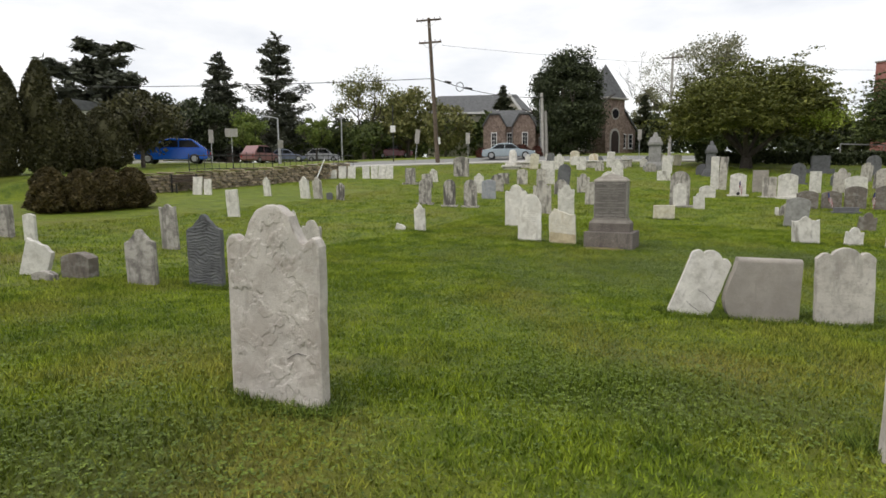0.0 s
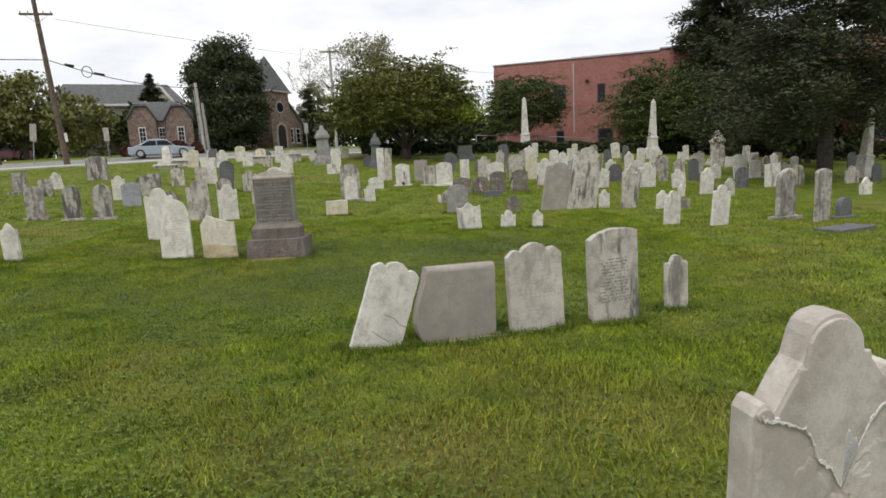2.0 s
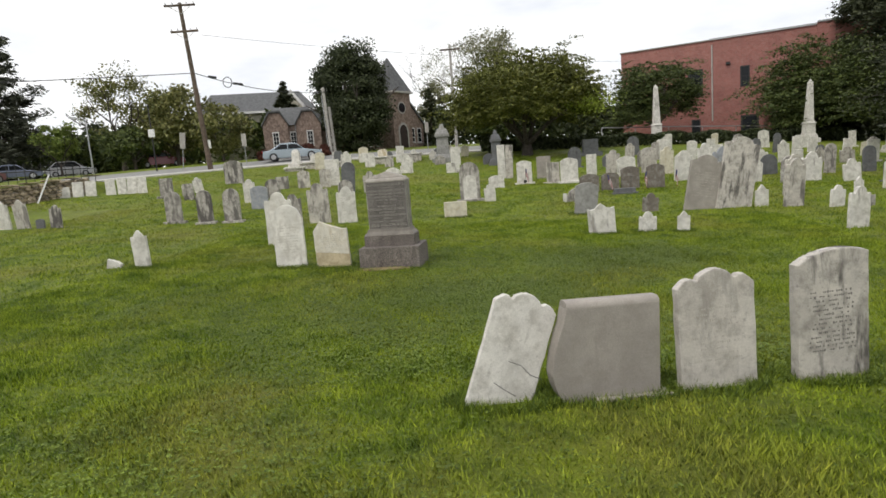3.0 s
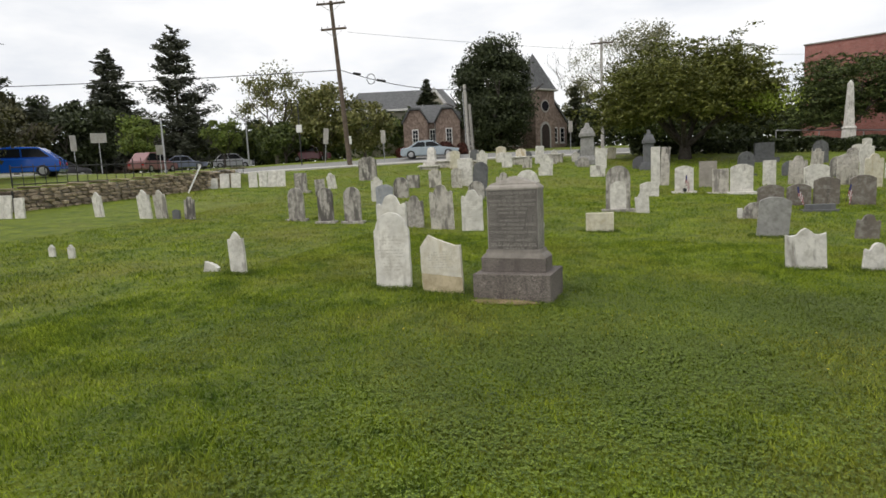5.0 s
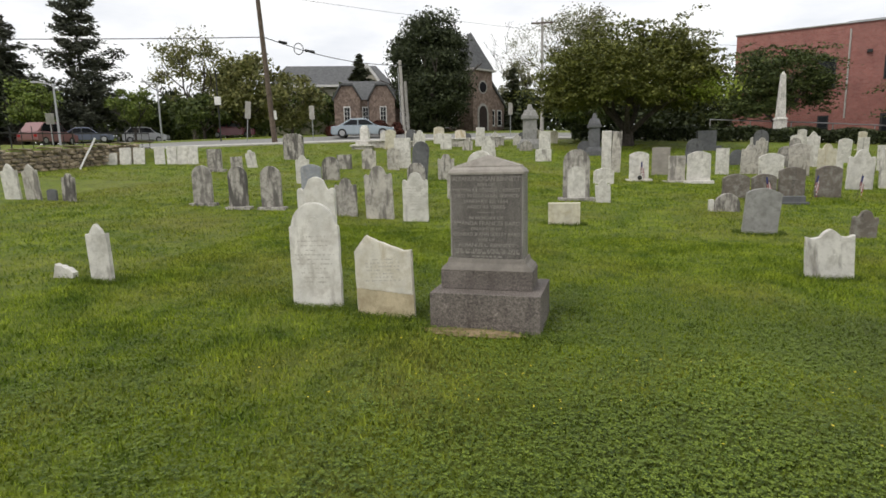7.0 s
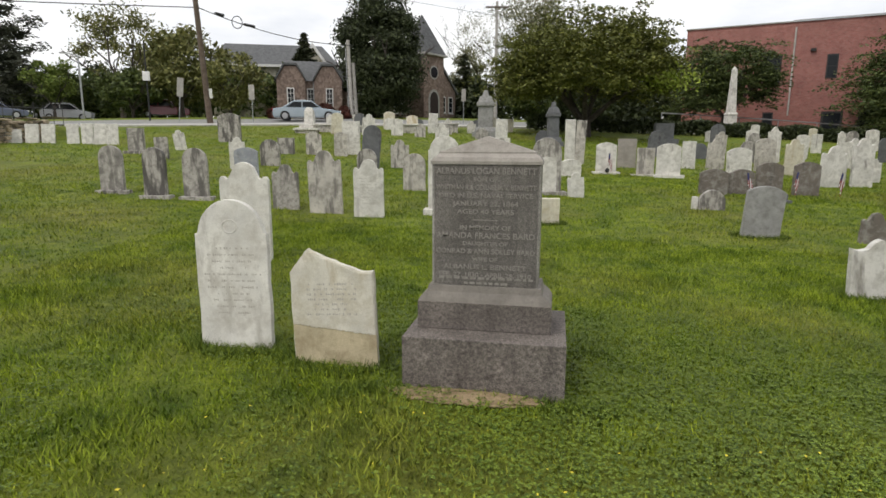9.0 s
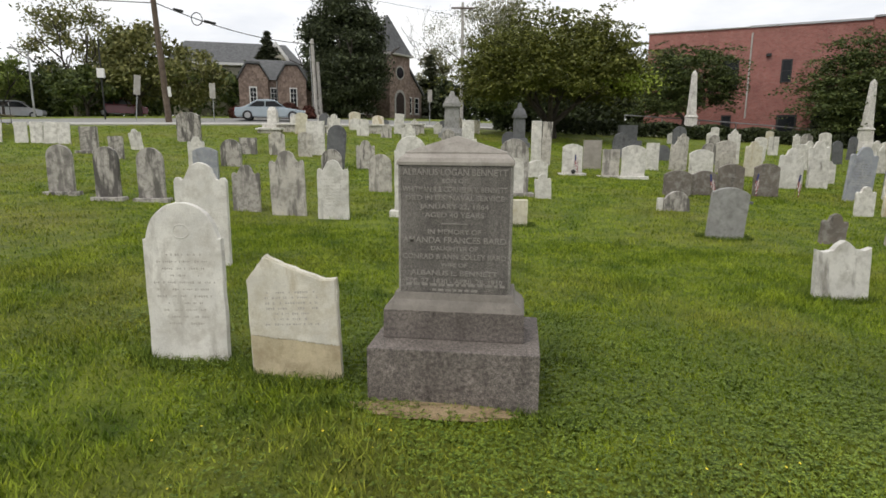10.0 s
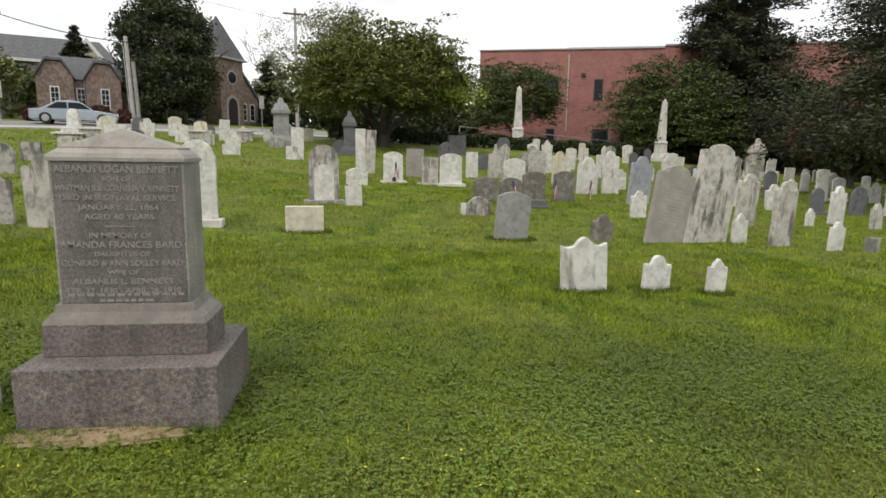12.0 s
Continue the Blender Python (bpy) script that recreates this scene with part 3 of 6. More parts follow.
def flaked_face(stone, style, w, h, th, seed, deep=0.007, zmax=1.0, ripple=0.0, nx=70):
    """The worn front of a stone: scaled-off layers with crisp edges, or rippled cleavage, as relief on a fine grid."""
    nz = int(nx * h / w)
    bm = bmesh.new()
    rows = []
    for j in range(nz + 1):
        row = []
        for i in range(nx + 1):
            u = -0.48 + 0.96 * i / nx
            roof = h - top_drop(style, u) * w - 0.016
            z = min(j / nz * h * zmax, roof)
            p = Vector((u * w * 5.5 + seed, z * 4.2, seed * 0.7))
            d = 0.0
            for k, lev in enumerate((-0.05, 0.12, 0.27)):
                v = noise.noise(p * (1 + 0.35 * k)) + 0.35 * noise.noise(p * 4.3) + 0.12 * noise.noise(p * 13)
                d += deep * (0.5 if k else 0.8) * min(1, max(0, (v - lev) / 0.05))
            if ripple:
                d = ripple * (0.5 + 0.5 * math.sin(z * 150 + 14 * noise.noise(p * 0.8) + 5 * noise.noise(p * 2.5))) ** 2
            edge = min(1, min(0.48 - abs(u), (roof - z) / w + 0.02) / 0.03)
            row.append(bm.verts.new((u * w, -th / 2 - 0.001 - d * max(0.0, edge), z)))
        rows.append(row)
    for a, b in zip(rows, rows[1:]):
        for i in range(nx):
            if b[i].co.z - a[i].co.z > 1e-5 or b[i + 1].co.z - a[i + 1].co.z > 1e-5:
                bm.faces.new((a[i], a[i + 1], b[i + 1], b[i]))
    bmesh.ops.delete(bm, geom=[v for v in bm.verts if not v.link_faces], context="VERTS")
    ob = part("worn_face", bm, stone.data.materials[0], stone)
    for p in ob.data.polygons:
        p.use_smooth = not ripple == 0.0
    return ob


def crack(stone, th, pts):
    """A thin dark crack across a face."""
    bm = bmesh.new()
    for (x0, z0), (x1, z1) in zip(pts, pts[1:]):
        add_tube(bm, (x0, -th / 2, z0), (x1, -th / 2, z1), 0.0035, 0.0025, 4)
    host = stone if stone.data else stone.children[0]
    return part("crack", bm, ENGRAVE_DARK, host)


WHITE_OLD = "weathered white marble headstone standing in grass"
GREY_OLD = "grey weathered marble headstone with dark streaks"

# the row that is passed close by
TALL = headstone("colonial", 0.835, -10.42, 0.69, 1.245, MARBLE_FLAKED, "tall flaking pale marble headstone with scalloped top", 0.085, 6, 0.5, 0, None, 0.006)
CROWN = headstone("crown", 4.315, -9.38, 0.485, 1.05, MARBLE_FLAKED, "white marble headstone with round head and flaking face", 0.09, 10, 0, -2, None, 0.004)
LEANING = headstone("eared", 2.775, -5.78, 0.455, 0.80, MARBLE, "white marble headstone leaning sideways with cracked face", 0.07, 16, 20, 3, None, 0.004)


def broken_block():
    """A square stone with a rolled top edge, its one side broken away, set on a sunken base."""
    x, y = 3.565, -5.62
    e = thing("headstone", x, y, gh(x, y), 16, "plain square grey stone block with rolled top edge", "gravestone", "gravestones")
    e.matrix_world = pose(x, y, gh(x, y), 0, 0, 16) @ pose(0, 0, 0, -2, 1.5, 0)
    r = random.Random(4)
    side = [(-0.33, 0.66), (-0.345, 0.60), (-0.355, 0.54), (-0.385, 0.49), (-0.405, 0.43), (-0.425, 0.35), (-0.435, 0.26), (-0.44, 0.19), (-0.43, 0.11), (-0.40, 0.05), (-0.36, -0.02), (-0.32, -0.2)]
    o = [(0.33, -0.2), (0.335, 0.67)] + [(a + r.uniform(-0.006, 0.006), b + r.uniform(-0.006, 0.006)) for a, b in side]
    part("tablet", prism(o, -0.08, 0.08, 0.006), SANDSTONE, e)
    n = 10
    roll = [(-0.08, 0.655)] + [(-0.08 + 0.05 * (1 - math.cos(k / n * math.pi / 2)), 0.655 + 0.05 * math.sin(k / n * math.pi / 2)) for k in range(n + 1)] + [(0.03 + 0.05 * math.sin(k / n * math.pi / 2), 0.655 + 0.05 * math.cos(k / n * math.pi / 2)) for k in range(n + 1)]
    bm = prism(roll, -0.33, 0.335, 0.003)
    for v in bm.verts:
        v.co = (v.co.y, v.co.x, v.co.z)
    bmesh.ops.recalc_face_normals(bm, faces=bm.faces)
    part("rolled_edge", bm, SANDSTONE, e)
    part("base", box(-0.16, 0.41, -0.13, 0.13, -0.15, 0.022, 0.012), SANDSTONE, e)


broken_block()
headstone("eared", 4.33, -5.44, 0.58, 0.86, MARBLE_MOTTLED, "streaked marble headstone with scrolled top, leaning slightly", 0.075, 16, -1, 2, None, 0.004, 8, ENGRAVE)
headstone("domed", 5.15, -5.26, 0.55, 0.95, MARBLE_STREAKED, "grey streaked marble headstone with worn lettering", 0.09, 16, -1, 1, None, 0.004, 11, ENGRAVE_DARK)
headstone("colonial", 5.96, -4.88, 0.27, 0.60, MARBLE_MOTTLED, "small scalloped marble headstone with green stain", 0.06, 14, -1, 0)

headstone("chipped", 5.12, -9.42, 0.34, 0.54, MARBLE, "low white marble headstone leaning in the grass", 0.08, 12, 7, 0)

flaked_face(TALL, "colonial", 0.69, 1.245, 0.085, 3.3, 0.005, nx=90)
crack(TALL, 0.10, ((0.10, 0.30), (0.14, 0.33), (0.18, 0.345), (0.24, 0.34)))
flaked_face(CROWN, "crown", 0.485, 1.05, 0.09, 8.1, 0.004, 0.86)
skin_layer(CROWN, "crown", 0.485, 1.05, 0.09, ((0.486, 0.746), (0.33, 0.732), (0.245, 0.67), (0.19, 0.623), (0.13, 0.677), (0.105, 0.665), (0.10, 0.515), (0.03, 0.568), (-0.08, 0.602), (-0.10, 0.643), (-0.17, 0.698), (-0.35, 0.73), (-0.486, 0.746)), 2, 0.010, 0.014)
crack(LEANING, 0.07, ((0.24, 0.24), (0.16, 0.25), (0.08, 0.30), (-0.02, 0.31)))
crack(LEANING, 0.07, ((0.10, 0.08), (0.00, 0.11), (-0.08, 0.14)))

# beside the tall monument
ARCHED = headstone("shouldered", -1.43, 0.42, 0.585, 1.155, MARBLE_CLEAN, "white marble headstone with round arched top", 0.055, 2, -1.5, 2, None, 0.004, 9)
BROKEN = headstone("broken", -0.565, 0.30, 0.63, 0.86, MARBLE_CREAM, "broken marble headstone, yellow-stained, with slanting top", 0.055, 2, -3, 2, None, 0.006)
skin = skin_layer(BROKEN, "broken", 0.63, 0.86, 0.055, (0.26, 0.28, 0.31, 0.33, 0.36), 9, 0.006)
r9 = random.Random(12)
foot = [(-0.312, -0.15), (0.312, -0.15)] + [(0.312 - 0.624 * k / 24, 0.225 + 0.085 * k / 24 + r9.uniform(-0.005, 0.005)) for k in range(25)]
part("stained_foot", prism(foot, -0.0305, -0.02, 0.002), MARBLE_TAN, BROKEN, "yellow-stained foot of the stone")
inscription(skin, 0.56, 0.86, 0.067, 0.36, 0.62, 6, ENGRAVE, 77)
bm = bmesh.new()
for k in range(20):
    a, b = k * math.tau / 20, (k + 1) * math.tau / 20
    add_tube(bm, (0.06 * math.cos(a), -0.027, 0.95 + 0.05 * math.sin(a)), (0.06 * math.cos(b), -0.027, 0.95 + 0.05 * math.sin(b)), 0.005, 0.005, 6)
part("carved_wreath", bm, MARBLE_CLEAN, ARCHED.children[0])
headstone("colonial", -2.88, 3.20, 0.64, 1.24, MARBLE_CLEAN, WHITE_OLD + " with scalloped top", 0.07, 5, 0, 0)
headstone("pointed", -4.68, 0.68, 0.32, 0.76, MARBLE, "small white marble headstone with pointed top", 0.06, 4, -2, 0)
headstone("chipped", -5.36, 0.72, 0.28, 0.16, MARBLE, "low broken marble stump in the grass", 0.1, 10, 14, 0)
headstone("pointed", -10.27, 1.08, 0.15, 0.27, MARBLE, "tiny white pointed footstone in the grass", 0.06)
headstone("pointed", -9.61, 1.06, 0.16, 0.30, MARBLE, "tiny white pointed footstone in the grass", 0.06)

# the three dark arches and the stones about them
for x, y, w, h in ((-8.60, 7.73, 0.52, 1.04), (-7.31, 7.42, 0.48, 1.07), (-6.47, 7.58, 0.52, 1.08)):
    headstone("arch", x, y, w, h, MARBLE_GREY, "dark streaked round-topped headstone on a low base", 0.1, 9, 0, 0, (w * 1.35, 0.25, 0.07), group="row of dark arched headstones")
headstone("colonial", -4.23, 7.12, 0.52, 0.88, MARBLE_GREY, "dark stained scalloped headstone in grass")
headstone("colonial", -3.33, 6.97, 0.64, 1.19, MARBLE_STREAKED, "grey scalloped headstone with streaked face", side=-1.5)
headstone("colonial", -2.44, 6.85, 0.56, 1.07, MARBLE, WHITE_OLD + " with scalloped top", rows=7)
headstone("segment", -7.17, 10.92, 0.64, 0.86, SLATE_BLUE, "plain blue-grey slate headstone with flat curved top", 0.09)
headstone("colonial", -8.59, 12.95, 0.48, 0.96, MARBLE, WHITE_OLD)
headstone("arch", -8.13, 14.15, 0.62, 0.84, MARBLE_GREY, "grey double-arched headstone", 0.16)
headstone("flat", -9.30, 17.78, 0.60, 0.60, MARBLE_GREY, "low grey block gravestone", 0.25)
headstone("segment", -8.22, 17.90, 0.60, 0.84, MARBLE_STREAKED, GREY_OLD)
headstone("segment", -7.11, 17.86, 0.50, 0.90, MARBLE_STREAKED, GREY_OLD)
headstone("flat", -6.95, 18.60, 0.70, 1.28, MARBLE, "tall white rectangular gravestone", 0.12)
headstone("arch", -5.00, 14.86, 0.60, 1.38, SLATE, "tall dark slate headstone leaning sideways", 0.09, 10, 5, 0)
headstone("arch", -4.82, 14.01, 0.62, 0.70, MARBLE_GREY, "grey round-topped headstone", 0.12)
headstone("colonial", -4.10, 15.29, 0.60, 0.92, MARBLE_STREAKED, GREY_OLD)
headstone("arch", -2.50, 10.70, 0.56, 0.92, MARBLE_STREAKED, "round-topped marble headstone stained dark below")
headstone("shouldered", -1.15, 7.60, 0.62, 1.52, MARBLE, "tall white marble headstone with moulded arch on a base", 0.13, 6, 0, 0, (0.8, 0.35, 0.12))
headstone("flat", -14.09, 15.56, 0.56, 0.92, MARBLE_GREY, "grey block gravestone on a wide base", 0.2, 9, 0, 0, (0.85, 0.4, 0.1))
headstone("flat", -12.29, 14.50, 0.47, 0.73, MARBLE_GREY, GREY_OLD, side=-2)
headstone("colonial", -13.49, 17.31, 0.45, 0.78, MARBLE, WHITE_OLD, side=-8)
headstone("segment", -13.61, 21.09, 1.00, 1.28, MARBLE_GREY, "broad grey double gravestone with curved top", 0.22)
headstone("segment", -13.41, 16.08, 0.43, 0.58, MARBLE_STREAKED, GREY_OLD)

# against the retaining wall and before it
for x, y, w, h, s in ((-20.9, 17.0, 0.6, 0.55, 0), (-20.3, 17.3, 0.5, 0.78, 0), (-19.72, 17.5, 0.5, 0.78, 1), (-18.75, 17.75, 0.46, 0.82, -2), (-18.2, 17.9, 0.45, 0.84, -1), (-17.7, 18.0, 0.46, 0.85, 1), (-17.2, 18.1, 0.46, 0.85, 0)):
    headstone("flat", x, y, w, h, MARBLE, "loose white marble slab leaned upright beside the wall", 0.08, 24, s, 8, group="slabs leaned by the wall")
for st, x, y, w, h, m, s in (("pointed", -14.6, 7.3, 0.48, 1.0, MARBLE, -4), ("pointed", -13.9, 7.35, 0.44, 1.0, MARBLE_STREAKED, -4), ("segment", -13.3, 7.4, 0.28, 0.32, SLATE, 0), ("colonial", -12.7, 7.4, 0.37, 0.76, MARBLE_GREY, 2), ("pointed", -16.9, 7.3, 0.36, 0.9, MARBLE, -5)):
    headstone(st, x, y, w, h, m, "old upright marble headstone before the stone wall" if m is not SLATE else "tiny dark slate footstone", 0.08, 10, s, 0)
headstone("flat", -20.4, 6.2, 0.5, 0.85, MARBLE, "white marble slab beside the wall", 0.08, 14, 2, 5)
headstone("flat", -19.9, 6.4, 0.4, 0.75, MARBLE, "white marble slab beside the wall", 0.08, 14, -2, 5)

# behind the camera's first steps
RIPPLED = headstone("ogee", -3.12, -7.68, 0.50, 0.99, SLATE, "dark grey slate headstone with scalloped top and rippled face", 0.08, 20, 0, 0, None, 0.004)
flaked_face(RIPPLED, "ogee", 0.50, 0.99, 0.08, 5.7, 0, ripple=0.009, nx=50)
headstone("ogee", -3.93, -8.07, 0.43, 0.76, MARBLE_GREY, "grey weathered headstone with scalloped top", 0.08, 20, -1, 0)
headstone("wavy", -7.07, -5.28, 0.35, 0.93, MARBLE_GREY, "narrow grey headstone with scrolled top", 0.08, 20, -2, 0)
headstone("flat", -11.85, 0.68, 0.43, 0.90, MARBLE, WHITE_OLD, 0.08, 16, -3, 0)
headstone("chipped", -5.85, -8.47, 0.44, 0.50, MARBLE, "white marble headstone leaning far sideways", 0.07, 20, 18, 0)
headstone("segment", -5.18, -8.20, 0.45, 0.36, BROWNSTONE, "low brown stone with pale top, sunk in grass", 0.2, 20, 2, 0)
headstone("segment", -5.30, -8.62, 0.34, 0.13, MARBLE_GREY, "low sunken grey stone", 0.12, 20, 0, 0)
headstone("segment", -10.51, -6.17, 0.28, 0.60, MARBLE, WHITE_OLD, 0.08, 20)
headstone("flat", -11.66, -6.10, 0.34, 0.74, MARBLE_GREY, GREY_OLD, 0.12, 20)
headstone("colonial", -4.62, -3.82, 0.43, 0.65, MARBLE_MOTTLED, "grey scalloped headstone standing alone in the grass", 0.08, 12, 0, 0)
headstone("chipped", -7.10, -8.85, 0.34, 0.45, MARBLE, "white marble headstone leaning in grass", 0.07, 20, 10, 0)

# the middle rows
headstone("flat", 0.72, 7.32, 0.66, 0.46, MARBLE_WARM, "low cream-coloured square marble block", 0.2, 6, 0, 0)
BORDERED = headstone("arch", 0.74, 11.29, 0.72, 1.40, MARBLE_GREY, "large round-topped headstone with dark edge on a base", 0.12, 8, 0, 0, (0.98, 0.36, 0.08))
part("pale_panel", prism([(-0.24, 0.06), (0.24, 0.06), (0.24, 0.72)] + [(0.24 * math.cos(k * math.pi / 14), 0.72 + 0.22 * math.sin(k * math.pi / 14)) for k in range(1, 14)] + [(-0.24, 0.72)], -0.066, -0.05, 0.004), MARBLE, BORDERED.children[0], "pale worn marble panel")
headstone("colonial", 1.47, 11.08, 0.40, 0.60, MARBLE, "small white headstone with scalloped top", 0.07, 8, -3, 0)
headstone("segment", 1.41, 15.54, 0.66, 0.52, MARBLE, "low white stone with a moulded cap", 0.25)
headstone("segment", 2.59, 16.68, 0.66, 1.02, MARBLE, "white marble headstone on a wide low base", 0.09, 8, 0, 0, (0.88, 0.4, 0.06))
headstone("flat", 3.47, 18.75, 0.66, 1.04, SANDSTONE, "plain tan rectangular headstone", 0.1)
headstone("flat", 3.84, 16.64, 0.56, 0.90, MARBLE_STREAKED, "marble headstone with a raised border on a base", 0.09, 8, 0, 0, (0.9, 0.4, 0.05))
headstone("segment", 4.53, 16.51, 0.76, 1.08, MARBLE, "white marble headstone on a wide low base", 0.1, 8, 0, 0, (0.95, 0.4, 0.08))
headstone("flat", 5.75, 19.50, 0.48, 1.00, MARBLE, WHITE_OLD)
headstone("flat", 6.76, 31.09, 1.00, 1.10, GRANITE_DARK, "dark granite block gravestone on a base", 0.4, 8, 0, 0, (1.5, 0.6, 0.25))
headstone("flat", 1.45, 19.31, 0.36, 1.62, MARBLE, "tall white marble pillar stone", 0.2, 8, 0, 0)
headstone("flat", 1.80, 19.33, 0.36, 1.60, MARBLE_STREAKED, "tall streaked marble pillar stone", 0.2, 8, 2, 0)
for st, x, y, w, h, m in (("colonial", 6.80, 20.02, 0.66, 1.14, MARBLE_STREAKED), ("segment", 7.23, 18.51, 0.86, 0.92, MARBLE), ("segment", 8.50, 19.95, 0.74, 1.20, MARBLE_STREAKED), ("pointed", 9.97, 23.64, 0.54, 1.50, MARBLE), ("colonial", 9.12, 19.05, 0.60, 1.25, MARBLE_WARM), ("colonial", 9.14, 16.02, 0.78, 1.24, MARBLE), ("colonial", 10.15, 16.45, 0.66, 1.48, MARBLE)):
    headstone(st, x, y, w, h, m, WHITE_OLD if m is MARBLE else "pale stained marble headstone in a crowded row", 0.09, 10, STONE_COUNT[0] % 5 - 2, 0, group="crowded row of pale headstones")
for x, y, w, h in ((5.06, 12.97, 0.72, 0.68), (5.87, 13.40, 0.66, 0.66), (6.65, 13.70, 0.70, 0.85), (7.59, 13.75, 0.68, 0.90)):
    headstone("segment", x, y, w, h, BROWNSTONE, "low dark-stained stone with a curved top", 0.12, 9, 0, 0, group="row of low dark stones")
headstone("colonial", 9.96, 13.81, 0.76, 1.46, SLATE_BLUE, "tall blue-grey slate headstone leaning sideways", 0.1, 12, 4, 0, None, 0.004, 8, ENGRAVE_DARK)
headstone("colonial", 8.63, 10.92, 0.44, 0.68, MARBLE, "small white marble headstone with scalloped top")
headstone("segment", 9.32, 11.06, 0.48, 0.54, MARBLE_WARM, "small cream-coloured headstone")
headstone("segment", 4.44, 7.18, 0.63, 0.88, GREY_PLAIN, "plain grey headstone with a pale curved top edge", 0.1, 6, 4, 0, None, 0.003)
headstone("arch", 4.38, 10.24, 0.58, 0.44, MARBLE_GREY, "small low round-topped headstone", 0.12)
headstone("flat", 4.02, 10.20, 0.12, 0.28, MARBLE, "thin white footstone", 0.1)
headstone("colonial", 6.18, 7.20, 0.44, 0.52, BROWNSTONE, "small dark stone headstone with scalloped top", 0.07, 8, 4, 0)
headstone("wavy", 4.50, 3.50, 0.58, 0.67, MARBLE, "low white marble headstone with scrolled top", 0.09, 5, -3, 0, None, 0.004)
headstone("colonial", 5.46, 3.58, 0.38, 0.45, MARBLE, "small scalloped white headstone", 0.07, 10, 3, 0)
headstone("pointed", 6.18, 3.44, 0.26, 0.45, MARBLE, "small pointed white headstone", 0.07, 10, 2, 0)

# the leaning group
headstone("scrolled", 7.55, 7.40, 0.92, 1.50, SANDSTONE, "big grey-brown headstone leaning sideways", 0.11, 12, 11, 3, None, 0.005, 8, ENGRAVE)
headstone("scrolled", 8.44, 7.52, 0.98, 1.95, MARBLE_STREAKED, "very tall stained marble headstone leaning sideways", 0.11, 12, 11, 3, None, 0.005, 6, ENGRAVE)
headstone("colonial", 10.97, 10.07, 0.62, 1.28, MARBLE_STREAKED, "dark-streaked marble headstone", 0.09, 14, 4, 0)
headstone("colonial", 9.91, 7.33, 0.55, 1.28, MARBLE_STREAKED, "marble headstone black-stained over its lower half", 0.09, 14, 3, 0)
headstone("pointed", 9.19, 7.55, 0.37, 0.60, MARBLE, "small pointed white headstone", 0.07, 14)
headstone("colonial", 10.82, 6.98, 0.40, 0.56, MARBLE, "small white headstone with worn top", 0.08, 18, 4, 0)
headstone("flat", 11.52, 6.88, 0.26, 0.28, MARBLE_GREY, "low square stone stump", 0.15, 18)
headstone("colonial", 14.82, 10.35, 0.46, 0.66, MARBLE_STREAKED, GREY_OLD, 0.09, 20)
headstone("colonial", 14.32, 11.11, 0.62, 1.02, MARBLE, WHITE_OLD, 0.09, 20, 3, 0)
headstone("pointed", 13.05, 10.47, 0.30, 0.46, MARBLE, "small white footstone", 0.08, 20)
headstone("arch", 12.55, 3.50, 0.62, 1.24, MARBLE_GREY, "round-topped dark-streaked headstone on a base", 0.12, 22, 0, 0, (0.85, 0.35, 0.09))
headstone("segment", 13.05, 2.85, 0.50, 1.28, MARBLE_GREY, GREY_OLD, 0.1, 22)
headstone("arch", 14.0, 3.40, 0.44, 0.52, SLATE, "low dark round-topped stone", 0.15, 22, 0, 0, (0.7, 0.35, 0.05))
headstone("colonial", 10.48, 2.82, 0.52, 0.97, MARBLE, WHITE_OLD, 0.08, 20, 5, 0)
headstone("colonial", 9.48, 3.22, 0.47, 0.84, MARBLE, WHITE_OLD, 0.08, 20, 3, 0)
headstone("segment", 14.9, 2.6, 0.5, 0.25, MARBLE, "low pale stone sunk in the grass", 0.2, 22)
headstone("flat", 12.4, 1.2, 1.2, 0.07, SLATE, "flat dark ledger stone lying in the grass", 0.6, 22)

# farther rows, crowded and small
rng = random.Random(11)
FAR = (("arch", MARBLE_GREY), ("colonial", MARBLE), ("segment", MARBLE), ("flat", MARBLE), ("pointed", MARBLE), ("segment", MARBLE_WARM), ("colonial", MARBLE_STREAKED), ("arch", SLATE))
for row, (y0, x0, x1, gap) in enumerate(((22.5, 5.2, 22.0, 1.45), (17.5, 11.2, 22.5, 1.25), (13.6, 11.3, 20.5, 1.2), (26.0, 8.6, 26.0, 1.7), (30.0, 9.5, 30.0, 2.1), (34.0, 10.0, 30.0, 2.4), (21.5, 23.0, 31.0, 2.0))):
    x = x0
    while x < x1:
        st, m = rng.choice(FAR)
        w = rng.uniform(0.42, 0.78)
        headstone(st, x, y0 + rng.uniform(-0.7, 0.7) + 0.12 * (x1 - x) * 0.3, w, rng.uniform(0.62, 1.25), m, "weathered headstone in a crowded far row", 0.09, rng.uniform(4, 16), rng.uniform(-4, 5), 0, (w * 1.35, 0.3, 0.08) if rng.random() < 0.2 else None, group="far rows of headstones")
        x += gap * rng.uniform(0.65, 1.4)
for row, (y0, x0, x1, gap) in enumerate(((27.5, -11.0, 0.5, 1.5), (31.0, -12.5, -1.2, 1.3), (33.0, -11.5, -1.0, 1.5), (23.5, -4.2, 0.4, 1.9))):
    x = x0
    while x < x1:
        st, m = rng.choice(FAR)
        headstone(st, x, y0 + rng.uniform(-0.8, 0.8), rng.uniform(0.45, 0.8), rng.uniform(0.55, 1.15), m, "weathered headstone near the road", 0.1, rng.uniform(2, 14), rng.uniform(-5, 5), 0, group="far rows of headstones")
        x += gap * rng.uniform(0.7, 1.5)
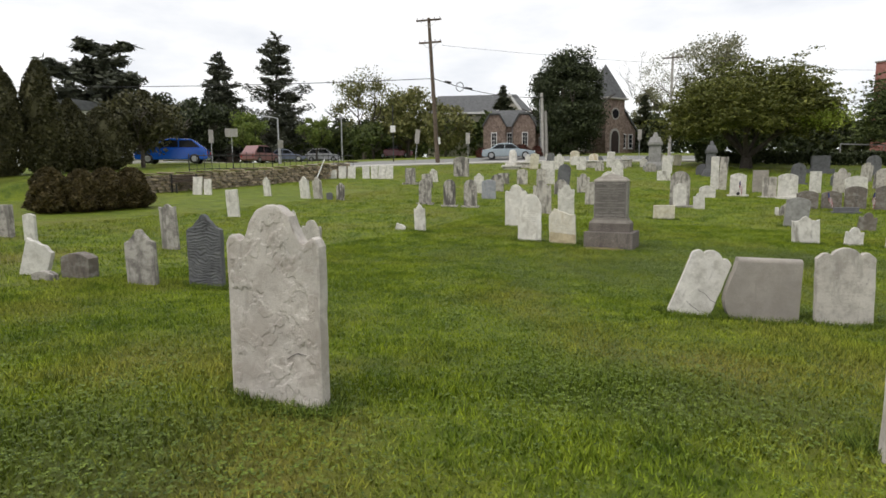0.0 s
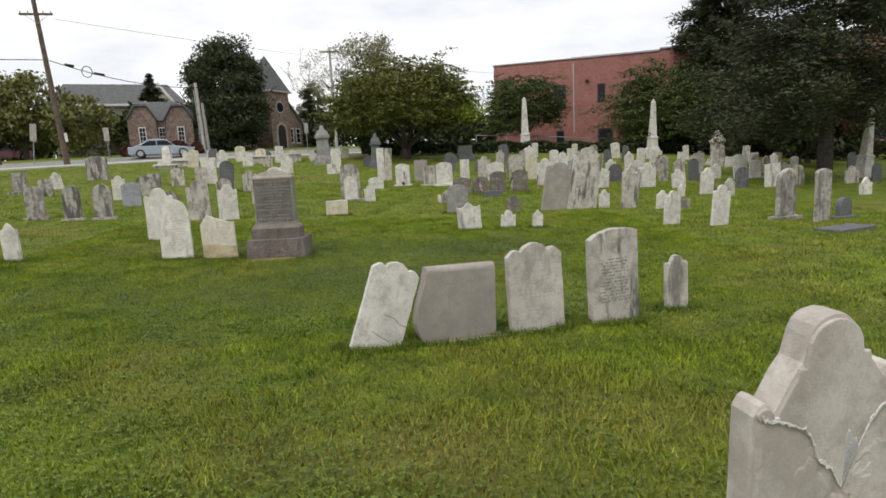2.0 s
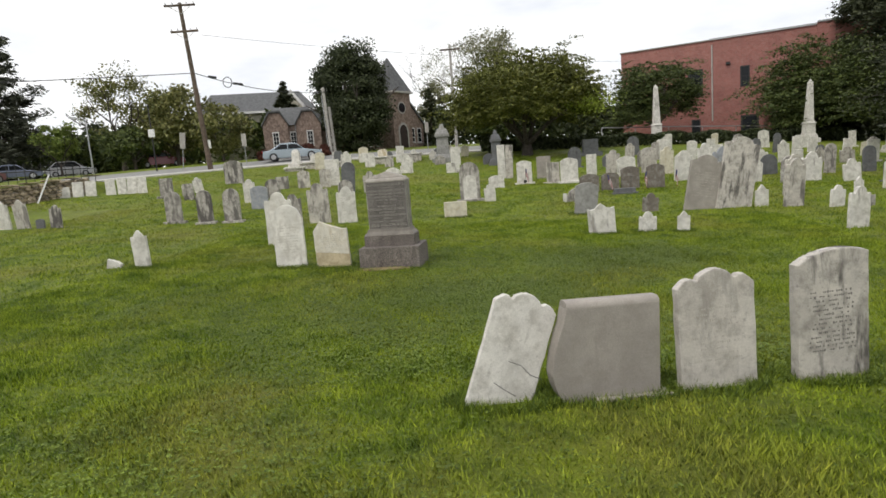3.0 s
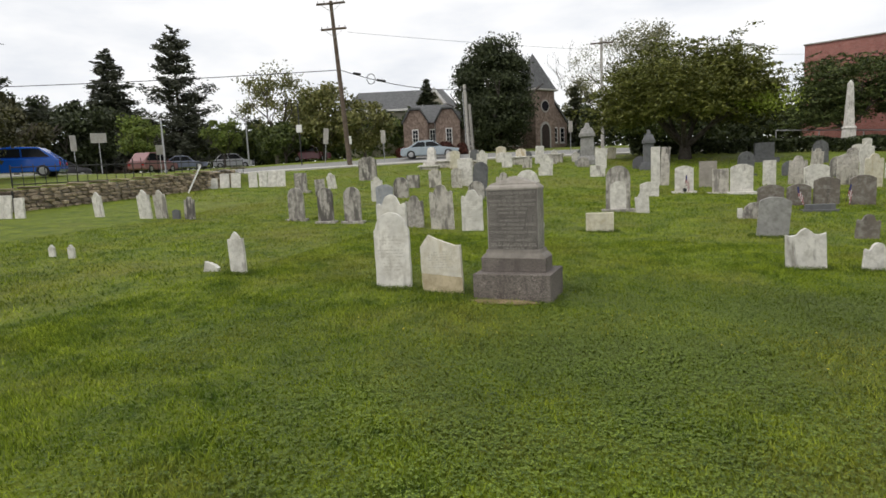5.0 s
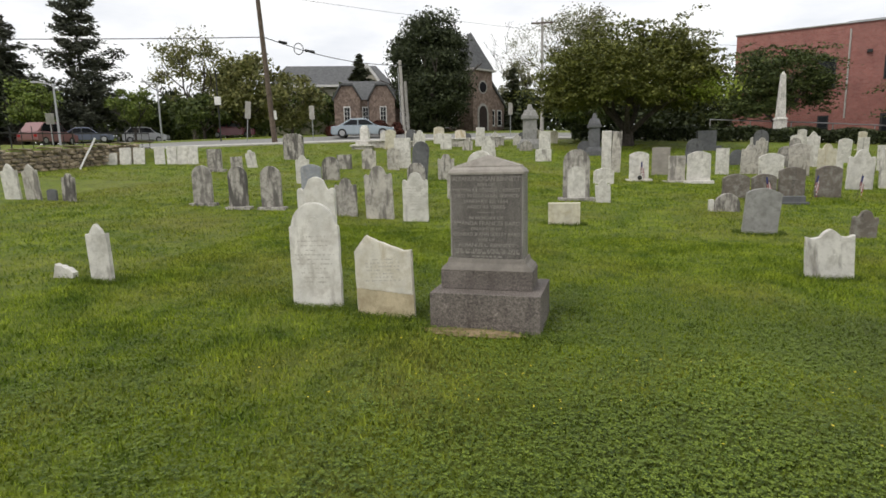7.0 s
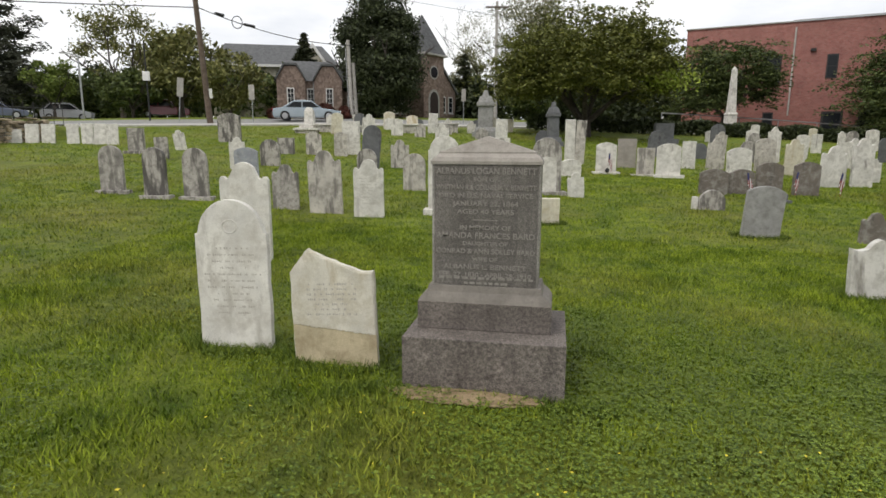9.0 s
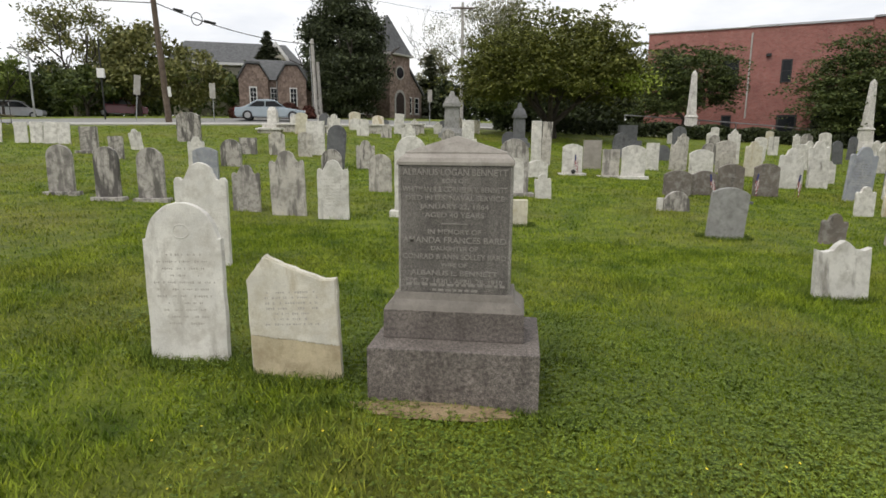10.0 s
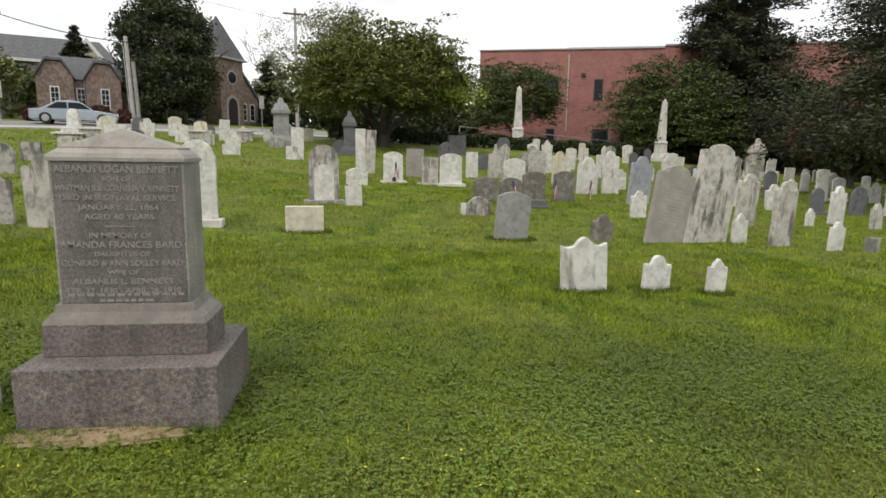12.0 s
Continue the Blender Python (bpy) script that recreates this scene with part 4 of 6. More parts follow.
for row, (y0, x0, x1, gap) in enumerate(((9.0, 16.5, 26.0, 2.2), (14.0, 20.0, 30.0, 1.8))):
    x = x0
    while x < x1:
        st, m = rng.choice(FAR)
        headstone(st, x, y0 + rng.uniform(-0.8, 0.8), rng.uniform(0.45, 0.7), rng.uniform(0.6, 1.1), m, "weathered headstone under the evergreen trees", 0.1, rng.uniform(10, 26), rng.uniform(-4, 4), 0, group="far rows of headstones")
        x += gap * rng.uniform(0.7, 1.5)


for x, y, w, d, h in ((-11.9, 28.6, 1.7, 0.8, 0.45), (-10.2, 28.9, 1.5, 0.8, 0.4), (-12.6, 27.3, 1.4, 0.7, 0.25), (-7.6, 30.2, 1.8, 0.9, 0.5), (-5.6, 31.6, 1.6, 0.9, 0.55)):
    e = thing("table_tomb", x, y, gh(x, y), 8, "low pale marble table tomb near the road", "tomb", "table tombs")
    part("chest", box(-w / 2 + 0.1, w / 2 - 0.1, -d / 2 + 0.08, d / 2 - 0.08, -0.15, h - 0.09), MARBLE_STREAKED, e)
    part("slab", box(-w / 2, w / 2, -d / 2, d / 2, h - 0.088, h, 0.015), MARBLE, e)


# ---- monuments ----
def letters(text, size, width, mat, parent, x, y, z):
    cu = bpy.data.curves.new("letters", "FONT")
    cu.body, cu.size, cu.extrude, cu.align_x, cu.align_y = text, size, 0.0035, "CENTER", "CENTER"
    cu.offset = 0.0006
    tmp = bpy.data.objects.new("letters", cu)
    scene.collection.objects.link(tmp)
    bpy.context.view_layer.update()
    me = bpy.data.meshes.new_from_object(tmp.evaluated_get(bpy.context.evaluated_depsgraph_get()))
    bpy.data.objects.remove(tmp)
    me.materials.clear()
    me.materials.append(mat)
    span = max(v.co.x for v in me.vertices) - min(v.co.x for v in me.vertices)
    ob = tagged(new("lettering", me), kind="stuff")
    ob.parent = parent
    ob.matrix_basis = pose(x, y, z, 90, 0, 0) @ Matrix.Diagonal((min(1.25, width / span), 1, 1, 1))
    return ob


def family_monument():
    e = thing("family_monument", 0.535, 0.41, 0.0, 0.0, "grey granite family monument on two stepped bases, with raised lettering", "monument")
    part("plinth", box(-0.535, 0.535, -0.41, 0.41, -0.3, 0.376, 0.007), MON_BASE, e, "rough grey granite plinth")
    part("lower_base", box(-0.475, 0.435, -0.20, 0.20, 0.377, 0.568, 0.006), MON_BASE, e)
    bm = bmesh.new()
    prof = [(0.452, 0.198, 0.567), (0.435, 0.190, 0.598), (0.392, 0.176, 0.635), (0.38, 0.17, 0.68)]
    rings = [[bm.verts.new((sx * a, sy * b, z)) for sx, sy in ((-1, -1), (1, -1), (1, 1), (-1, 1))] for a, b, z in prof]
    for r0, r1 in zip(rings, rings[1:]):
        for k in range(4):
            bm.faces.new((r0[k], r0[(k + 1) % 4], r1[(k + 1) % 4], r1[k]))
    bm.faces.new(rings[-1]), bm.faces.new(rings[0][::-1])
    bmesh.ops.recalc_face_normals(bm, faces=bm.faces)
    part("moulding", bm, MON_MID, e).location.x = -0.02
    die = part("die", box(-0.36, 0.36, -0.157, 0.16, 0.675, 1.502, 0.006), MON_SIDE, e, "smooth granite die, toned pale as if lit")
    part("inscription_panel", box(-0.345, 0.345, -0.161, -0.150, 0.685, 1.494, 0.003), MON_DARK, die, "dark speckled granite panel")
    die.location.x = -0.02
    bm = bmesh.new()
    prof = [(0.368, 0.168, 1.498), (0.368, 0.168, 1.518), (0.35, 0.155, 1.543), (0.32, 0.125, 1.568), (0.32, 0.125, 1.578)]
    rings = [[bm.verts.new((sx * a, sy * b, z)) for sx, sy in ((-1, -1), (1, -1), (1, 1), (-1, 1))] for a, b, z in prof]
    for r0, r1 in zip(rings, rings[1:]):
        for k in range(4):
            bm.faces.new((r0[k], r0[(k + 1) % 4], r1[(k + 1) % 4], r1[k]))
    bm.faces.new(rings[0][::-1])
    peak = [bm.verts.new((0, -0.06, 1.68)), bm.verts.new((0, 0.06, 1.68))]
    t = rings[-1]
    bm.faces.new((t[0], t[1], peak[0])), bm.faces.new((t[1], t[2], peak[1], peak[0]))
    bm.faces.new((t[2], t[3], peak[1])), bm.faces.new((t[3], t[0], peak[0], peak[1]))
    bmesh.ops.recalc_face_normals(bm, faces=bm.faces)
    part("cap", bm, MON_CAP, e, "pale gabled granite cap").location.x = -0.02
    lines = (("ALBANUS LOGAN BENNETT", 0.058, 0.66), ("SON OF", 0.036, 0.16), ("WHITMAN R.& CORNELIA V. BENNETT", 0.048, 0.66), ("DIED IN U.S. NAVAL SERVICE", 0.043, 0.62), ("JANUARY 22, 1864", 0.043, 0.44), ("AGED 40 YEARS", 0.043, 0.38), ("", 0.02, 0),
             ("IN MEMORY OF", 0.043, 0.34), ("AMANDA FRANCES BARD", 0.055, 0.66), ("DAUGHTER OF", 0.036, 0.30), ("CONRAD & ANN SOLLEY BARD", 0.048, 0.66), ("WIFE OF", 0.036, 0.17), ("ALBANUS L. BENNETT", 0.046, 0.56), ("FEB. 27, 1830 - APRIL 28, 1910", 0.043, 0.62))
    z = 1.453
    for text, size, width in lines:
        if text:
            letters(text, size, width, LETTER, die, 0, -0.1615, z)
        else:
            part("rule", box(-0.08, 0.08, -0.164, -0.159, z - 0.003, z + 0.003), LETTER, die)
        z -= 0.0535
    bm = bmesh.new()
    r2 = random.Random(5)
    for zz, half in ((0.735, 0.31), (0.700, 0.14)):
        x = -half
        while x < half:
            l = r2.uniform(0.02, 0.045)
            add_box(bm, x, x + l, -0.163, -0.159, zz - 0.008, zz + 0.008)
            x += l + 0.014
    tagged(part("worn_lettering", bm, LETTER, die), kind="stuff")


family_monument()
bm = bmesh.new()
bmesh.ops.create_icosphere(bm, subdivisions=4, radius=1)
for v in bm.verts:
    n = noise.noise(v.co * 3.1) * 0.25 + noise.noise(v.co * 9) * 0.1
    v.co = Vector((v.co.x * 0.50 * (1 + n), v.co.y * 0.12 * (1 + n), v.co.z * 0.026))
soil = tagged(mesh_object("bare_soil", bm, DIRT), "strip of bare tan soil at the monument's foot", "soil", kind="stuff")
soil.location = (0.42, -0.06, gh(0.42, -0.06) + 0.014)


def stacked(name, x, y, tiers, mat, label, rz=8.0, side=0.0, category="monument"):
    """A pillar built of square tiers: half-width below and above, foot and head heights."""
    e = thing(name, x, y, gh(x, y) - 0.1, rz, label, category)
    e.matrix_world = pose(x, y, gh(x, y) - 0.1, 0, side, rz)
    for nm, a, b, z0, z1 in tiers:
        bm = bmesh.new()
        add_box(bm, -a, a, -a, a, z0, z1)
        for v in bm.verts:
            if v.co.z > (z0 + z1) / 2:
                v.co.x *= b / a
                v.co.y *= b / a
        bmesh.ops.bevel(bm, geom=list(bm.edges), offset=min(0.015, b * 0.2), segments=1, affect="EDGES")
        part(nm, bm, mat, e)
    return e


OBELISK = (("plinth", 0.62, 0.62, 0, 0.4), ("base", 0.5, 0.42, 0.4, 0.75), ("pedestal", 0.36, 0.33, 0.75, 1.55), ("cornice", 0.4, 0.3, 1.55, 1.72), ("shaft", 0.27, 0.15, 1.72, 4.75), ("tip", 0.15, 0.02, 4.75, 4.98))
stacked("obelisk", 13.55, 44.0, OBELISK, MARBLE, "white marble obelisk on a stepped pedestal", 10)
stacked("obelisk", 24.6, 41.6, OBELISK, MARBLE, "white marble obelisk on a stepped pedestal, leaning slightly", 10, 1.5)
stacked("obelisk", 25.6, 17.6, [(n, a * 0.75, b * 0.75, c * 0.72, d * 0.72) for n, a, b, c, d in OBELISK], MARBLE, "small white marble obelisk under the evergreen", 10, 5)
PEDESTAL = (("plinth", 0.75, 0.75, 0, 0.35), ("base", 0.62, 0.55, 0.35, 0.6), ("die", 0.42, 0.40, 0.6, 1.75), ("cornice", 0.5, 0.5, 1.75, 1.95), ("pediment", 0.46, 0.3, 1.95, 2.3), ("finial", 0.2, 0.1, 2.3, 2.62))
stacked("pedestal_monument", -3.05, 30.05, PEDESTAL, GREY_PLAIN, "tall grey marble pedestal monument with a carved cap", 8)
stacked("pedestal_monument", 23.45, 27.9, [(n, a * 0.75, b * 0.75, c * 0.92, d * 0.92) for n, a, b, c, d in PEDESTAL], MARBLE_STREAKED, "grey pedestal monument with a pointed cap", 12)
stacked("pedestal_monument", 0.75, 26.6, [(n, a * 0.66, b * 0.66, c * 0.85, d * 0.85) for n, a, b, c, d in PEDESTAL], GRANITE_DARK, "dark granite pedestal monument", 8)
stacked("pedestal_monument", -13.16, 28.99, (("plinth", 0.7, 0.7, 0, 0.25), ("base", 0.5, 0.5, 0.25, 0.45), ("die", 0.28, 0.24, 0.45, 1.2), ("cap", 0.24, 0.14, 1.2, 1.4)), MARBLE, "small white marble monument on a stepped base", 10)


def grave_flag(x, y, side):
    """A small flag on a wooden stick beside a stone."""
    z = gh(x, y)
    e = thing("grave_flag", x, y, z, 20, "small striped flag on a stick beside a headstone", "flag", "grave flags")
    e.matrix_world = pose(x, y, z, 0, side, 20)
    part("stick", tube((0, 0, -0.05), (0, 0, 0.72), 0.006, 0.005, 6), POLE_WOOD, e)
    for k in range(7):
        bm = bmesh.new()
        add_box(bm, 0.004, 0.024, -0.004, 0.004, 0.40, 0.68)
        for v in bm.verts:
            v.co.x += 0.02 * k
            v.co.z -= 0.05 * k
            v.co.y += 0.014 * math.sin(k * 1.3)
        part("stripe", bm, FLAG_WHITE if k % 2 else FLAG_RED, e)
    part("canton", box(0.002, 0.05, -0.007, 0.007, 0.5, 0.685), FLAG_BLUE, e)


for x, y, s in ((2.62, 16.4, 3), (-1.62, 9.6, 12), (5.72, 12.2, -8), (7.0, 13.1, 12), (8.15, 13.3, 10)):
    grave_flag(x, y, s)
bm = bmesh.new()
bmesh.ops.create_uvsphere(bm, u_segments=16, v_segments=10, radius=0.075)
for v in bm.verts:
    v.co.y *= 0.5
tagged(mesh_object("flag_holder", bm, IRON), "round dark metal flag holder before a headstone", "marker").location = (2.62, 16.38, gh(2.62, 16.38) + 0.14)
headstone("flat", 6.2, 12.1, 0.75, 0.2, GRANITE_DARK, "low dark granite marker on a pale base", 0.2, 8, 0, 0, (0.9, 0.35, 0.05))


# ---- trees and shrubs ----
def leaf_cards(centres, size, rs, flat=0.0, long=1.0):
    """Four-cornered leaf clumps, folded at random, about the given centres."""
    n = len(centres)
    a = rs.normal(size=(n, 3))
    a /= np.linalg.norm(a, axis=1, keepdims=True)
    b = rs.normal(size=(n, 3))
    a[:, 2] *= 1 - flat
    b[:, 2] *= 1 - flat
    b -= a * (a * b).sum(1, keepdims=True)
    b /= np.linalg.norm(b, axis=1, keepdims=True) + 1e-9
    s = size * rs.uniform(0.55, 1.3, (n, 1))
    a, b = a * s * long, b * s * 0.6
    q = np.stack([centres - a, centres + b * 0.9, centres + a, centres - b * 0.8], 1)
    return q.reshape(-1, 3)


def limb(bm, p, d, length, r, depth, rng, tips):
    q = p + d * length
    add_tube(bm, p, q, r, r * 0.62, 6)
    tips.append(q)
    if depth:
        for _ in range(rng.choice((2, 3))):
            nd = (d + Vector((rng.uniform(-0.7, 0.7), rng.uniform(-0.7, 0.7), rng.uniform(-0.15, 0.45)))).normalized()
            limb(bm, q, nd, length * rng.uniform(0.6, 0.8), r * 0.6, depth - 1, rng, tips)


def broad_tree(x, y, h, w, mat, label, seed, trunk=0.22, fork=0.25, dens=9000, leaf=0.16, low=0.22, lobes=26, airy=0.0, flat=0.0, squash=1.0, name="tree", patch=None, lobe=(0.20, 0.48), dome=False, depth=2):
    """A broadleaf tree: forked trunk and limbs, crown of many leaf clumps in uneven lobes with gaps between them."""
    rng, rs = random.Random(seed), np.random.RandomState(seed)
    z = gh(x, y)
    e = thing(name, x, y, z, rng.uniform(0, 360), label, "tree")
    bm, tips = bmesh.new(), []
    r = trunk
    f = h * fork
    add_tube(bm, (0, 0, -0.3), (0, 0, f), r * 1.25, r * 0.85, 9)
    for k in range(5):
        a = k * math.tau / 5 + rng.uniform(-0.4, 0.4)
        d = Vector((math.cos(a) * 0.75, math.sin(a) * 0.75, rng.uniform(0.55, 1.0))).normalized()
        limb(bm, Vector((0, 0, f * rng.uniform(0.75, 1.0))), d, h * 0.26, r * 0.55, depth, rng, tips)
    part("trunk", bm, BARK, e)
    cz, rz_, rx = h * (low + 1) / 2, h * (1 - low) / 2, w / 2
    cs = []
    per = dens // lobes
    for k in range(lobes):
        while True:
            v = rs.uniform(-1, 1, 3)
            if np.linalg.norm(v) < 1 and np.linalg.norm(v) > 0.4:
                break
        c = np.array([v[0] * rx * 0.78, v[1] * rx * 0.78, cz + v[2] * rz_ * 0.80 * squash])
        lr = rs.uniform(*lobe) * min(rx, rz_ * 1.3)
        if dome:
            a, q = rs.uniform(0, math.tau), rs.uniform(0.05, 1) ** 0.55
            roof = 1 - 0.55 * q ** 2.4
            k = max(0.06 + 0.10 * (1 - q), roof * rs.uniform(0.15, 0.92))
            c = np.array([q * rx * 0.84 * math.cos(a), q * rx * 0.84 * math.sin(a), h * (low + (1 - low) * k)])
        u = rs.normal(size=(per, 3))
        u /= np.linalg.norm(u, axis=1, keepdims=True)
        u *= np.clip(np.abs(rs.normal(0.62, 0.30, (per, 1))), 0, 1.05) * lr
        u[:, 2] *= 0.7 - 0.4 * flat
        if dome:
            n = max(1, per // 32)
            way = math.atan2(c[1], c[0]) + rs.normal(0, 1.0, n)
            reach = lr * rs.uniform(0.7, 1.55, n)
            root = c + rs.normal(size=(n, 3)) * lr * np.array([0.4, 0.4, 0.3])
            t = rs.uniform(0, 1, (n, 32)) ** 0.75
            off = rs.normal(0, 0.17, (n, 32)) * (0.35 + t) * reach[:, None]
            rise = rs.uniform(-0.15, 0.35, n)[:, None]
            px = root[:, :1] + (np.cos(way) * reach)[:, None] * t - np.sin(way)[:, None] * off
            py = root[:, 1:2] + (np.sin(way) * reach)[:, None] * t + np.cos(way)[:, None] * off
            pz = root[:, 2:] + reach[:, None] * (rise * t - 0.22 * t * t) + rs.normal(0, 0.045, (n, 32)) * lr
            u = np.stack([px, py, pz], 2).reshape(-1, 3) - c
        cs.append(c + u)
    cs = np.concatenate(cs)
    if airy:
        cs = cs[rs.uniform(size=len(cs)) > airy * 0.5]
    ob = fast_mesh("crown", leaf_cards(cs, leaf, rs, flat * 0.6), 4, mat, e)
    # an added clump of lighter leaves; its sunlight is only colour
    if patch:
        c = np.array(patch[0]) + rs.normal(size=(700, 3)) * np.array([0.75, 0.75, 0.35])
        tagged(fast_mesh("sunlit_bough", leaf_cards(c, leaf, rs), 4, patch[1], e), kind="stuff")
    return e


def conifer(x, y, h, w, label, seed, trunk=0.2, low=0.06, mat=None, tiers=26, sparse=0.0, leaf=0.2, droop=0.25, dens=130, name="conifer_tree", power=0.8):
    """A conifer: straight trunk, whorls of drooping boughs, each clad in many needle clumps."""
    rng, rs = random.Random(seed), np.random.RandomState(seed)
    e = thing(name, x, y, gh(x, y), rng.uniform(0, 360), label, "tree")
    bm = bmesh.new()
    add_tube(bm, (0, 0, -0.3), (0, 0, h * 0.97), trunk, 0.03, 8)
    cs = []
    for t in range(tiers):
        k = t / (tiers - 1)
        z = h * (low + (0.97 - low) * k)
        reach = w / 2 * (1 - k) ** power * rng.uniform(0.75, 1.1) + 0.12
        z_tier = z
        for b in range(rng.choice((4, 5, 6))):
            if rng.random() < sparse:
                continue
            a = rng.uniform(0, math.tau)
            l = reach * rng.uniform(0.6, 1.15)
            z = min(h * 0.98, z_tier + rng.uniform(-1, 1) * h * 0.9 / tiers)
            tip = Vector((math.cos(a) * l, math.sin(a) * l, z - droop * l + rng.uniform(-0.1, 0.25) * l * 0.5))
            add_tube(bm, (0, 0, z), tip, 0.02 + trunk * 0.14 * (1 - k), 0.01, 4)
            n = max(8, int(dens * (l / (w / 2)) ** 1.2))
            s = rs.uniform(0.12, 1.0, (n, 1)) ** 0.8
            p = np.array([[0, 0, z]]) * (1 - s) + np.array([tip[:]]) * s
            p += rs.normal(size=(n, 3)) * np.array([0.13, 0.13, 0.10]) * (0.5 + l * 0.45)
            cs.append(p)
    part("trunk", bm, BARK, e)
    fast_mesh("foliage", leaf_cards(np.concatenate(cs), leaf, rs, 0.5, 1.7), 4, mat or LEAF_CONIFER, e)
    return e


def column_shrub(x, y, h, w, mat, label, seed, dens=5000, leaf=0.12, point=1.0, name="evergreen_shrub", category="shrub"):
    """A clipped or columnar shrub: a dense skin of small clumps over a stem."""
    rng, rs = random.Random(seed), np.random.RandomState(seed)
    e = thing(name, x, y, gh(x, y), 0, label, category)
    part("stem", tube((0, 0, -0.2), (0, 0, h * 0.8), 0.09, 0.03, 7), BARK, e)
    k = rs.uniform(0.0, 1, dens)
    a = rs.uniform(0, math.tau, dens)
    lump = 1 + 0.16 * np.sin(a * 3 + k * 7 + seed) + 0.12 * np.sin(a * 7 - k * 15)
    prof = np.minimum(1, (k + 0.02) * 6) ** 0.5 * (1 - k ** 3 * 0.92) ** point
    r = w / 2 * prof * lump * rs.uniform(0.78, 1.04, dens)
    c = np.stack([r * np.cos(a), r * np.sin(a), k * h], 1)
    fast_mesh("foliage", leaf_cards(c, leaf, rs), 4, mat, e)
    bm = bmesh.new()
    bmesh.ops.create_icosphere(bm, subdivisions=3, radius=1)
    for v in bm.verts:
        v.co = Vector((v.co.x * w * 0.36, v.co.y * w * 0.36, h * 0.46 + v.co.z * h * 0.43))
    part("inner_foliage", bm, mat, e)
    return e


broad_tree(2.55, 33.0, 7.5, 10.3, LEAF_MAPLE, "wide spreading maple with many stems and olive-green crown", 21, 0.38, 0.11, 92000, 0.105, 0.30, 190, 0, 0.6, 1.0, patch=((1.0, -4.6, 3.1), LEAF_SUNLIT), lobe=(0.24, 0.46), dome=True)
broad_tree(-14.5, 47.8, 11.8, 8.8, LEAF_DARK, "dense dark round-crowned tree beside the church", 22, 0.3, 0.1, 62000, 0.14, -0.16, 150, lobe=(0.17, 0.36))
broad_tree(14.5, 49.6, 8.2, 7.6, LEAF_OLIVE, "small dark spreading tree before the brick building", 23, 0.2, 0.16, 44000, 0.12, 0.16, 100, 0, 0.6, lobe=(0.2, 0.4), dome=True)
broad_tree(28.0, 47.0, 9.2, 10.6, LEAF_OLIVE, "spreading dark green tree behind the headstones", 24, 0.22, 0.16, 56000, 0.13, 0.10, 110, 0, 0.6, lobe=(0.2, 0.42), dome=True)
conifer(34.2, 47.5, 23.0, 16.0, "tall dark evergreen tree with layered boughs", 25, 0.34, 0.05, tiers=60, leaf=0.15, dens=800, droop=0.12, power=0.62)
conifer(22.3, 15.8, 15.0, 13.0, "big dark evergreen with a thick bare trunk", 26, 0.36, 0.20, LEAF_CONIFER, 38, 0.05, 0.065, 0.16, 1500)
broad_tree(37.0, 46.0, 9.5, 11.0, LEAF_DARK, "dark spreading tree below the tall evergreen", 55, 0.22, 0.2, 26000, 0.16, 0.04, 60)
broad_tree(38.5, 37.5, 8.5, 10.0, LEAF_DARK, "dark bushy tree at the graveyard's far corner", 56, 0.2, 0.2, 24000, 0.15, 0.02, 60)
broad_tree(31.5, 30.5, 5.6, 7.0, LEAF_RED, "dark reddish tree beside the evergreens", 27, 0.2, 0.2, 7000, 0.2, 0.12, 24)
broad_tree(33.0, 22.0, 14.0, 11.0, LEAF_DARK, "tall airy dark tree at the graveyard's edge", 28, 0.25, 0.3, 40000, 0.11, 0.25, 54, 0.3)
broad_tree(28.0, 26.2, 4.4, 6.0, LEAF_DARK, "dark undergrowth tree at the graveyard's edge", 29, 0.15, 0.15, 7000, 0.2, 0.05, 22)
broad_tree(-40.5, 47.7, 11.6, 9.0, LEAF_YELLOW, "airy half-bare tree with fine branches", 30, 0.24, 0.25, 6000, 0.17, 0.28, 34, 0.7)
broad_tree(-33.3, 46.5, 9.0, 8.0, LEAF_YELLOW, "tree with yellowing autumn leaves", 31, 0.2, 0.2, 9000, 0.2, 0.08, 30)
broad_tree(-27.2, 44.5, 6.2, 6.0, LEAF_YELLOW, "low yellow-green tree beside the house", 32, 0.15, 0.2, 6000, 0.18, 0.05, 22)
broad_tree(-36.5, 44.0, 4.6, 7.0, LEAF_OLIVE, "low dense green bushy tree", 33, 0.15, 0.2, 6000, 0.18, 0.0, 22)
broad_tree(-48.7, 36.6, 6.0, 5.2, LEAF_LIME, "small round yellow-green street tree", 34, 0.12, 0.25, 6000, 0.16, 0.2, 24)
broad_tree(-48.4, 47.9, 6.8, 5.0, LEAF_LIME, "small upright yellow-green street tree", 35, 0.12, 0.2, 5000, 0.17, 0.15, 22)
conifer(-60.4, 43.1, 14.8, 11.0, "tall pointed conifer with ragged boughs", 36, 0.25, 0.05, tiers=34, leaf=0.2, dens=330, droop=-0.1, power=0.75, mat=LEAF_FAR_CONIFER)
conifer(-55.3, 48.3, 17.6, 10.5, "tall thin ragged conifer", 37, 0.25, 0.05, tiers=40, sparse=0.15, leaf=0.19, dens=210, droop=-0.15, power=0.55, mat=LEAF_FAR_CONIFER)
conifer(-55.8, 24.2, 12.6, 12.5, "wide pine with flat upswept boughs", 38, 0.3, 0.35, tiers=15, sparse=0.1, leaf=0.3, dens=420, droop=-0.22, name="pine_tree", power=0.4, mat=LEAF_FAR_CONIFER)
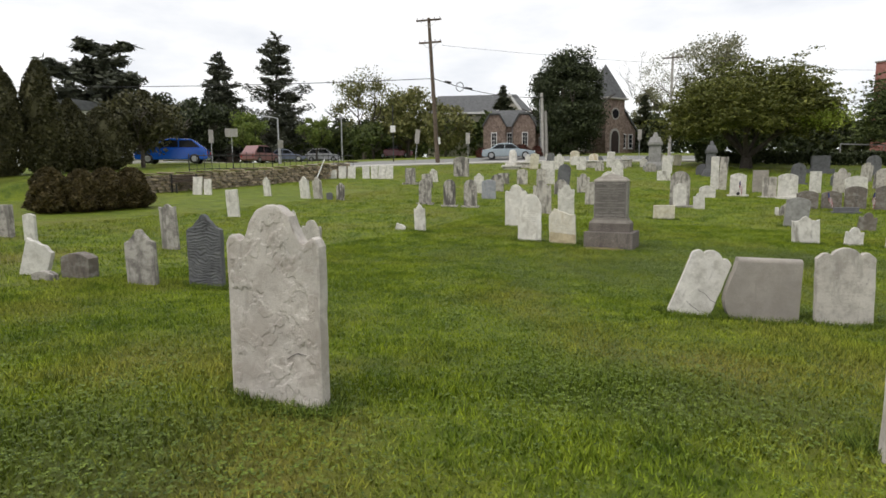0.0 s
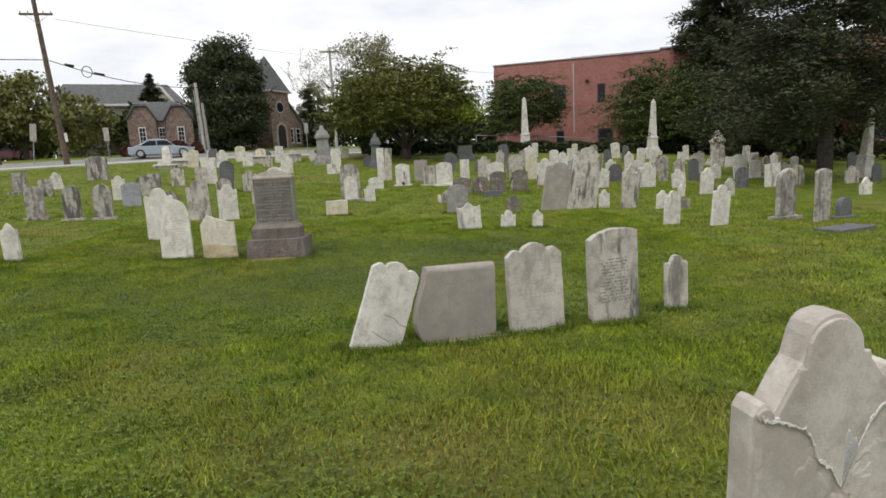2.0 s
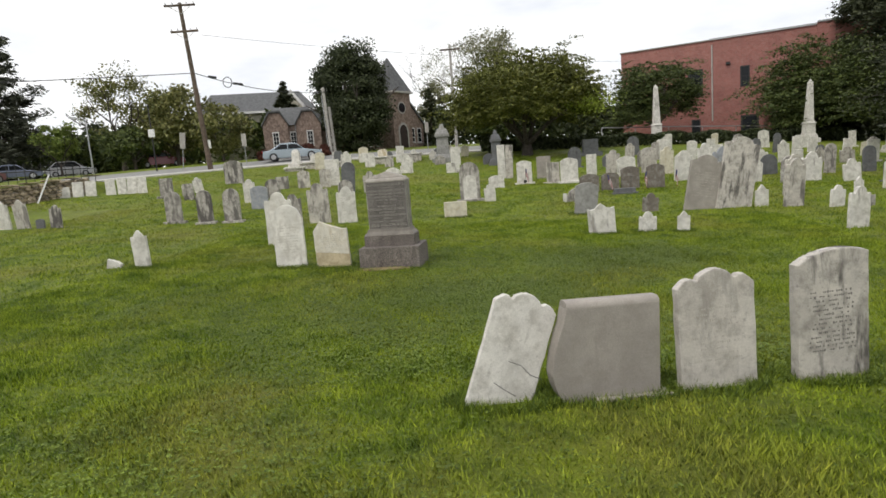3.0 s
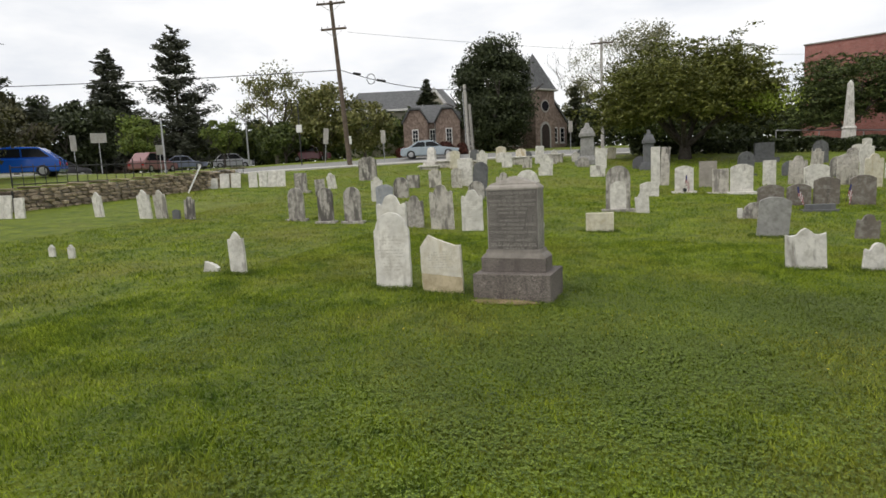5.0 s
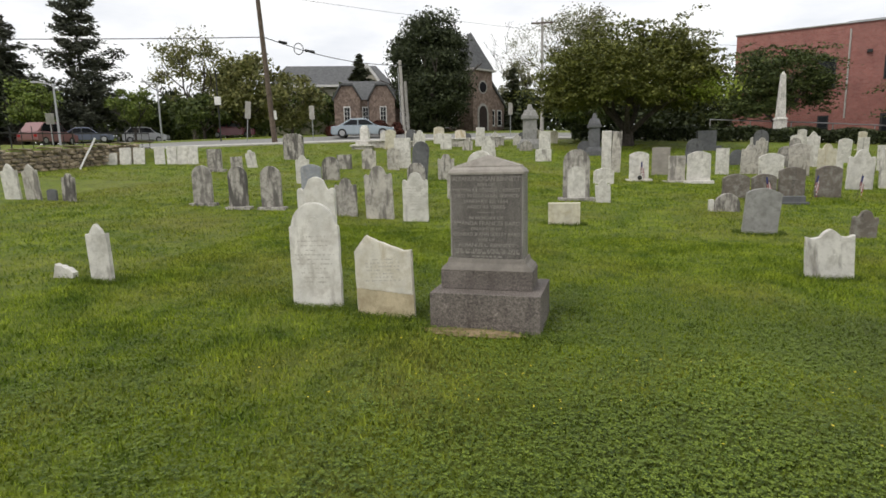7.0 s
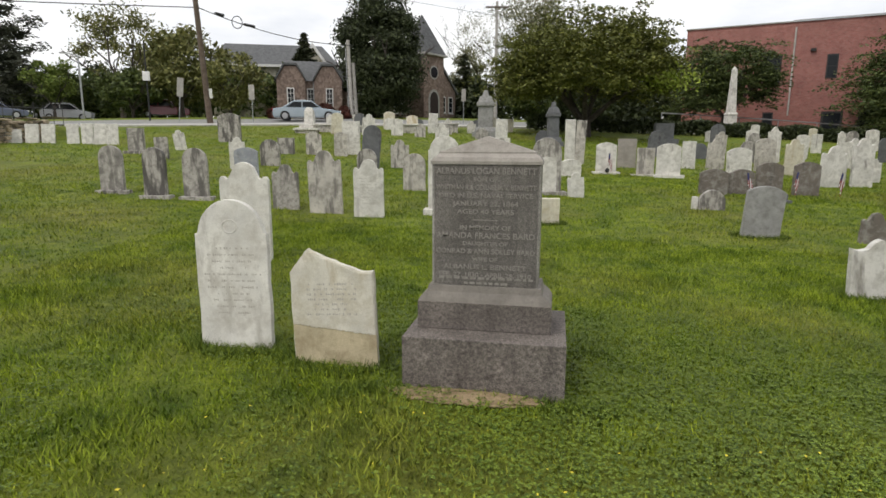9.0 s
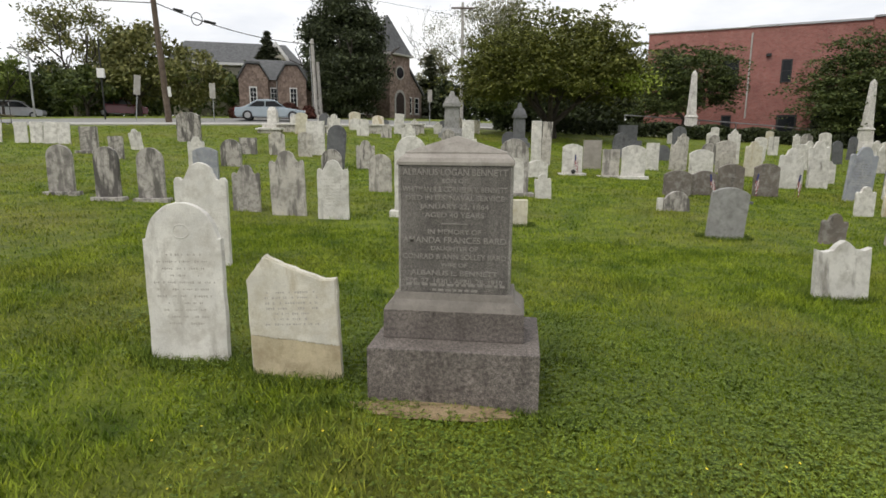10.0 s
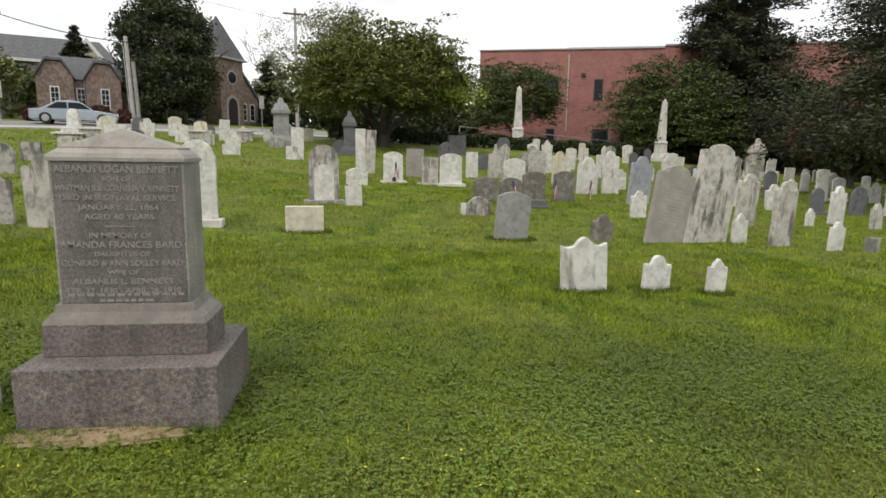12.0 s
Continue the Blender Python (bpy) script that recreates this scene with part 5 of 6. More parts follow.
broad_tree(-46.9, 23.1, 8.4, 6.5, LEAF_ARBOR, "round green tree behind the hedge", 39, 0.2, 0.2, 7000, 0.2, 0.05, 24)
broad_tree(-31.1, 10.9, 5.0, 5.2, LEAF_ARBOR, "dark bushy tree with bare low branches", 40, 0.12, 0.25, 8000, 0.14, 0.15, 26, 0.3)
broad_tree(-57.0, 36.0, 9.0, 9.0, LEAF_DARK, "dark tree mass beyond the parked cars", 41, 0.2, 0.15, 8000, 0.24, 0.0, 28)
broad_tree(-64.0, 33.0, 11.0, 10.0, LEAF_DARK, "dark tree mass beyond the houses", 42, 0.2, 0.15, 8000, 0.26, 0.0, 28)
broad_tree(-52.0, 62.0, 8.0, 10.0, LEAF_DARK, "dark tree mass behind the car park", 43, 0.2, 0.15, 7000, 0.26, 0.0, 28)
broad_tree(-44.0, 58.0, 8.0, 10.0, LEAF_DARK, "dark tree mass behind the car park", 44, 0.2, 0.15, 7000, 0.26, 0.0, 28)
broad_tree(-70.0, 52.0, 10.0, 12.0, LEAF_OLIVE, "far tree behind the car park", 45, 0.2, 0.15, 7000, 0.28, 0.0, 28)
conifer(-25.2, 56.0, 8.6, 8.0, "small dark conifer rising behind the stone annex", 46, 0.15, 0.05, tiers=26, leaf=0.22, dens=260, power=0.95)
broad_tree(-11.1, 75.7, 10.5, 6.0, LEAF_PALE, "pale thin-leaved tree behind the church", 47, 0.2, 0.25, 4000, 0.2, 0.2, 28, 0.5)
broad_tree(-2.6, 71.3, 16.6, 10.5, LEAF_PALE, "tall pale airy tree behind the church", 48, 0.26, 0.25, 16000, 0.15, 0.2, 48, 0.6)
broad_tree(-8.2, 72.5, 15.6, 9.0, LEAF_PALE, "tall grey nearly bare tree behind the church", 57, 0.11, 0.3, 5000, 0.10, 0.3, 40, 0.5, depth=4)
conifer(-9.2, 62.0, 7.0, 4.5, "dark evergreen beside the church", 49, 0.15, 0.02, tiers=16, leaf=0.26, dens=120, droop=0.4)
broad_tree(2.0, 66.0, 7.0, 9.0, LEAF_OLIVE, "green tree beyond the road", 50, 0.2, 0.2, 6000, 0.24, 0.05, 24)
broad_tree(9.0, 70.0, 6.0, 8.0, LEAF_OLIVE, "green tree beyond the road", 51, 0.2, 0.2, 5000, 0.24, 0.02, 22)
broad_tree(-1.5, 58.0, 4.0, 6.0, LEAF_OLIVE, "low green bushes beyond the road", 52, 0.1, 0.2, 5000, 0.2, 0.0, 22)
for x, y, h, w, s in ((-28.5, 3.7, 5.6, 2.1, 60), (-28.7, 1.9, 5.4, 2.1, 61), (-29.6, 5.7, 3.9, 2.0, 62), (-28.0, -1.5, 6.2, 2.2, 63), (-30.5, 8.0, 3.6, 3.0, 64)):
    column_shrub(x, y, h, w, LEAF_ARBOR, "tall dark columnar arborvitae", s, 13000, 0.085, 0.9, "arborvitae", "tree")
for x, y, h, w, s in ((-17.5, -2.0, 1.5, 1.3, 70), (-17.2, -1.1, 1.45, 1.25, 71), (-17.3, -0.2, 1.5, 1.35, 72), (-17.3, 0.75, 1.5, 1.35, 73)):
    column_shrub(x, y, h, w, LEAF_BROWN, "round brownish hedge shrub at the lawn's edge", s, 15000, 0.05, 0.7, "hedge_shrub")
for x, y, h, w, s in ((-20.6, 39.6, 0.9, 1.2, 80), (-18.9, 40.2, 0.9, 1.1, 81), (-16.9, 40.6, 1.2, 1.6, 82), (-15.6, 41.3, 1.0, 1.2, 83)):
    column_shrub(x, y, h, w, LEAF_RED if s != 81 else LEAF_DARK, "round dark clipped shrub before the annex", s, 1500, 0.1, 0.6, "round_shrub")


def hedge(x0, y0, x1, y1, h, w, mat, label, seed, n=9000, leaf=0.14):
    rs = np.random.RandomState(seed)
    k = rs.uniform(0, 1, n)
    x, y = x0 + (x1 - x0) * k, y0 + (y1 - y0) * k
    d = math.hypot(x1 - x0, y1 - y0)
    nx, ny = -(y1 - y0) / d, (x1 - x0) / d
    o = rs.uniform(-0.5, 0.5, n) * w
    z = gz(x, y) + rs.uniform(0, 1, n) ** 0.6 * h * (1 + 0.12 * np.sin(k * d * 1.7))
    c = np.stack([x + nx * o, y + ny * o, z], 1)
    ob = fast_mesh("hedge", leaf_cards(c, leaf, rs), 4, mat)
    return tagged(ob, label, "hedge", kind="stuff")


hedge(-1.0, 36.2, 34.0, 46.5, 0.95, 0.9, LEAF_DARK, "long low dark hedge along the graveyard's far edge", 90, 24000)
for k, (x0, y0, x1, y1) in enumerate(((-120, 20, -95, 75), (-95, 75, -40, 105), (-40, 105, 20, 112), (20, 112, 80, 95), (60, 45, 95, -10), (-120, 20, -110, -60), (95, -10, 60, -70), (-110, -60, 60, -70))):
    hedge(x0, y0, x1, y1, 6.5, 7, LEAF_DARK if k % 2 else LEAF_OLIVE, "far belt of trees beyond the houses", 120 + k, 7000, 0.55)
hedge(-66, 56, -24, 60, 5.2, 5, LEAF_OLIVE, "belt of bushy trees behind the road", 131, 14000, 0.34)
hedge(-9, 62, 18, 64, 4.2, 4, LEAF_DARK, "dark bushes beyond the graveyard", 132, 9000, 0.3)
hedge(-64, 24, -54, 32, 1.2, 1.5, LEAF_DARK, "low dark hedge beside the car park", 91, 7000, 0.2)
hedge(34.0, 46.5, 60, 20, 1.4, 1.0, LEAF_DARK, "low dark hedge at the graveyard's side", 92, 8000, 0.2)


# ---- buildings ----
def window(parent, x, z, w, h, y, mullions=2, bars=4, frame_mat=None, arch=False, sill=True):
    """A window let into a wall whose face is at y: frame, dark panes and glazing bars, with the reveal behind them."""
    fm = frame_mat or WHITE
    win = part("window", box(x - w / 2, x + w / 2, y - 0.05, y + 0.09, z, z + h), fm, parent)
    f = 0.10 * w
    pw, ph = (w - 2 * f) / mullions, (h - 2 * f) / bars
    for i in range(mullions):
        for j in range(bars):
            g = 0.02
            part("pane", box(x - w / 2 + f + i * pw + g, x - w / 2 + f + (i + 1) * pw - g, y - 0.06, y - 0.02, z + f + j * ph + g, z + f + (j + 1) * ph - g), GLASS_DARK, win)
    if sill:
        part("sill", box(x - w / 2 - 0.08, x + w / 2 + 0.08, y - 0.14, y + 0.02, z - 0.1, z - 0.003), CONCRETE, win)
    return win


def hip_gable(bm, x0, x1, y0, y1, z0, z1):
    """A gabled roof with its ridge along y."""
    xm = (x0 + x1) / 2
    v = [bm.verts.new(p) for p in ((x0, y0, z0), (x1, y0, z0), (xm, y0, z1), (x0, y1, z0), (x1, y1, z0), (xm, y1, z1))]
    for f in ((0, 1, 2), (3, 5, 4), (0, 2, 5, 3), (1, 4, 5, 2), (0, 3, 4, 1)):
        bm.faces.new([v[i] for i in f])
    bmesh.ops.recalc_face_normals(bm, faces=bm.faces)


def annex():
    """The stone parish annex with two jerkinhead bays."""
    sx = 0.82
    e = thing("stone_annex", -19.6, 42.6, gh(-19.6, 41) - 0.2, 23.0, "low brown stone annex with grey roofs and white windows", "house")
    part("wall", box(-3.0, 3.1, 0, 8, -0.6, 3.3), CHURCHSTONE, e)
    for cx, nm in ((-1.75, "bay_wall"), (1.85, "bay_wall")):
        o = [(cx - 1.35, -0.6), (cx + 1.35, -0.6), (cx + 1.35, 3.3), (cx + 0.55, 4.35), (cx - 0.55, 4.35), (cx - 1.35, 3.3)]
        part(nm, prism(o, -0.5, 1.0), CHURCHSTONE, e)
        o = [(cx - 1.5, 3.2), (cx - 0.58, 4.42), (cx + 0.58, 4.42), (cx + 1.5, 3.2), (cx + 1.5, 3.36), (cx + 0.64, 4.58), (cx - 0.64, 4.58), (cx - 1.5, 3.36)]
        part("bay_roof", prism(o, -0.65, 4.0), ROOF, e)
        window(e, cx - (0.05 if cx < 0 else -0.1), 1.05, 0.72, 1.62, -0.5)
    window(e, 0.12, 1.05, 0.72, 1.62, 0.0)
    bm = bmesh.new()
    v = [bm.verts.new(p) for p in ((-3.2, -0.15, 3.25), (3.3, -0.15, 3.25), (3.3, 8.2, 3.25), (-3.2, 8.2, 3.25), (-2.0, 4.0, 5.3), (2.1, 4.0, 5.3))]
    for f in ((0, 1, 5, 4), (1, 2, 5), (2, 3, 4, 5), (3, 0, 4), (0, 3, 2, 1)):
        bm.faces.new([v[i] for i in f])
    part("roof", bm, ROOF, e)
    part("downpipe", tube((0.42, -0.08, -0.4), (0.42, -0.08, 3.2), 0.05), METAL, e)
    part("wing_wall", box(3.1, 6.0, 2.2, 7.5, -0.6, 3.0), CHURCHSTONE, e)
    bm = bmesh.new()
    v = [bm.verts.new(p) for p in ((3.0, 2.0, 2.95), (6.2, 2.0, 2.95), (6.2, 7.7, 2.95), (3.0, 7.7, 2.95), (3.0, 4.8, 4.9), (6.2, 4.8, 4.9))]
    for f in ((0, 1, 5, 4), (1, 2, 5), (2, 3, 4, 5), (3, 0, 4), (0, 3, 2, 1)):
        bm.faces.new([v[i] for i in f])
    part("wing_roof", bm, ROOF, e)
    window(e, 4.2, 1.0, 0.7, 1.3, 2.2)
    e.matrix_world = e.matrix_world @ pose(3.1 * (1 - sx), 0, 0) @ Matrix.Diagonal((sx, 1, 1, 1))


annex()


def church():
    """The church: a square stone tower with an octagonal-looking spire, and the nave behind it."""
    e = thing("stone_church", -12.5, 55.6, gh(-13.1, 55) - 0.3, 62.0, "brown stone church with a tower and grey pointed spire", "church")
    part("tower_wall", box(-1.55, 1.55, -1.5, 1.6, -0.6, 6.3, 0.03), CHURCHSTONE, e)
    bm = bmesh.new()
    add_box(bm, -1.75, 1.75, -1.7, 1.8, 6.3, 10.0)
    for v in bm.verts:
        if v.co.z > 8:
            v.co = (0.0 + v.co.x * 0.01, 0.05 + v.co.y * 0.01, 10.2)
    part("spire", bm, ROOF, e, "grey shingled spire")
    part("cornice", box(-1.85, 1.85, -1.8, 1.9, 6.18, 6.36), CONCRETE, e)
    arch = [(-0.6, -0.3), (0.6, -0.3), (0.6, 2.0)] + [(0.6 * math.cos(a), 2.0 + 0.75 * math.sin(a)) for a in np.linspace(0.1, math.pi - 0.1, 12)] + [(-0.6, 2.0)]
    d = part("door", prism(arch, -1.56, -1.45), DOOR, e, "dark arched church door")
    rim = [(-0.85, -0.3), (0.85, -0.3), (0.85, 2.0)] + [(0.85 * math.cos(a), 2.0 + 1.0 * math.sin(a)) for a in np.linspace(0.1, math.pi - 0.1, 12)] + [(-0.85, 2.0)]
    part("door_surround", prism(rim, -1.53, -1.4), CONCRETE, e)
    circ = [(0.52 * math.cos(a), 4.6 + 0.52 * math.sin(a)) for a in np.linspace(0, math.tau, 24, endpoint=False)]
    part("round_window", prism(circ, -1.57, -1.45), GLASS_DARK, e)
    circ = [(0.66 * math.cos(a), 4.6 + 0.66 * math.sin(a)) for a in np.linspace(0, math.tau, 24, endpoint=False)]
    part("round_window_rim", prism(circ, -1.54, -1.44), CONCRETE, e)
    part("nave_wall", prism([(1.4, -0.6), (5.8, -0.6), (5.8, 3.3), (3.0, 6.0), (1.4, 6.0)], 0.3, 12), CHURCHSTONE, e)
    part("nave_roof", prism([(6.1, 3.0), (3.0, 6.15), (1.5, 6.15), (1.5, 5.95), (2.95, 5.9), (6.0, 2.85)], 0.1, 12.2), ROOF, e)
    for x in (3.7, 4.9):
        window(e, x, 0.9, 0.75, 1.7, 0.3, 1, 3)
    part("west_wall", prism([(-6.5, -0.6), (-1.5, -0.6), (-1.5, 5.0), (-4, 5.0), (-6.5, 2.6)], 0.3, 12), CHURCHSTONE, e)
    part("west_roof", prism([(-6.8, 2.3), (-4.0, 5.2), (-1.5, 5.2), (-1.5, 5.0), (-3.9, 4.95), (-6.7, 2.15)], 0.1, 12.2), ROOF, e)
    for x in (-3.6, -2.6):
        window(e, x, 0.6, 0.5, 1.7, 0.3, 1, 3)
    part("steps", box(-1.4, 1.4, -2.6, -1.5, -0.8, 0.0), CONCRETE, e)


church()


def school():
    """The long red brick school: flat roof, parapet cap, upper and lower windows, downpipe."""
    gx, gy = 12.7, 57.5
    e = thing("brick_school", gx, gy, 1.0, -17.5, "long red brick school with flat roof and dark windows", "building")
    part("wall", box(0, 17.8, 0, 16, -1.5, 10.95), BRICK, e)
    part("wing_wall", box(17.8, 44, -0.3, 16, -1.5, 11.1), BRICK, e)
    part("parapet", box(-0.1, 8.6, -0.12, 0.5, 10.95, 11.05), CONCRETE, e)
    part("parapet", box(8.6, 17.8, -0.12, 0.5, 10.95, 11.12), METAL, e)
    part("parapet", box(17.8, 44.1, -0.42, 0.2, 11.1, 11.25), METAL, e)
    part("roof", box(0, 44, 0.5, 16, 10.4, 10.55), ROOF, e)
    part("downpipe", tube((8.85, -0.08, 3.0), (8.85, -0.08, 10.5), 0.07), CONCRETE, e)
    for x, z, w, h in ((7.3, 5.6, 1.4, 2.7), (11.8, 6.1, 0.85, 2.0), (7.3, 1.2, 0.85, 2.1), (12.2, 1.2, 1.6, 2.1), (14.6, 1.2, 1.0, 2.1), (20.5, 5.8, 1.2, 2.3), (24.5, 0.6, 2.0, 2.1), (29, 5.8, 1.2, 2.3), (34, 5.8, 1.2, 2.3), (38, 0.6, 2.0, 2.1)):
        yy = -0.3 if x > 17.8 else 0.0
        window(e, x, z, w, h, yy, 1, 2, IRON, sill=False)
    part("lamp", box(10.1, 10.5, -0.25, 0, 8.4, 8.65, 0.02), IRON, e)
    part("lamp", box(31.6, 32.0, -0.5, -0.3, 7.4, 7.7, 0.02), IRON, e)


school()


def house(x, y, w, d, h, ridge, rz, wall, label, seed, wins, z=None):
    e = thing("house", x, y, gh(x, y) - 0.3, rz, label, "house")
    part("wall", box(-w / 2, w / 2, 0, d, -0.5, h), wall, e)
    bm = bmesh.new()
    hip_gable(bm, -w / 2 - 0.4, w / 2 + 0.4, -0.4, d + 0.4, h, ridge)
    part("roof", bm, ROOF, e)
    for wx, wz in wins:
        window(e, wx, wz, 0.9, 1.4, 0.0, 2, 2)
    return e


def grey_hall():
    e = thing("grey_roofed_hall", -31.6, 59.3, gh(-30, 60) - 0.3, 22, "large house with a long grey roof and white gables", "house")
    part("wall", box(-5.5, 8, 0, 9, -0.5, 6.6), CREAM, e)
    bm = bmesh.new()
    v = [bm.verts.new(p) for p in ((-6, -0.6, 6.3), (8.5, -0.6, 6.3), (8.5, 9.6, 6.3), (-6, 9.6, 6.3), (-4.6, 4.5, 9.2), (6.5, 4.5, 9.2))]
    for f in ((0, 1, 5, 4), (1, 2, 5), (2, 3, 4, 5), (3, 0, 4), (0, 3, 2, 1)):
        bm.faces.new([v[i] for i in f])
    part("roof", bm, ROOF, e)
    part("gable", prism([(4.0, 6.3), (7.0, 6.3), (5.5, 8.3)], -0.9, 3.0), CREAM, e)
    part("gable_trim", prism([(3.7, 6.3), (5.5, 8.75), (7.3, 6.3), (6.9, 6.3), (5.5, 8.25), (4.1, 6.3)], -1.1, -0.8), WHITE, e)
    for x in (-4.6, -3.0, -1.4):
        window(e, x, 4.2, 0.9, 1.5, 0.0, 2, 2)
    part("eaves_trim", box(-6, 8.5, -0.7, -0.55, 6.1, 6.35), WHITE, e)


grey_hall()
house(-60.5, 41.0, 5.5, 6, 3.0, 5.2, 40, CHURCHSTONE, "small dark red house with a gabled roof", 1, ((-1.2, 1.3), (1.4, 1.3)))
house(-52.0, 19.0, 14, 8, 5.3, 6.3, 55, WHITE, "long white house with a shallow grey roof behind trees", 2, ((-4, 2.6), (-1.5, 2.6), (1.5, 2.6), (4, 2.6)))
house(-62.0, 40.0, 7, 6, 3.4, 5.4, 45, CREAM, "small tan house beyond the road", 3, ((-1.6, 1.5), (1.6, 1.5)))


# ---- poles, cables, signs ----
def utility_pole():
    x, y = -20.9, 31.2
    z = gh(x, y)
    e = thing("utility_pole", x, y, z, 24, "tall leaning brown wooden utility pole with cross-arms", "utility pole")
    e.matrix_world = pose(x, y, z, 0, 0, 24) @ pose(0, 0, 0, 0, -3.0, 0)
    part("shaft", tube((0, 0, -0.5), (0, 0, 12.0), 0.20, 0.13, 10), POLE_WOOD, e)
    for zz, l in ((11.8, 1.05), (10.0, 0.95)):
        arm = part("cross_arm", box(-l, l, -0.17, -0.06, zz - 0.07, zz + 0.07, 0.01), POLE_WOOD, e)
        for k in (-0.9, -0.45, 0.45, 0.9):
            part("insulator", tube((k * l, -0.11, zz + 0.07), (k * l, -0.11, zz + 0.24), 0.045, 0.03, 8), METAL, arm)
        part("brace", tube((-l * 0.7, -0.12, zz - 0.05), (0, -0.14, zz - 0.6), 0.018), METAL, e)
        part("brace", tube((l * 0.7, -0.12, zz - 0.05), (0, -0.14, zz - 0.6), 0.018), METAL, e)
    part("notice_box", box(0.18, 0.36, -0.25, -0.12, 1.6, 2.2, 0.02), WHITE, e)
    return e


def cable(points, sag, r, label, n=26):
    cu = bpy.data.curves.new("cable", "CURVE")
    cu.dimensions, cu.bevel_depth = "3D", r
    for a, b in zip(points, points[1:]):
        sp = cu.splines.new("POLY")
        sp.points.add(n)
        for i in range(n + 1):
            t = i / n
            p = Vector(a).lerp(Vector(b), t)
            p.z -= sag * 4 * t * (1 - t)
            sp.points[i].co = (*p, 1)
    cu.materials.append(CABLE)
    return tagged(new("overhead_cable", cu), label, "cable", "overhead cables")


utility_pole()
UP = (-20.9, 31.2, gh(-20.9, 31.2))
P2 = (-15.0, 41.5, gh(-15.0, 41.5))
TEL = cable([(-75, 10, 11.0), (UP[0] - 0.3, UP[1], UP[2] + 7.1), (P2[0], P2[1], P2[2] + 5.6)], 0.5, 0.028, "black telephone cable between the poles")
cable([(UP[0] + 0.3, UP[1] + 0.3, UP[2] + 9.8), (20, 70, 12.5)], 0.7, 0.012, "thin black overhead wire")
for k, (dx, dz, ln) in enumerate(((1.1, -0.16, 0.7), (3.2, -0.42, 0.9))):
    t = dx / math.hypot(P2[0] - UP[0], P2[1] - UP[1])
    px, py = UP[0] + (P2[0] - UP[0]) * t, UP[1] + (P2[1] - UP[1]) * t
    pz = UP[2] + 7.1 + (P2[2] + 5.6 - UP[2] - 7.1) * t - 0.5 * 4 * t * (1 - t)
    d = Vector((P2[0] - UP[0], P2[1] - UP[1], -0.6)).normalized() * ln * 0.42
    tagged(mesh_object("splice_case", tube(Vector((px, py, pz)) - d, Vector((px, py, pz)) + d, 0.09, 0.09, 10), IRON, TEL), "black splice case hung on a cable")
bm = bmesh.new()
c = Vector((UP[0] + 1.15, UP[1] + 2.0, UP[2] + 6.55))
for k in range(20):
    a, b = k * math.tau / 20, (k + 1) * math.tau / 20
    ex = Vector((0.9, 0.35, 0)).normalized()
    add_tube(bm, c + ex * 0.32 * math.cos(a) + Vector((0, 0, 0.38 * math.sin(a))), c + ex * 0.32 * math.cos(b) + Vector((0, 0, 0.38 * math.sin(b))), 0.03, 0.03, 5)
tagged(mesh_object("cable_coil", bm, CABLE), "coil of black cable hung on the wire", "cable")


def short_pole():
    e = thing("timber_pole", P2[0], P2[1], P2[2], 0, "pale weathered twin timber pole beside the road", "utility pole")
    e.matrix_world = pose(*P2, 0, -2.0, 0)
    part("shaft", tube((0, 0, -0.4), (0, 0, 6.0), 0.16, 0.13, 9), POLE_GREY, e)
    part("second_shaft", tube((0.34, 0.1, -0.4), (0.30, 0.1, 4.3), 0.14, 0.13, 9), POLE_GREY, e)
    part("conduit", tube((-0.2, -0.05, 0), (-0.2, -0.05, 5.4), 0.035), METAL, e)


short_pole()


def far_pole(x, y, h, label, arms=True):
    z = gh(x, y)
    e = thing("utility_pole", x, y, z, 10, label, "utility pole")
    part("shaft", tube((0, 0, -0.4), (0, 0, h), 0.15, 0.1, 8), POLE_GREY, e)
    if arms:
        part("cross_arm", box(-0.9, 0.9, -0.14, -0.05, h - 0.5, h - 0.38), POLE_WOOD, e)


far_pole(-4.0, 44.6, 9.2, "grey utility pole beyond the graveyard")


def street_sign(x, y, h, bw, bh, label, rz=20, tilt=0.0, mat=None):
    z = gh(x, y)
    e = thing("road_sign", x, y, z, rz, label, "sign")
    e.matrix_world = pose(x, y, z, 0, tilt, rz)
    part("post", tube((0, 0, -0.3), (0, 0, h), 0.03, 0.03, 6), METAL, e)
    part("board", box(-bw * 0.36, bw * 0.36, -0.06, -0.03, h - bh * 0.8, h, 0.006), mat or POLE_GREY, e)


street_sign(-19.0, 33.2, 2.5, 0.5, 1.2, "white road sign on a metal post")
street_sign(-23.4, 31.6, 2.9, 0.55, 1.5, "white banner sign leaning on its post", 20, 6)
street_sign(-5.9, 40.2, 2.5, 0.45, 1.1, "white road sign seen at the graveyard's edge")
street_sign(-35.0, 19.6, 2.7, 0.5, 1.3, "white sign on a post behind the wall", 50)
street_sign(-33.6, 20.4, 2.9, 1.3, 0.8, "white notice board on posts behind the wall", 50)
street_sign(-30.0, 22.0, 2.2, 0.6, 0.8, "white sign on a post behind the wall", 50)


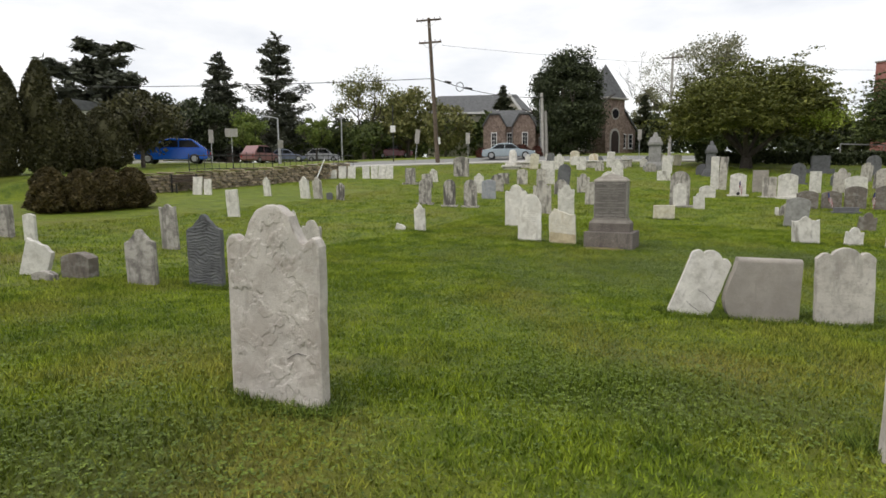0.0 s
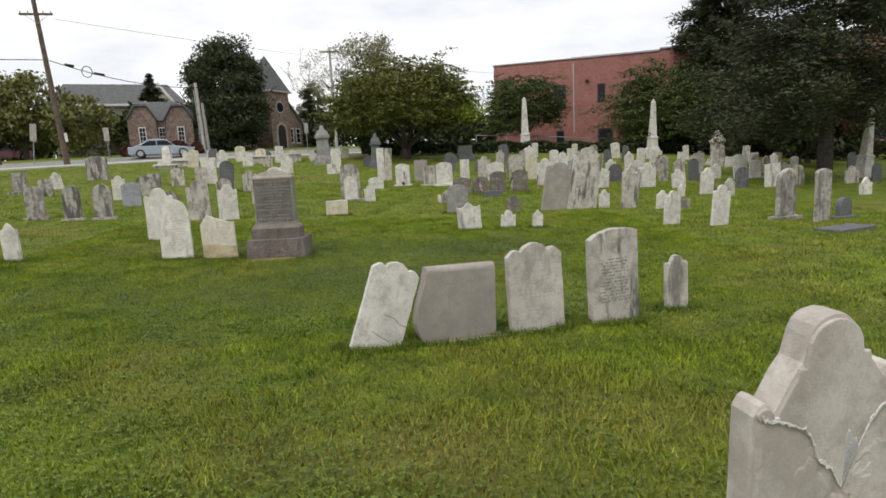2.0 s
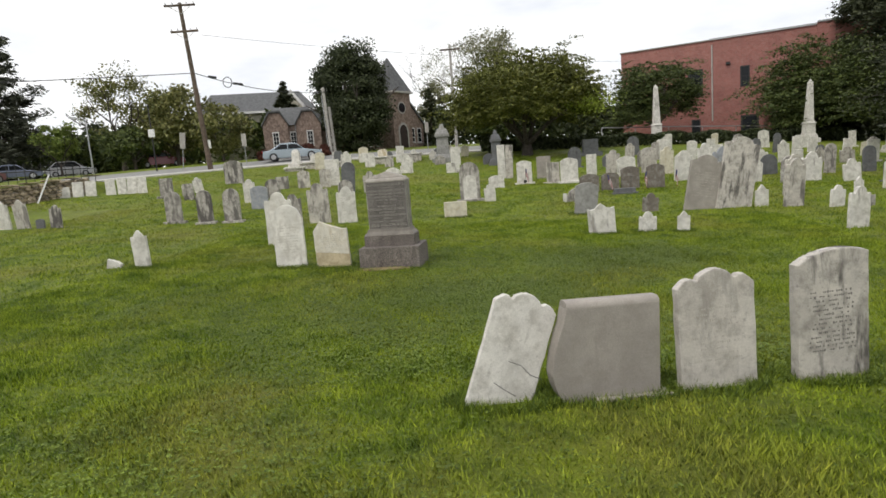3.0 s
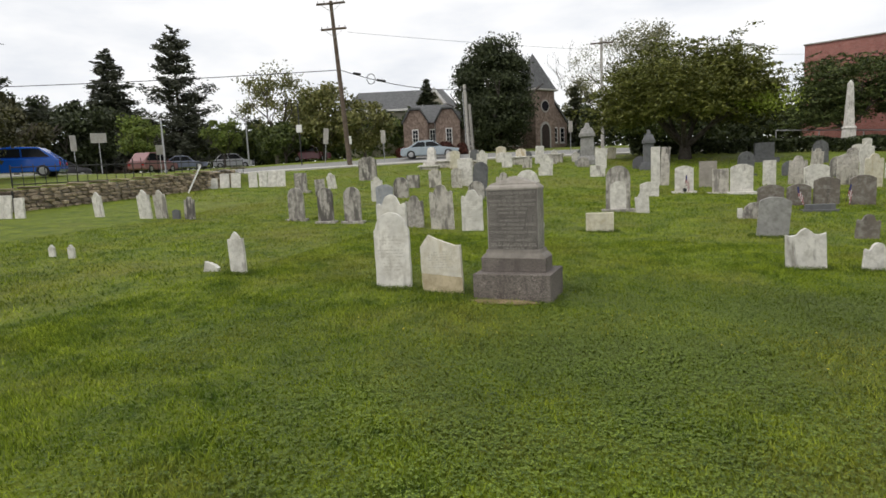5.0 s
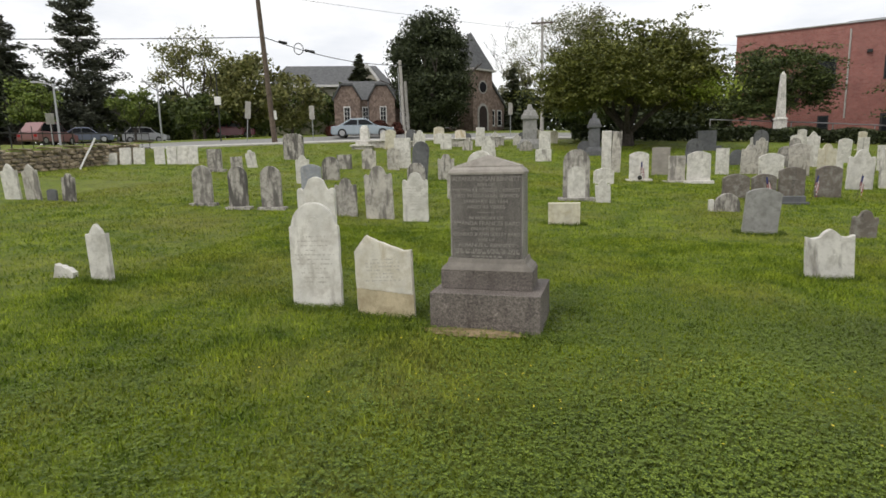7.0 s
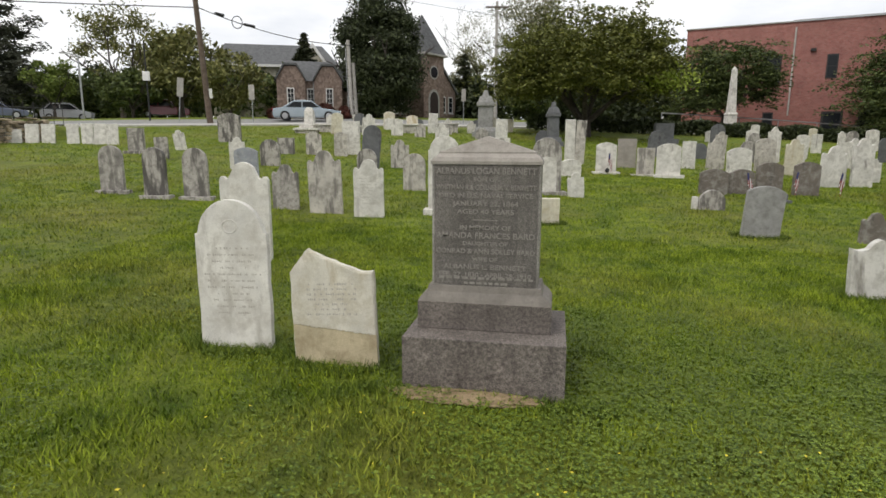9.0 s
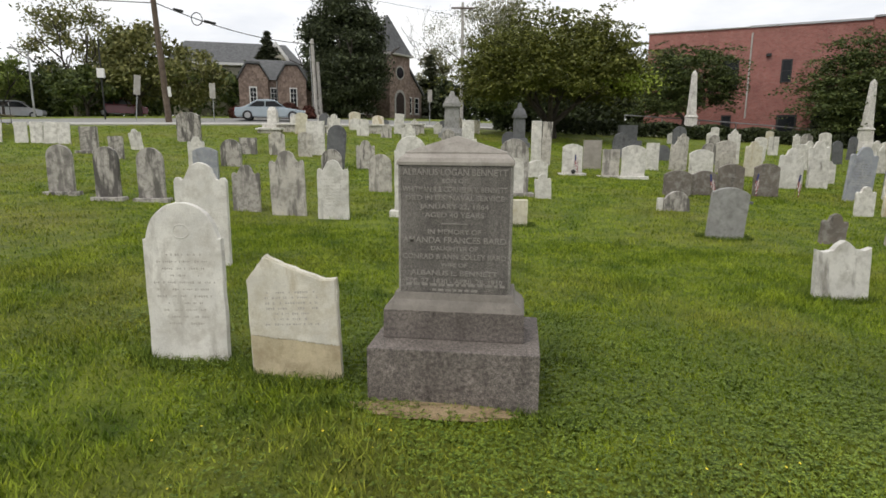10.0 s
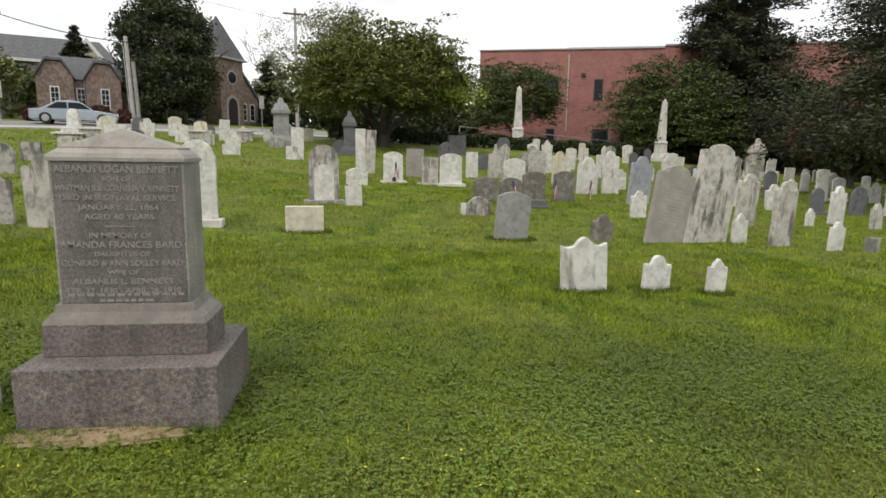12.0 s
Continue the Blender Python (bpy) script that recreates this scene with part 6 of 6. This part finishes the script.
def street_lamp(x, y, h, rz, label):
    z = gh(x, y)
    e = thing("street_lamp", x, y, z, rz, label, "street lamp")
    part("pole", tube((0, 0, -0.3), (0, 0, h), 0.09, 0.06), METAL, e)
    part("arm", tube((0, 0, h), (-0.9, 0, h + 0.2), 0.04), METAL, e)
    part("lamp_head", box(-1.3, -0.8, -0.1, 0.1, h + 0.12, h + 0.24, 0.03), METAL, e)


street_lamp(-37.5, 39.4, 5.0, 30, "grey street lamp with a short curved arm")
street_lamp(-34.0, 26.0, 4.2, 30, "grey street lamp behind the wall")


def signal_pole():
    x, y = -26.5, 32.9
    e = thing("signal_pole", x, y, gh(x, y), 20, "thin dark pole with a white box", "sign")
    part("pole", tube((0, 0, -0.3), (0, 0, 5.2), 0.05), IRON, e)
    part("box", box(-0.22, 0.22, -0.15, 0.05, 2.7, 3.3, 0.02), WHITE, e)


signal_pole()


# ---- vehicles ----
def car(name, x, y, rz, length, width, height, paint, label, kind_="sedan"):
    """A parked car: shaped body, glass, wheels with rims, lamps."""
    z = gh(x, y) + 0.06
    e = thing(name, x, y, z, rz, label, "car")
    l, h = length / 2, height
    if kind_ == "sedan":
        low = [(-l, 0.35), (-l + 0.1, 0.22), (l - 0.1, 0.22), (l, 0.4), (l - 0.05, 0.68), (l - 1.1, 0.84), (-l + 0.75, 0.9), (-l + 0.03, 0.82)]
        cab = [(l - 1.25, 0.82), (l - 2.0, h - 0.06), (l - 2.5, h), (-l + 1.5, h - 0.03), (-l + 0.6, 0.88)]
    else:
        low = [(-l, 0.4), (-l + 0.08, 0.26), (l - 0.1, 0.26), (l, 0.45), (l - 0.04, 0.85), (l - 0.95, 1.02), (-l + 0.3, 1.06), (-l + 0.02, 0.95)]
        cab = [(l - 1.0, 1.0), (l - 1.85, h - 0.08), (l - 2.35, h), (-l + 1.0, h - 0.05), (-l + 0.15, 1.04)]
    w = width / 2
    bm = prism(low, -w, w, 0.06)
    part("body", bm, paint, e)
    bm = prism(cab, -w + 0.12, w - 0.12, 0.05)
    cabin = part("cabin", bm, paint, e)
    cx = sum(p[0] for p in cab) / len(cab)
    cz = sum(p[1] for p in cab) / len(cab)
    for s in (-1, 1):
        y0 = s * (w - 0.13)
        top, bot = h - 0.14, cab[0][1] + 0.10
        f0, f1, r1, r0 = cab[0][0] - 0.22, cab[1][0] - 0.02, cab[3][0] - 0.02, cab[4][0] + 0.32
        xm = (f1 + r1) / 2 - 0.05
        for o in ([(f0, bot), (f1, top), (xm + 0.04, top), (xm + 0.04, bot)], [(xm - 0.04, bot), (xm - 0.04, top), (r1, top), (r0, bot)]):
            part("side_window", prism(o, min(y0, y0 + s * 0.03), max(y0, y0 + s * 0.03)), GLASS_DARK, cabin)
    a, b = cab[0], cab[1]
    bm = bmesh.new()
    vs = [bm.verts.new(p) for p in ((a[0] + 0.03, -w + 0.2, a[1] + 0.06), (a[0] + 0.03, w - 0.2, a[1] + 0.06), (b[0] + 0.05, w - 0.26, b[1] - 0.04), (b[0] + 0.05, -w + 0.26, b[1] - 0.04))]
    bm.faces.new(vs)
    part("windscreen", bm, GLASS_DARK, cabin)
    for wx in (-l + 0.85, l - 0.85):
        for s in (-1, 1):
            y0 = s * (w - 0.1)
            t = part("wheel", tube((wx, y0 - 0.11, 0.32), (wx, y0 + 0.11, 0.32), 0.33, 0.33, 18), RUBBER, e)
            part("rim", tube((wx, y0 + s * 0.105, 0.32), (wx, y0 + s * 0.125, 0.32), 0.21, 0.19, 14), METAL, t)
    for s in (-1, 1):
        part("headlight", box(l - 0.12, l + 0.012, s * w * 0.75 - 0.16, s * w * 0.75 + 0.16, 0.58, 0.70, 0.02), HEAD, e)
        part("tail_light", box(-l - 0.012, -l + 0.1, s * w * 0.78 - 0.12, s * w * 0.78 + 0.12, 0.62, 0.82, 0.02), TAIL, e)
    return e


BLUE = gloss("blue_paint", (0.01, 0.10, 0.52), 0.25, 0.2, 0.6)
SILVER = gloss("silver_paint", (0.36, 0.42, 0.47), 0.25, 0.5, 0.6)
MAROON = gloss("maroon_paint", (0.22, 0.035, 0.055), 0.25, 0.2, 0.6)
DUSTY = gloss("dusty_red_paint", (0.26, 0.13, 0.13), 0.4, 0.1, 0.3)
WHITECAR = gloss("white_car_paint", (0.62, 0.63, 0.65), 0.25, 0.0, 0.6)
DARKCAR = gloss("dark_car_paint", (0.035, 0.03, 0.045), 0.25, 0.2, 0.6)
GREYCAR = gloss("grey_car_paint", (0.14, 0.16, 0.22), 0.25, 0.3, 0.6)
car("blue_suv", -33.0, 14.6, 222, 4.7, 1.85, 1.72, BLUE, "bright blue four-door car on the road behind the wall", "suv")
car("silver_sedan", -16.6, 36.6, 21, 4.7, 1.8, 1.42, SILVER, "silver-blue sedan on the road before the annex")
car("maroon_suv", -36.4, 48.2, 35, 4.6, 1.85, 1.72, MAROON, "dark red car parked by the trees", "suv")
car("white_suv", -50.0, 51.2, 30, 4.7, 1.9, 1.78, WHITECAR, "white car parked in the lot", "suv")
car("white_sedan", -54.5, 48.5, 30, 4.6, 1.8, 1.45, WHITECAR, "white sedan parked in the lot")
car("grey_sedan", -44.6, 38.2, 35, 4.6, 1.8, 1.45, GREYCAR, "grey-blue sedan parked in the lot")
car("red_van", -45.0, 34.6, 100, 4.7, 1.9, 1.9, DUSTY, "dusty red van parked in the lot", "suv")
car("dark_suv", -55.5, 33.0, 60, 4.6, 1.85, 1.7, DARKCAR, "dark car parked in the lot", "suv")


# ---- bench, rails, fence ----
def bench(x, y, rz):
    e = thing("bench", x, y, gh(x, y), rz, "dark slatted garden bench by the wall", "bench")
    for k in range(4):
        part("seat_slat", box(-0.75, 0.75, -0.22 + k * 0.12, -0.13 + k * 0.12, 0.42, 0.45, 0.004), POLE_WOOD, e)
    for k in range(3):
        part("back_slat", box(-0.75, 0.75, 0.26, 0.29, 0.52 + k * 0.13, 0.61 + k * 0.13, 0.004), POLE_WOOD, e)
    for sx in (-0.65, 0.65):
        part("leg", box(sx - 0.03, sx + 0.03, -0.22, -0.16, -0.05, 0.42), IRON, e)
        part("leg", box(sx - 0.03, sx + 0.03, 0.22, 0.28, -0.05, 0.92), IRON, e)


bench(-22.0, 6.9, 80)


def pipe_rail(x0, y0, x1, y1, h, label):
    e = thing("pipe_railing", x0, y0, gh(x0, y0), 0, label, "railing")
    n = int(math.hypot(x1 - x0, y1 - y0) / 3)
    last = None
    for k in range(n + 1):
        x, y = x0 + (x1 - x0) * k / n, y0 + (y1 - y0) * k / n
        p = Vector((x - x0, y - y0, gh(x, y) - gh(x0, y0)))
        part("post", tube(p + Vector((0, 0, -0.2)), p + Vector((0, 0, h)), 0.045), METAL, e)
        if last:
            part("rail", tube(last + Vector((0, 0, h)), p + Vector((0, 0, h)), 0.05), METAL, e)
        last = p


pipe_rail(9.5, 49.0, 38.0, 53.5, 1.25, "pale pipe railing before the brick building")


def iron_fence(x0, y0, x1, y1, h, label):
    e = thing("iron_fence", x0, y0, gh(x0, y0), 0, label, "fence")
    d = math.hypot(x1 - x0, y1 - y0)
    n = int(d / 0.45)
    for k in range(n + 1):
        x, y = x0 + (x1 - x0) * k / n, y0 + (y1 - y0) * k / n
        p = Vector((x - x0, y - y0, gh(x, y) - gh(x0, y0)))
        part("picket", tube(p + Vector((0, 0, -0.1)), p + Vector((0, 0, h)), 0.02 if k % 6 else 0.035, None, 4), IRON, e)
    for zz in (0.15, h - 0.1):
        a = Vector((0, 0, zz))
        b = Vector((x1 - x0, y1 - y0, gh(x1, y1) - gh(x0, y0) + zz))
        part("rail", tube(a, b, 0.025, None, 4), IRON, e)


iron_fence(-24.4, 9.0, -22.2, 21.0, 1.0, "thin black iron fence on the wall's far side")
tagged(mesh_object("white_pipe", tube((-20.6, 15.0, gh(-20.6, 15.0) - 0.05), (-20.9, 16.3, gh(-20.5, 16.0) + 1.3), 0.04), WHITE), "white pipe propped aslant by the wall", "pipe")


# ---- the retaining wall, stone by stone ----
def retaining_wall():
    y0, y1 = 3.0, 18.6
    base = tagged(new("retaining_wall"), "low retaining wall of rough tan fieldstone", "wall", kind="structure")
    bm = bmesh.new()
    ys = np.arange(y0, y1 + 0.01, 0.6)
    for ya, yb in zip(ys, ys[1:]):
        ym = (ya + yb) / 2
        x = wall_x(ym)
        g = gh(x + 0.6, ym)
        add_box(bm, x - 0.22, x + 0.10, ya, yb, g - 0.4, g + 0.88)
    part("wall_core", bm, MORTAR, base)
    r = random.Random(3)
    meshes = []
    for k in range(10):
        b = bmesh.new()
        bmesh.ops.create_cube(b, size=1)
        bmesh.ops.bevel(b, geom=list(b.edges), offset=0.2, segments=1, affect="EDGES")
        for v in b.verts:
            v.co *= 1 + r.uniform(-0.16, 0.14)
        me = bpy.data.meshes.new("stone")
        b.to_mesh(me)
        b.free()
        me.materials.append(WALLSTONE)
        meshes.append(me)
    zc = 0.0
    row = 0
    while zc < 0.84:
        rh = r.uniform(0.10, 0.19)
        y = y0 + r.uniform(-0.2, 0)
        while y < y1:
            l = r.uniform(0.18, 0.55)
            ym = y + l / 2
            x = wall_x(ym)
            ob = new("stone", r.choice(meshes))
            ob.parent = base
            ob.matrix_basis = pose(x + 0.12, ym, gh(x + 0.6, ym) + zc + rh / 2 - 0.02, r.uniform(-7, 7), 0, 9.6 + r.uniform(-6, 6)) @ Matrix.Diagonal((0.24 + r.uniform(-0.05, 0.08), l * r.uniform(0.82, 1.0), rh * r.uniform(0.72, 1.05), 1))
            y += l
        zc += rh
        row += 1
    y = y0
    while y < y1:
        l = r.uniform(0.8, 1.3)
        ym = y + l / 2
        x = wall_x(ym)
        ob = new("coping_stone", meshes[0])
        ob.data = meshes[1]
        ob.parent = base
        ob.matrix_basis = pose(x - 0.02, ym, gh(x + 0.6, ym) + zc + 0.05, 0, 0, 9.6) @ Matrix.Diagonal((0.56, l * r.uniform(0.9, 0.99), r.uniform(0.06, 0.11), 1))
        y += l


retaining_wall()


# ---- grass: blades over the lawn, thick near the walk and thinner away ----
def lawn_patch(name, x0, x1, y0, y1, n, blade, width, seed, mat, label):
    rs = np.random.RandomState(seed)
    x, y = rs.uniform(x0, x1, n), rs.uniform(y0, y1, n)
    clump = np.sin(x * 2.3 + np.sin(y * 1.7) * 1.4) * np.sin(y * 2.9 + np.sin(x * 1.3) * 1.7)
    keep = rs.uniform(size=n) < 0.72 + 0.28 * clump
    x, y, clump = x[keep], y[keep], clump[keep]
    n = len(x)
    z = gz(x, y)
    a = rs.uniform(0, math.tau, n)
    fine = np.sin(x * 9.1 + 2 * np.sin(y * 5.3)) * np.sin(y * 10.7 + 2 * np.sin(x * 6.1))
    hgt = blade * rs.uniform(0.4, 1.1, n) * (1 + 0.5 * np.clip(clump, 0, 1) + 0.4 * fine)
    lean = rs.uniform(0.15, 0.95, n) * hgt
    b = rs.uniform(0, math.tau, n)
    wx, wy = np.cos(a) * width, np.sin(a) * width
    base = np.stack([x, y, z - 0.004], 1)
    side = np.stack([wx, wy, np.zeros(n)], 1)
    tip = base + np.stack([np.cos(b) * lean, np.sin(b) * lean, hgt], 1)
    v = np.stack([base - side, base + side, tip], 1).reshape(-1, 3)
    ob = fast_mesh(name, v, 3, mat)
    return tagged(ob, label, "grass", kind="stuff")


lawn_patch("grass", -5.0, 8.0, -12.6, -2.4, 520000, 0.046, 0.0055, 1, BLADES, "short mown green grass blades")
lawn_patch("grass", -5.0, 9.0, -2.4, 6.0, 320000, 0.048, 0.006, 2, BLADES, "short mown green grass blades")
lawn_patch("grass", -14.0, -5.0, -12.0, 12.0, 90000, 0.055, 0.010, 3, BLADES, "short mown green grass blades")
lawn_patch("grass", -5.0, 16.0, 6.0, 18.0, 110000, 0.055, 0.010, 4, BLADES, "short mown green grass blades")
lawn_patch("grass", 8.0, 16.0, -8.0, 6.0, 60000, 0.055, 0.010, 5, BLADES, "short mown green grass blades")
lawn_patch("grass", -22.0, 26.0, 12.0, 34.0, 120000, 0.06, 0.018, 6, BLADES, "short mown green grass blades")


def clover(n, x0, x1, y0, y1, seed):
    rs = np.random.RandomState(seed)
    x, y = rs.uniform(x0, x1, n), rs.uniform(y0, y1, n)
    f = np.sin(x * 1.1 + 0.7 * np.sin(y * 0.9)) + np.sin(y * 1.5 + x * 0.4)
    for cx, cy, rx, ry in DARK_GREEN:
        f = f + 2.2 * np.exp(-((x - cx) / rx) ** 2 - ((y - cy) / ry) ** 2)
    k = f + 0.7 * np.sin(x * 4.1 + y * 2.7) + rs.uniform(-2.2, 2.2, n) > 0.3
    x, y = x[k], y[k]
    x, y = np.repeat(x, 3), np.repeat(y, 3)
    n = len(x)
    a = np.tile(np.array([0, 2.09, 4.19]), n // 3) + np.repeat(rs.uniform(0, 6.28, n // 3), 3)
    s = np.repeat(rs.uniform(0.006, 0.014, n // 3), 3)
    h = np.repeat(rs.uniform(0.018, 0.05, n // 3), 3)
    z = gz(x, y) + h
    c = np.stack([x, y, z], 1)
    d = np.stack([np.cos(a), np.sin(a), rs.uniform(-0.1, 0.35, n)], 1) * s[:, None]
    e = np.stack([-np.sin(a), np.cos(a), np.zeros(n)], 1) * s[:, None] * 0.6
    q = np.stack([c, c + d * 0.8 - e, c + d * 1.3, c + d * 0.8 + e], 1).reshape(-1, 3)
    return tagged(fast_mesh("clover", q, 4, CLOVER), "patches of low clover and weeds in the lawn", "weeds", kind="stuff")


clover(130000, -3.0, 8.0, -12.6, 3.0, 12)
clover(110000, -2.5, 5.5, -5.5, 2.2, 13)


def tufts(seed):
    """Longer uncut grass about the feet of the nearest stones."""
    rs = np.random.RandomState(seed)
    spots = ((0.86, -10.42, 0.40), (4.3, -9.28, 0.34), (2.8, -5.8, 0.36), (3.52, -5.62, 0.45), (4.26, -5.44, 0.36), (5.14, -5.26, 0.36), (5.96, -4.88, 0.22), (-1.47, 0.42, 0.36), (-0.58, 0.30, 0.40), (0.2, 0.2, 0.5), (0.9, 0.2, 0.5), (4.46, 3.52, 0.36), (5.46, 3.58, 0.28), (6.18, 3.44, 0.22), (-4.68, 0.68, 0.26), (0.72, 7.3, 0.4), (4.44, 7.18, 0.4), (-3.1, -7.7, 0.35))
    out = []
    for x, y, r in spots:
        n = 1500
        a = rs.uniform(0, math.tau, n)
        px, py = x + np.cos(a) * r * rs.uniform(0.7, 1.25, n), y + np.sin(a) * r * 0.42 * rs.uniform(0.5, 1.6, n)
        if abs(y - 0.2) < 0.02:
            px, py = x + np.cos(a) * r * rs.uniform(0.75, 1.1, n), 0.41 + np.sign(np.sin(a)) * rs.uniform(0.40, 0.56, n)
            k = ~((py < 0.05) & (px > 0.05) & (px < 0.9))
            px, py = px[k], py[k]
            n = len(px)
        b, c = rs.uniform(0, math.tau, n), rs.uniform(0, math.tau, n)
        h = rs.uniform(0.03, 0.10, n)
        base = np.stack([px, py, gz(px, py) - 0.005], 1)
        side = np.stack([np.cos(b), np.sin(b), 0 * b], 1) * 0.004
        tip = base + np.stack([np.cos(c) * h * 0.6, np.sin(c) * h * 0.6, h], 1)
        out.append(np.stack([base - side, base + side, tip], 1).reshape(-1, 3))
    return tagged(fast_mesh("long_grass", np.concatenate(out), 3, CLOVER), "longer uncut grass round the feet of stones", "grass", kind="stuff")


tufts(15)
rs = np.random.RandomState(8)
n = 130
px, py = rs.uniform(-1.0, 4.5, n), rs.uniform(-1.9, -0.2, n)
c = np.stack([px, py, gz(px, py) + 0.055], 1)
tagged(fast_mesh("yellow_flowers", leaf_cards(c, 0.011, rs, 0.7), 4, FLOWER), "tiny yellow flowers scattered in the lawn", "flowers", kind="stuff")
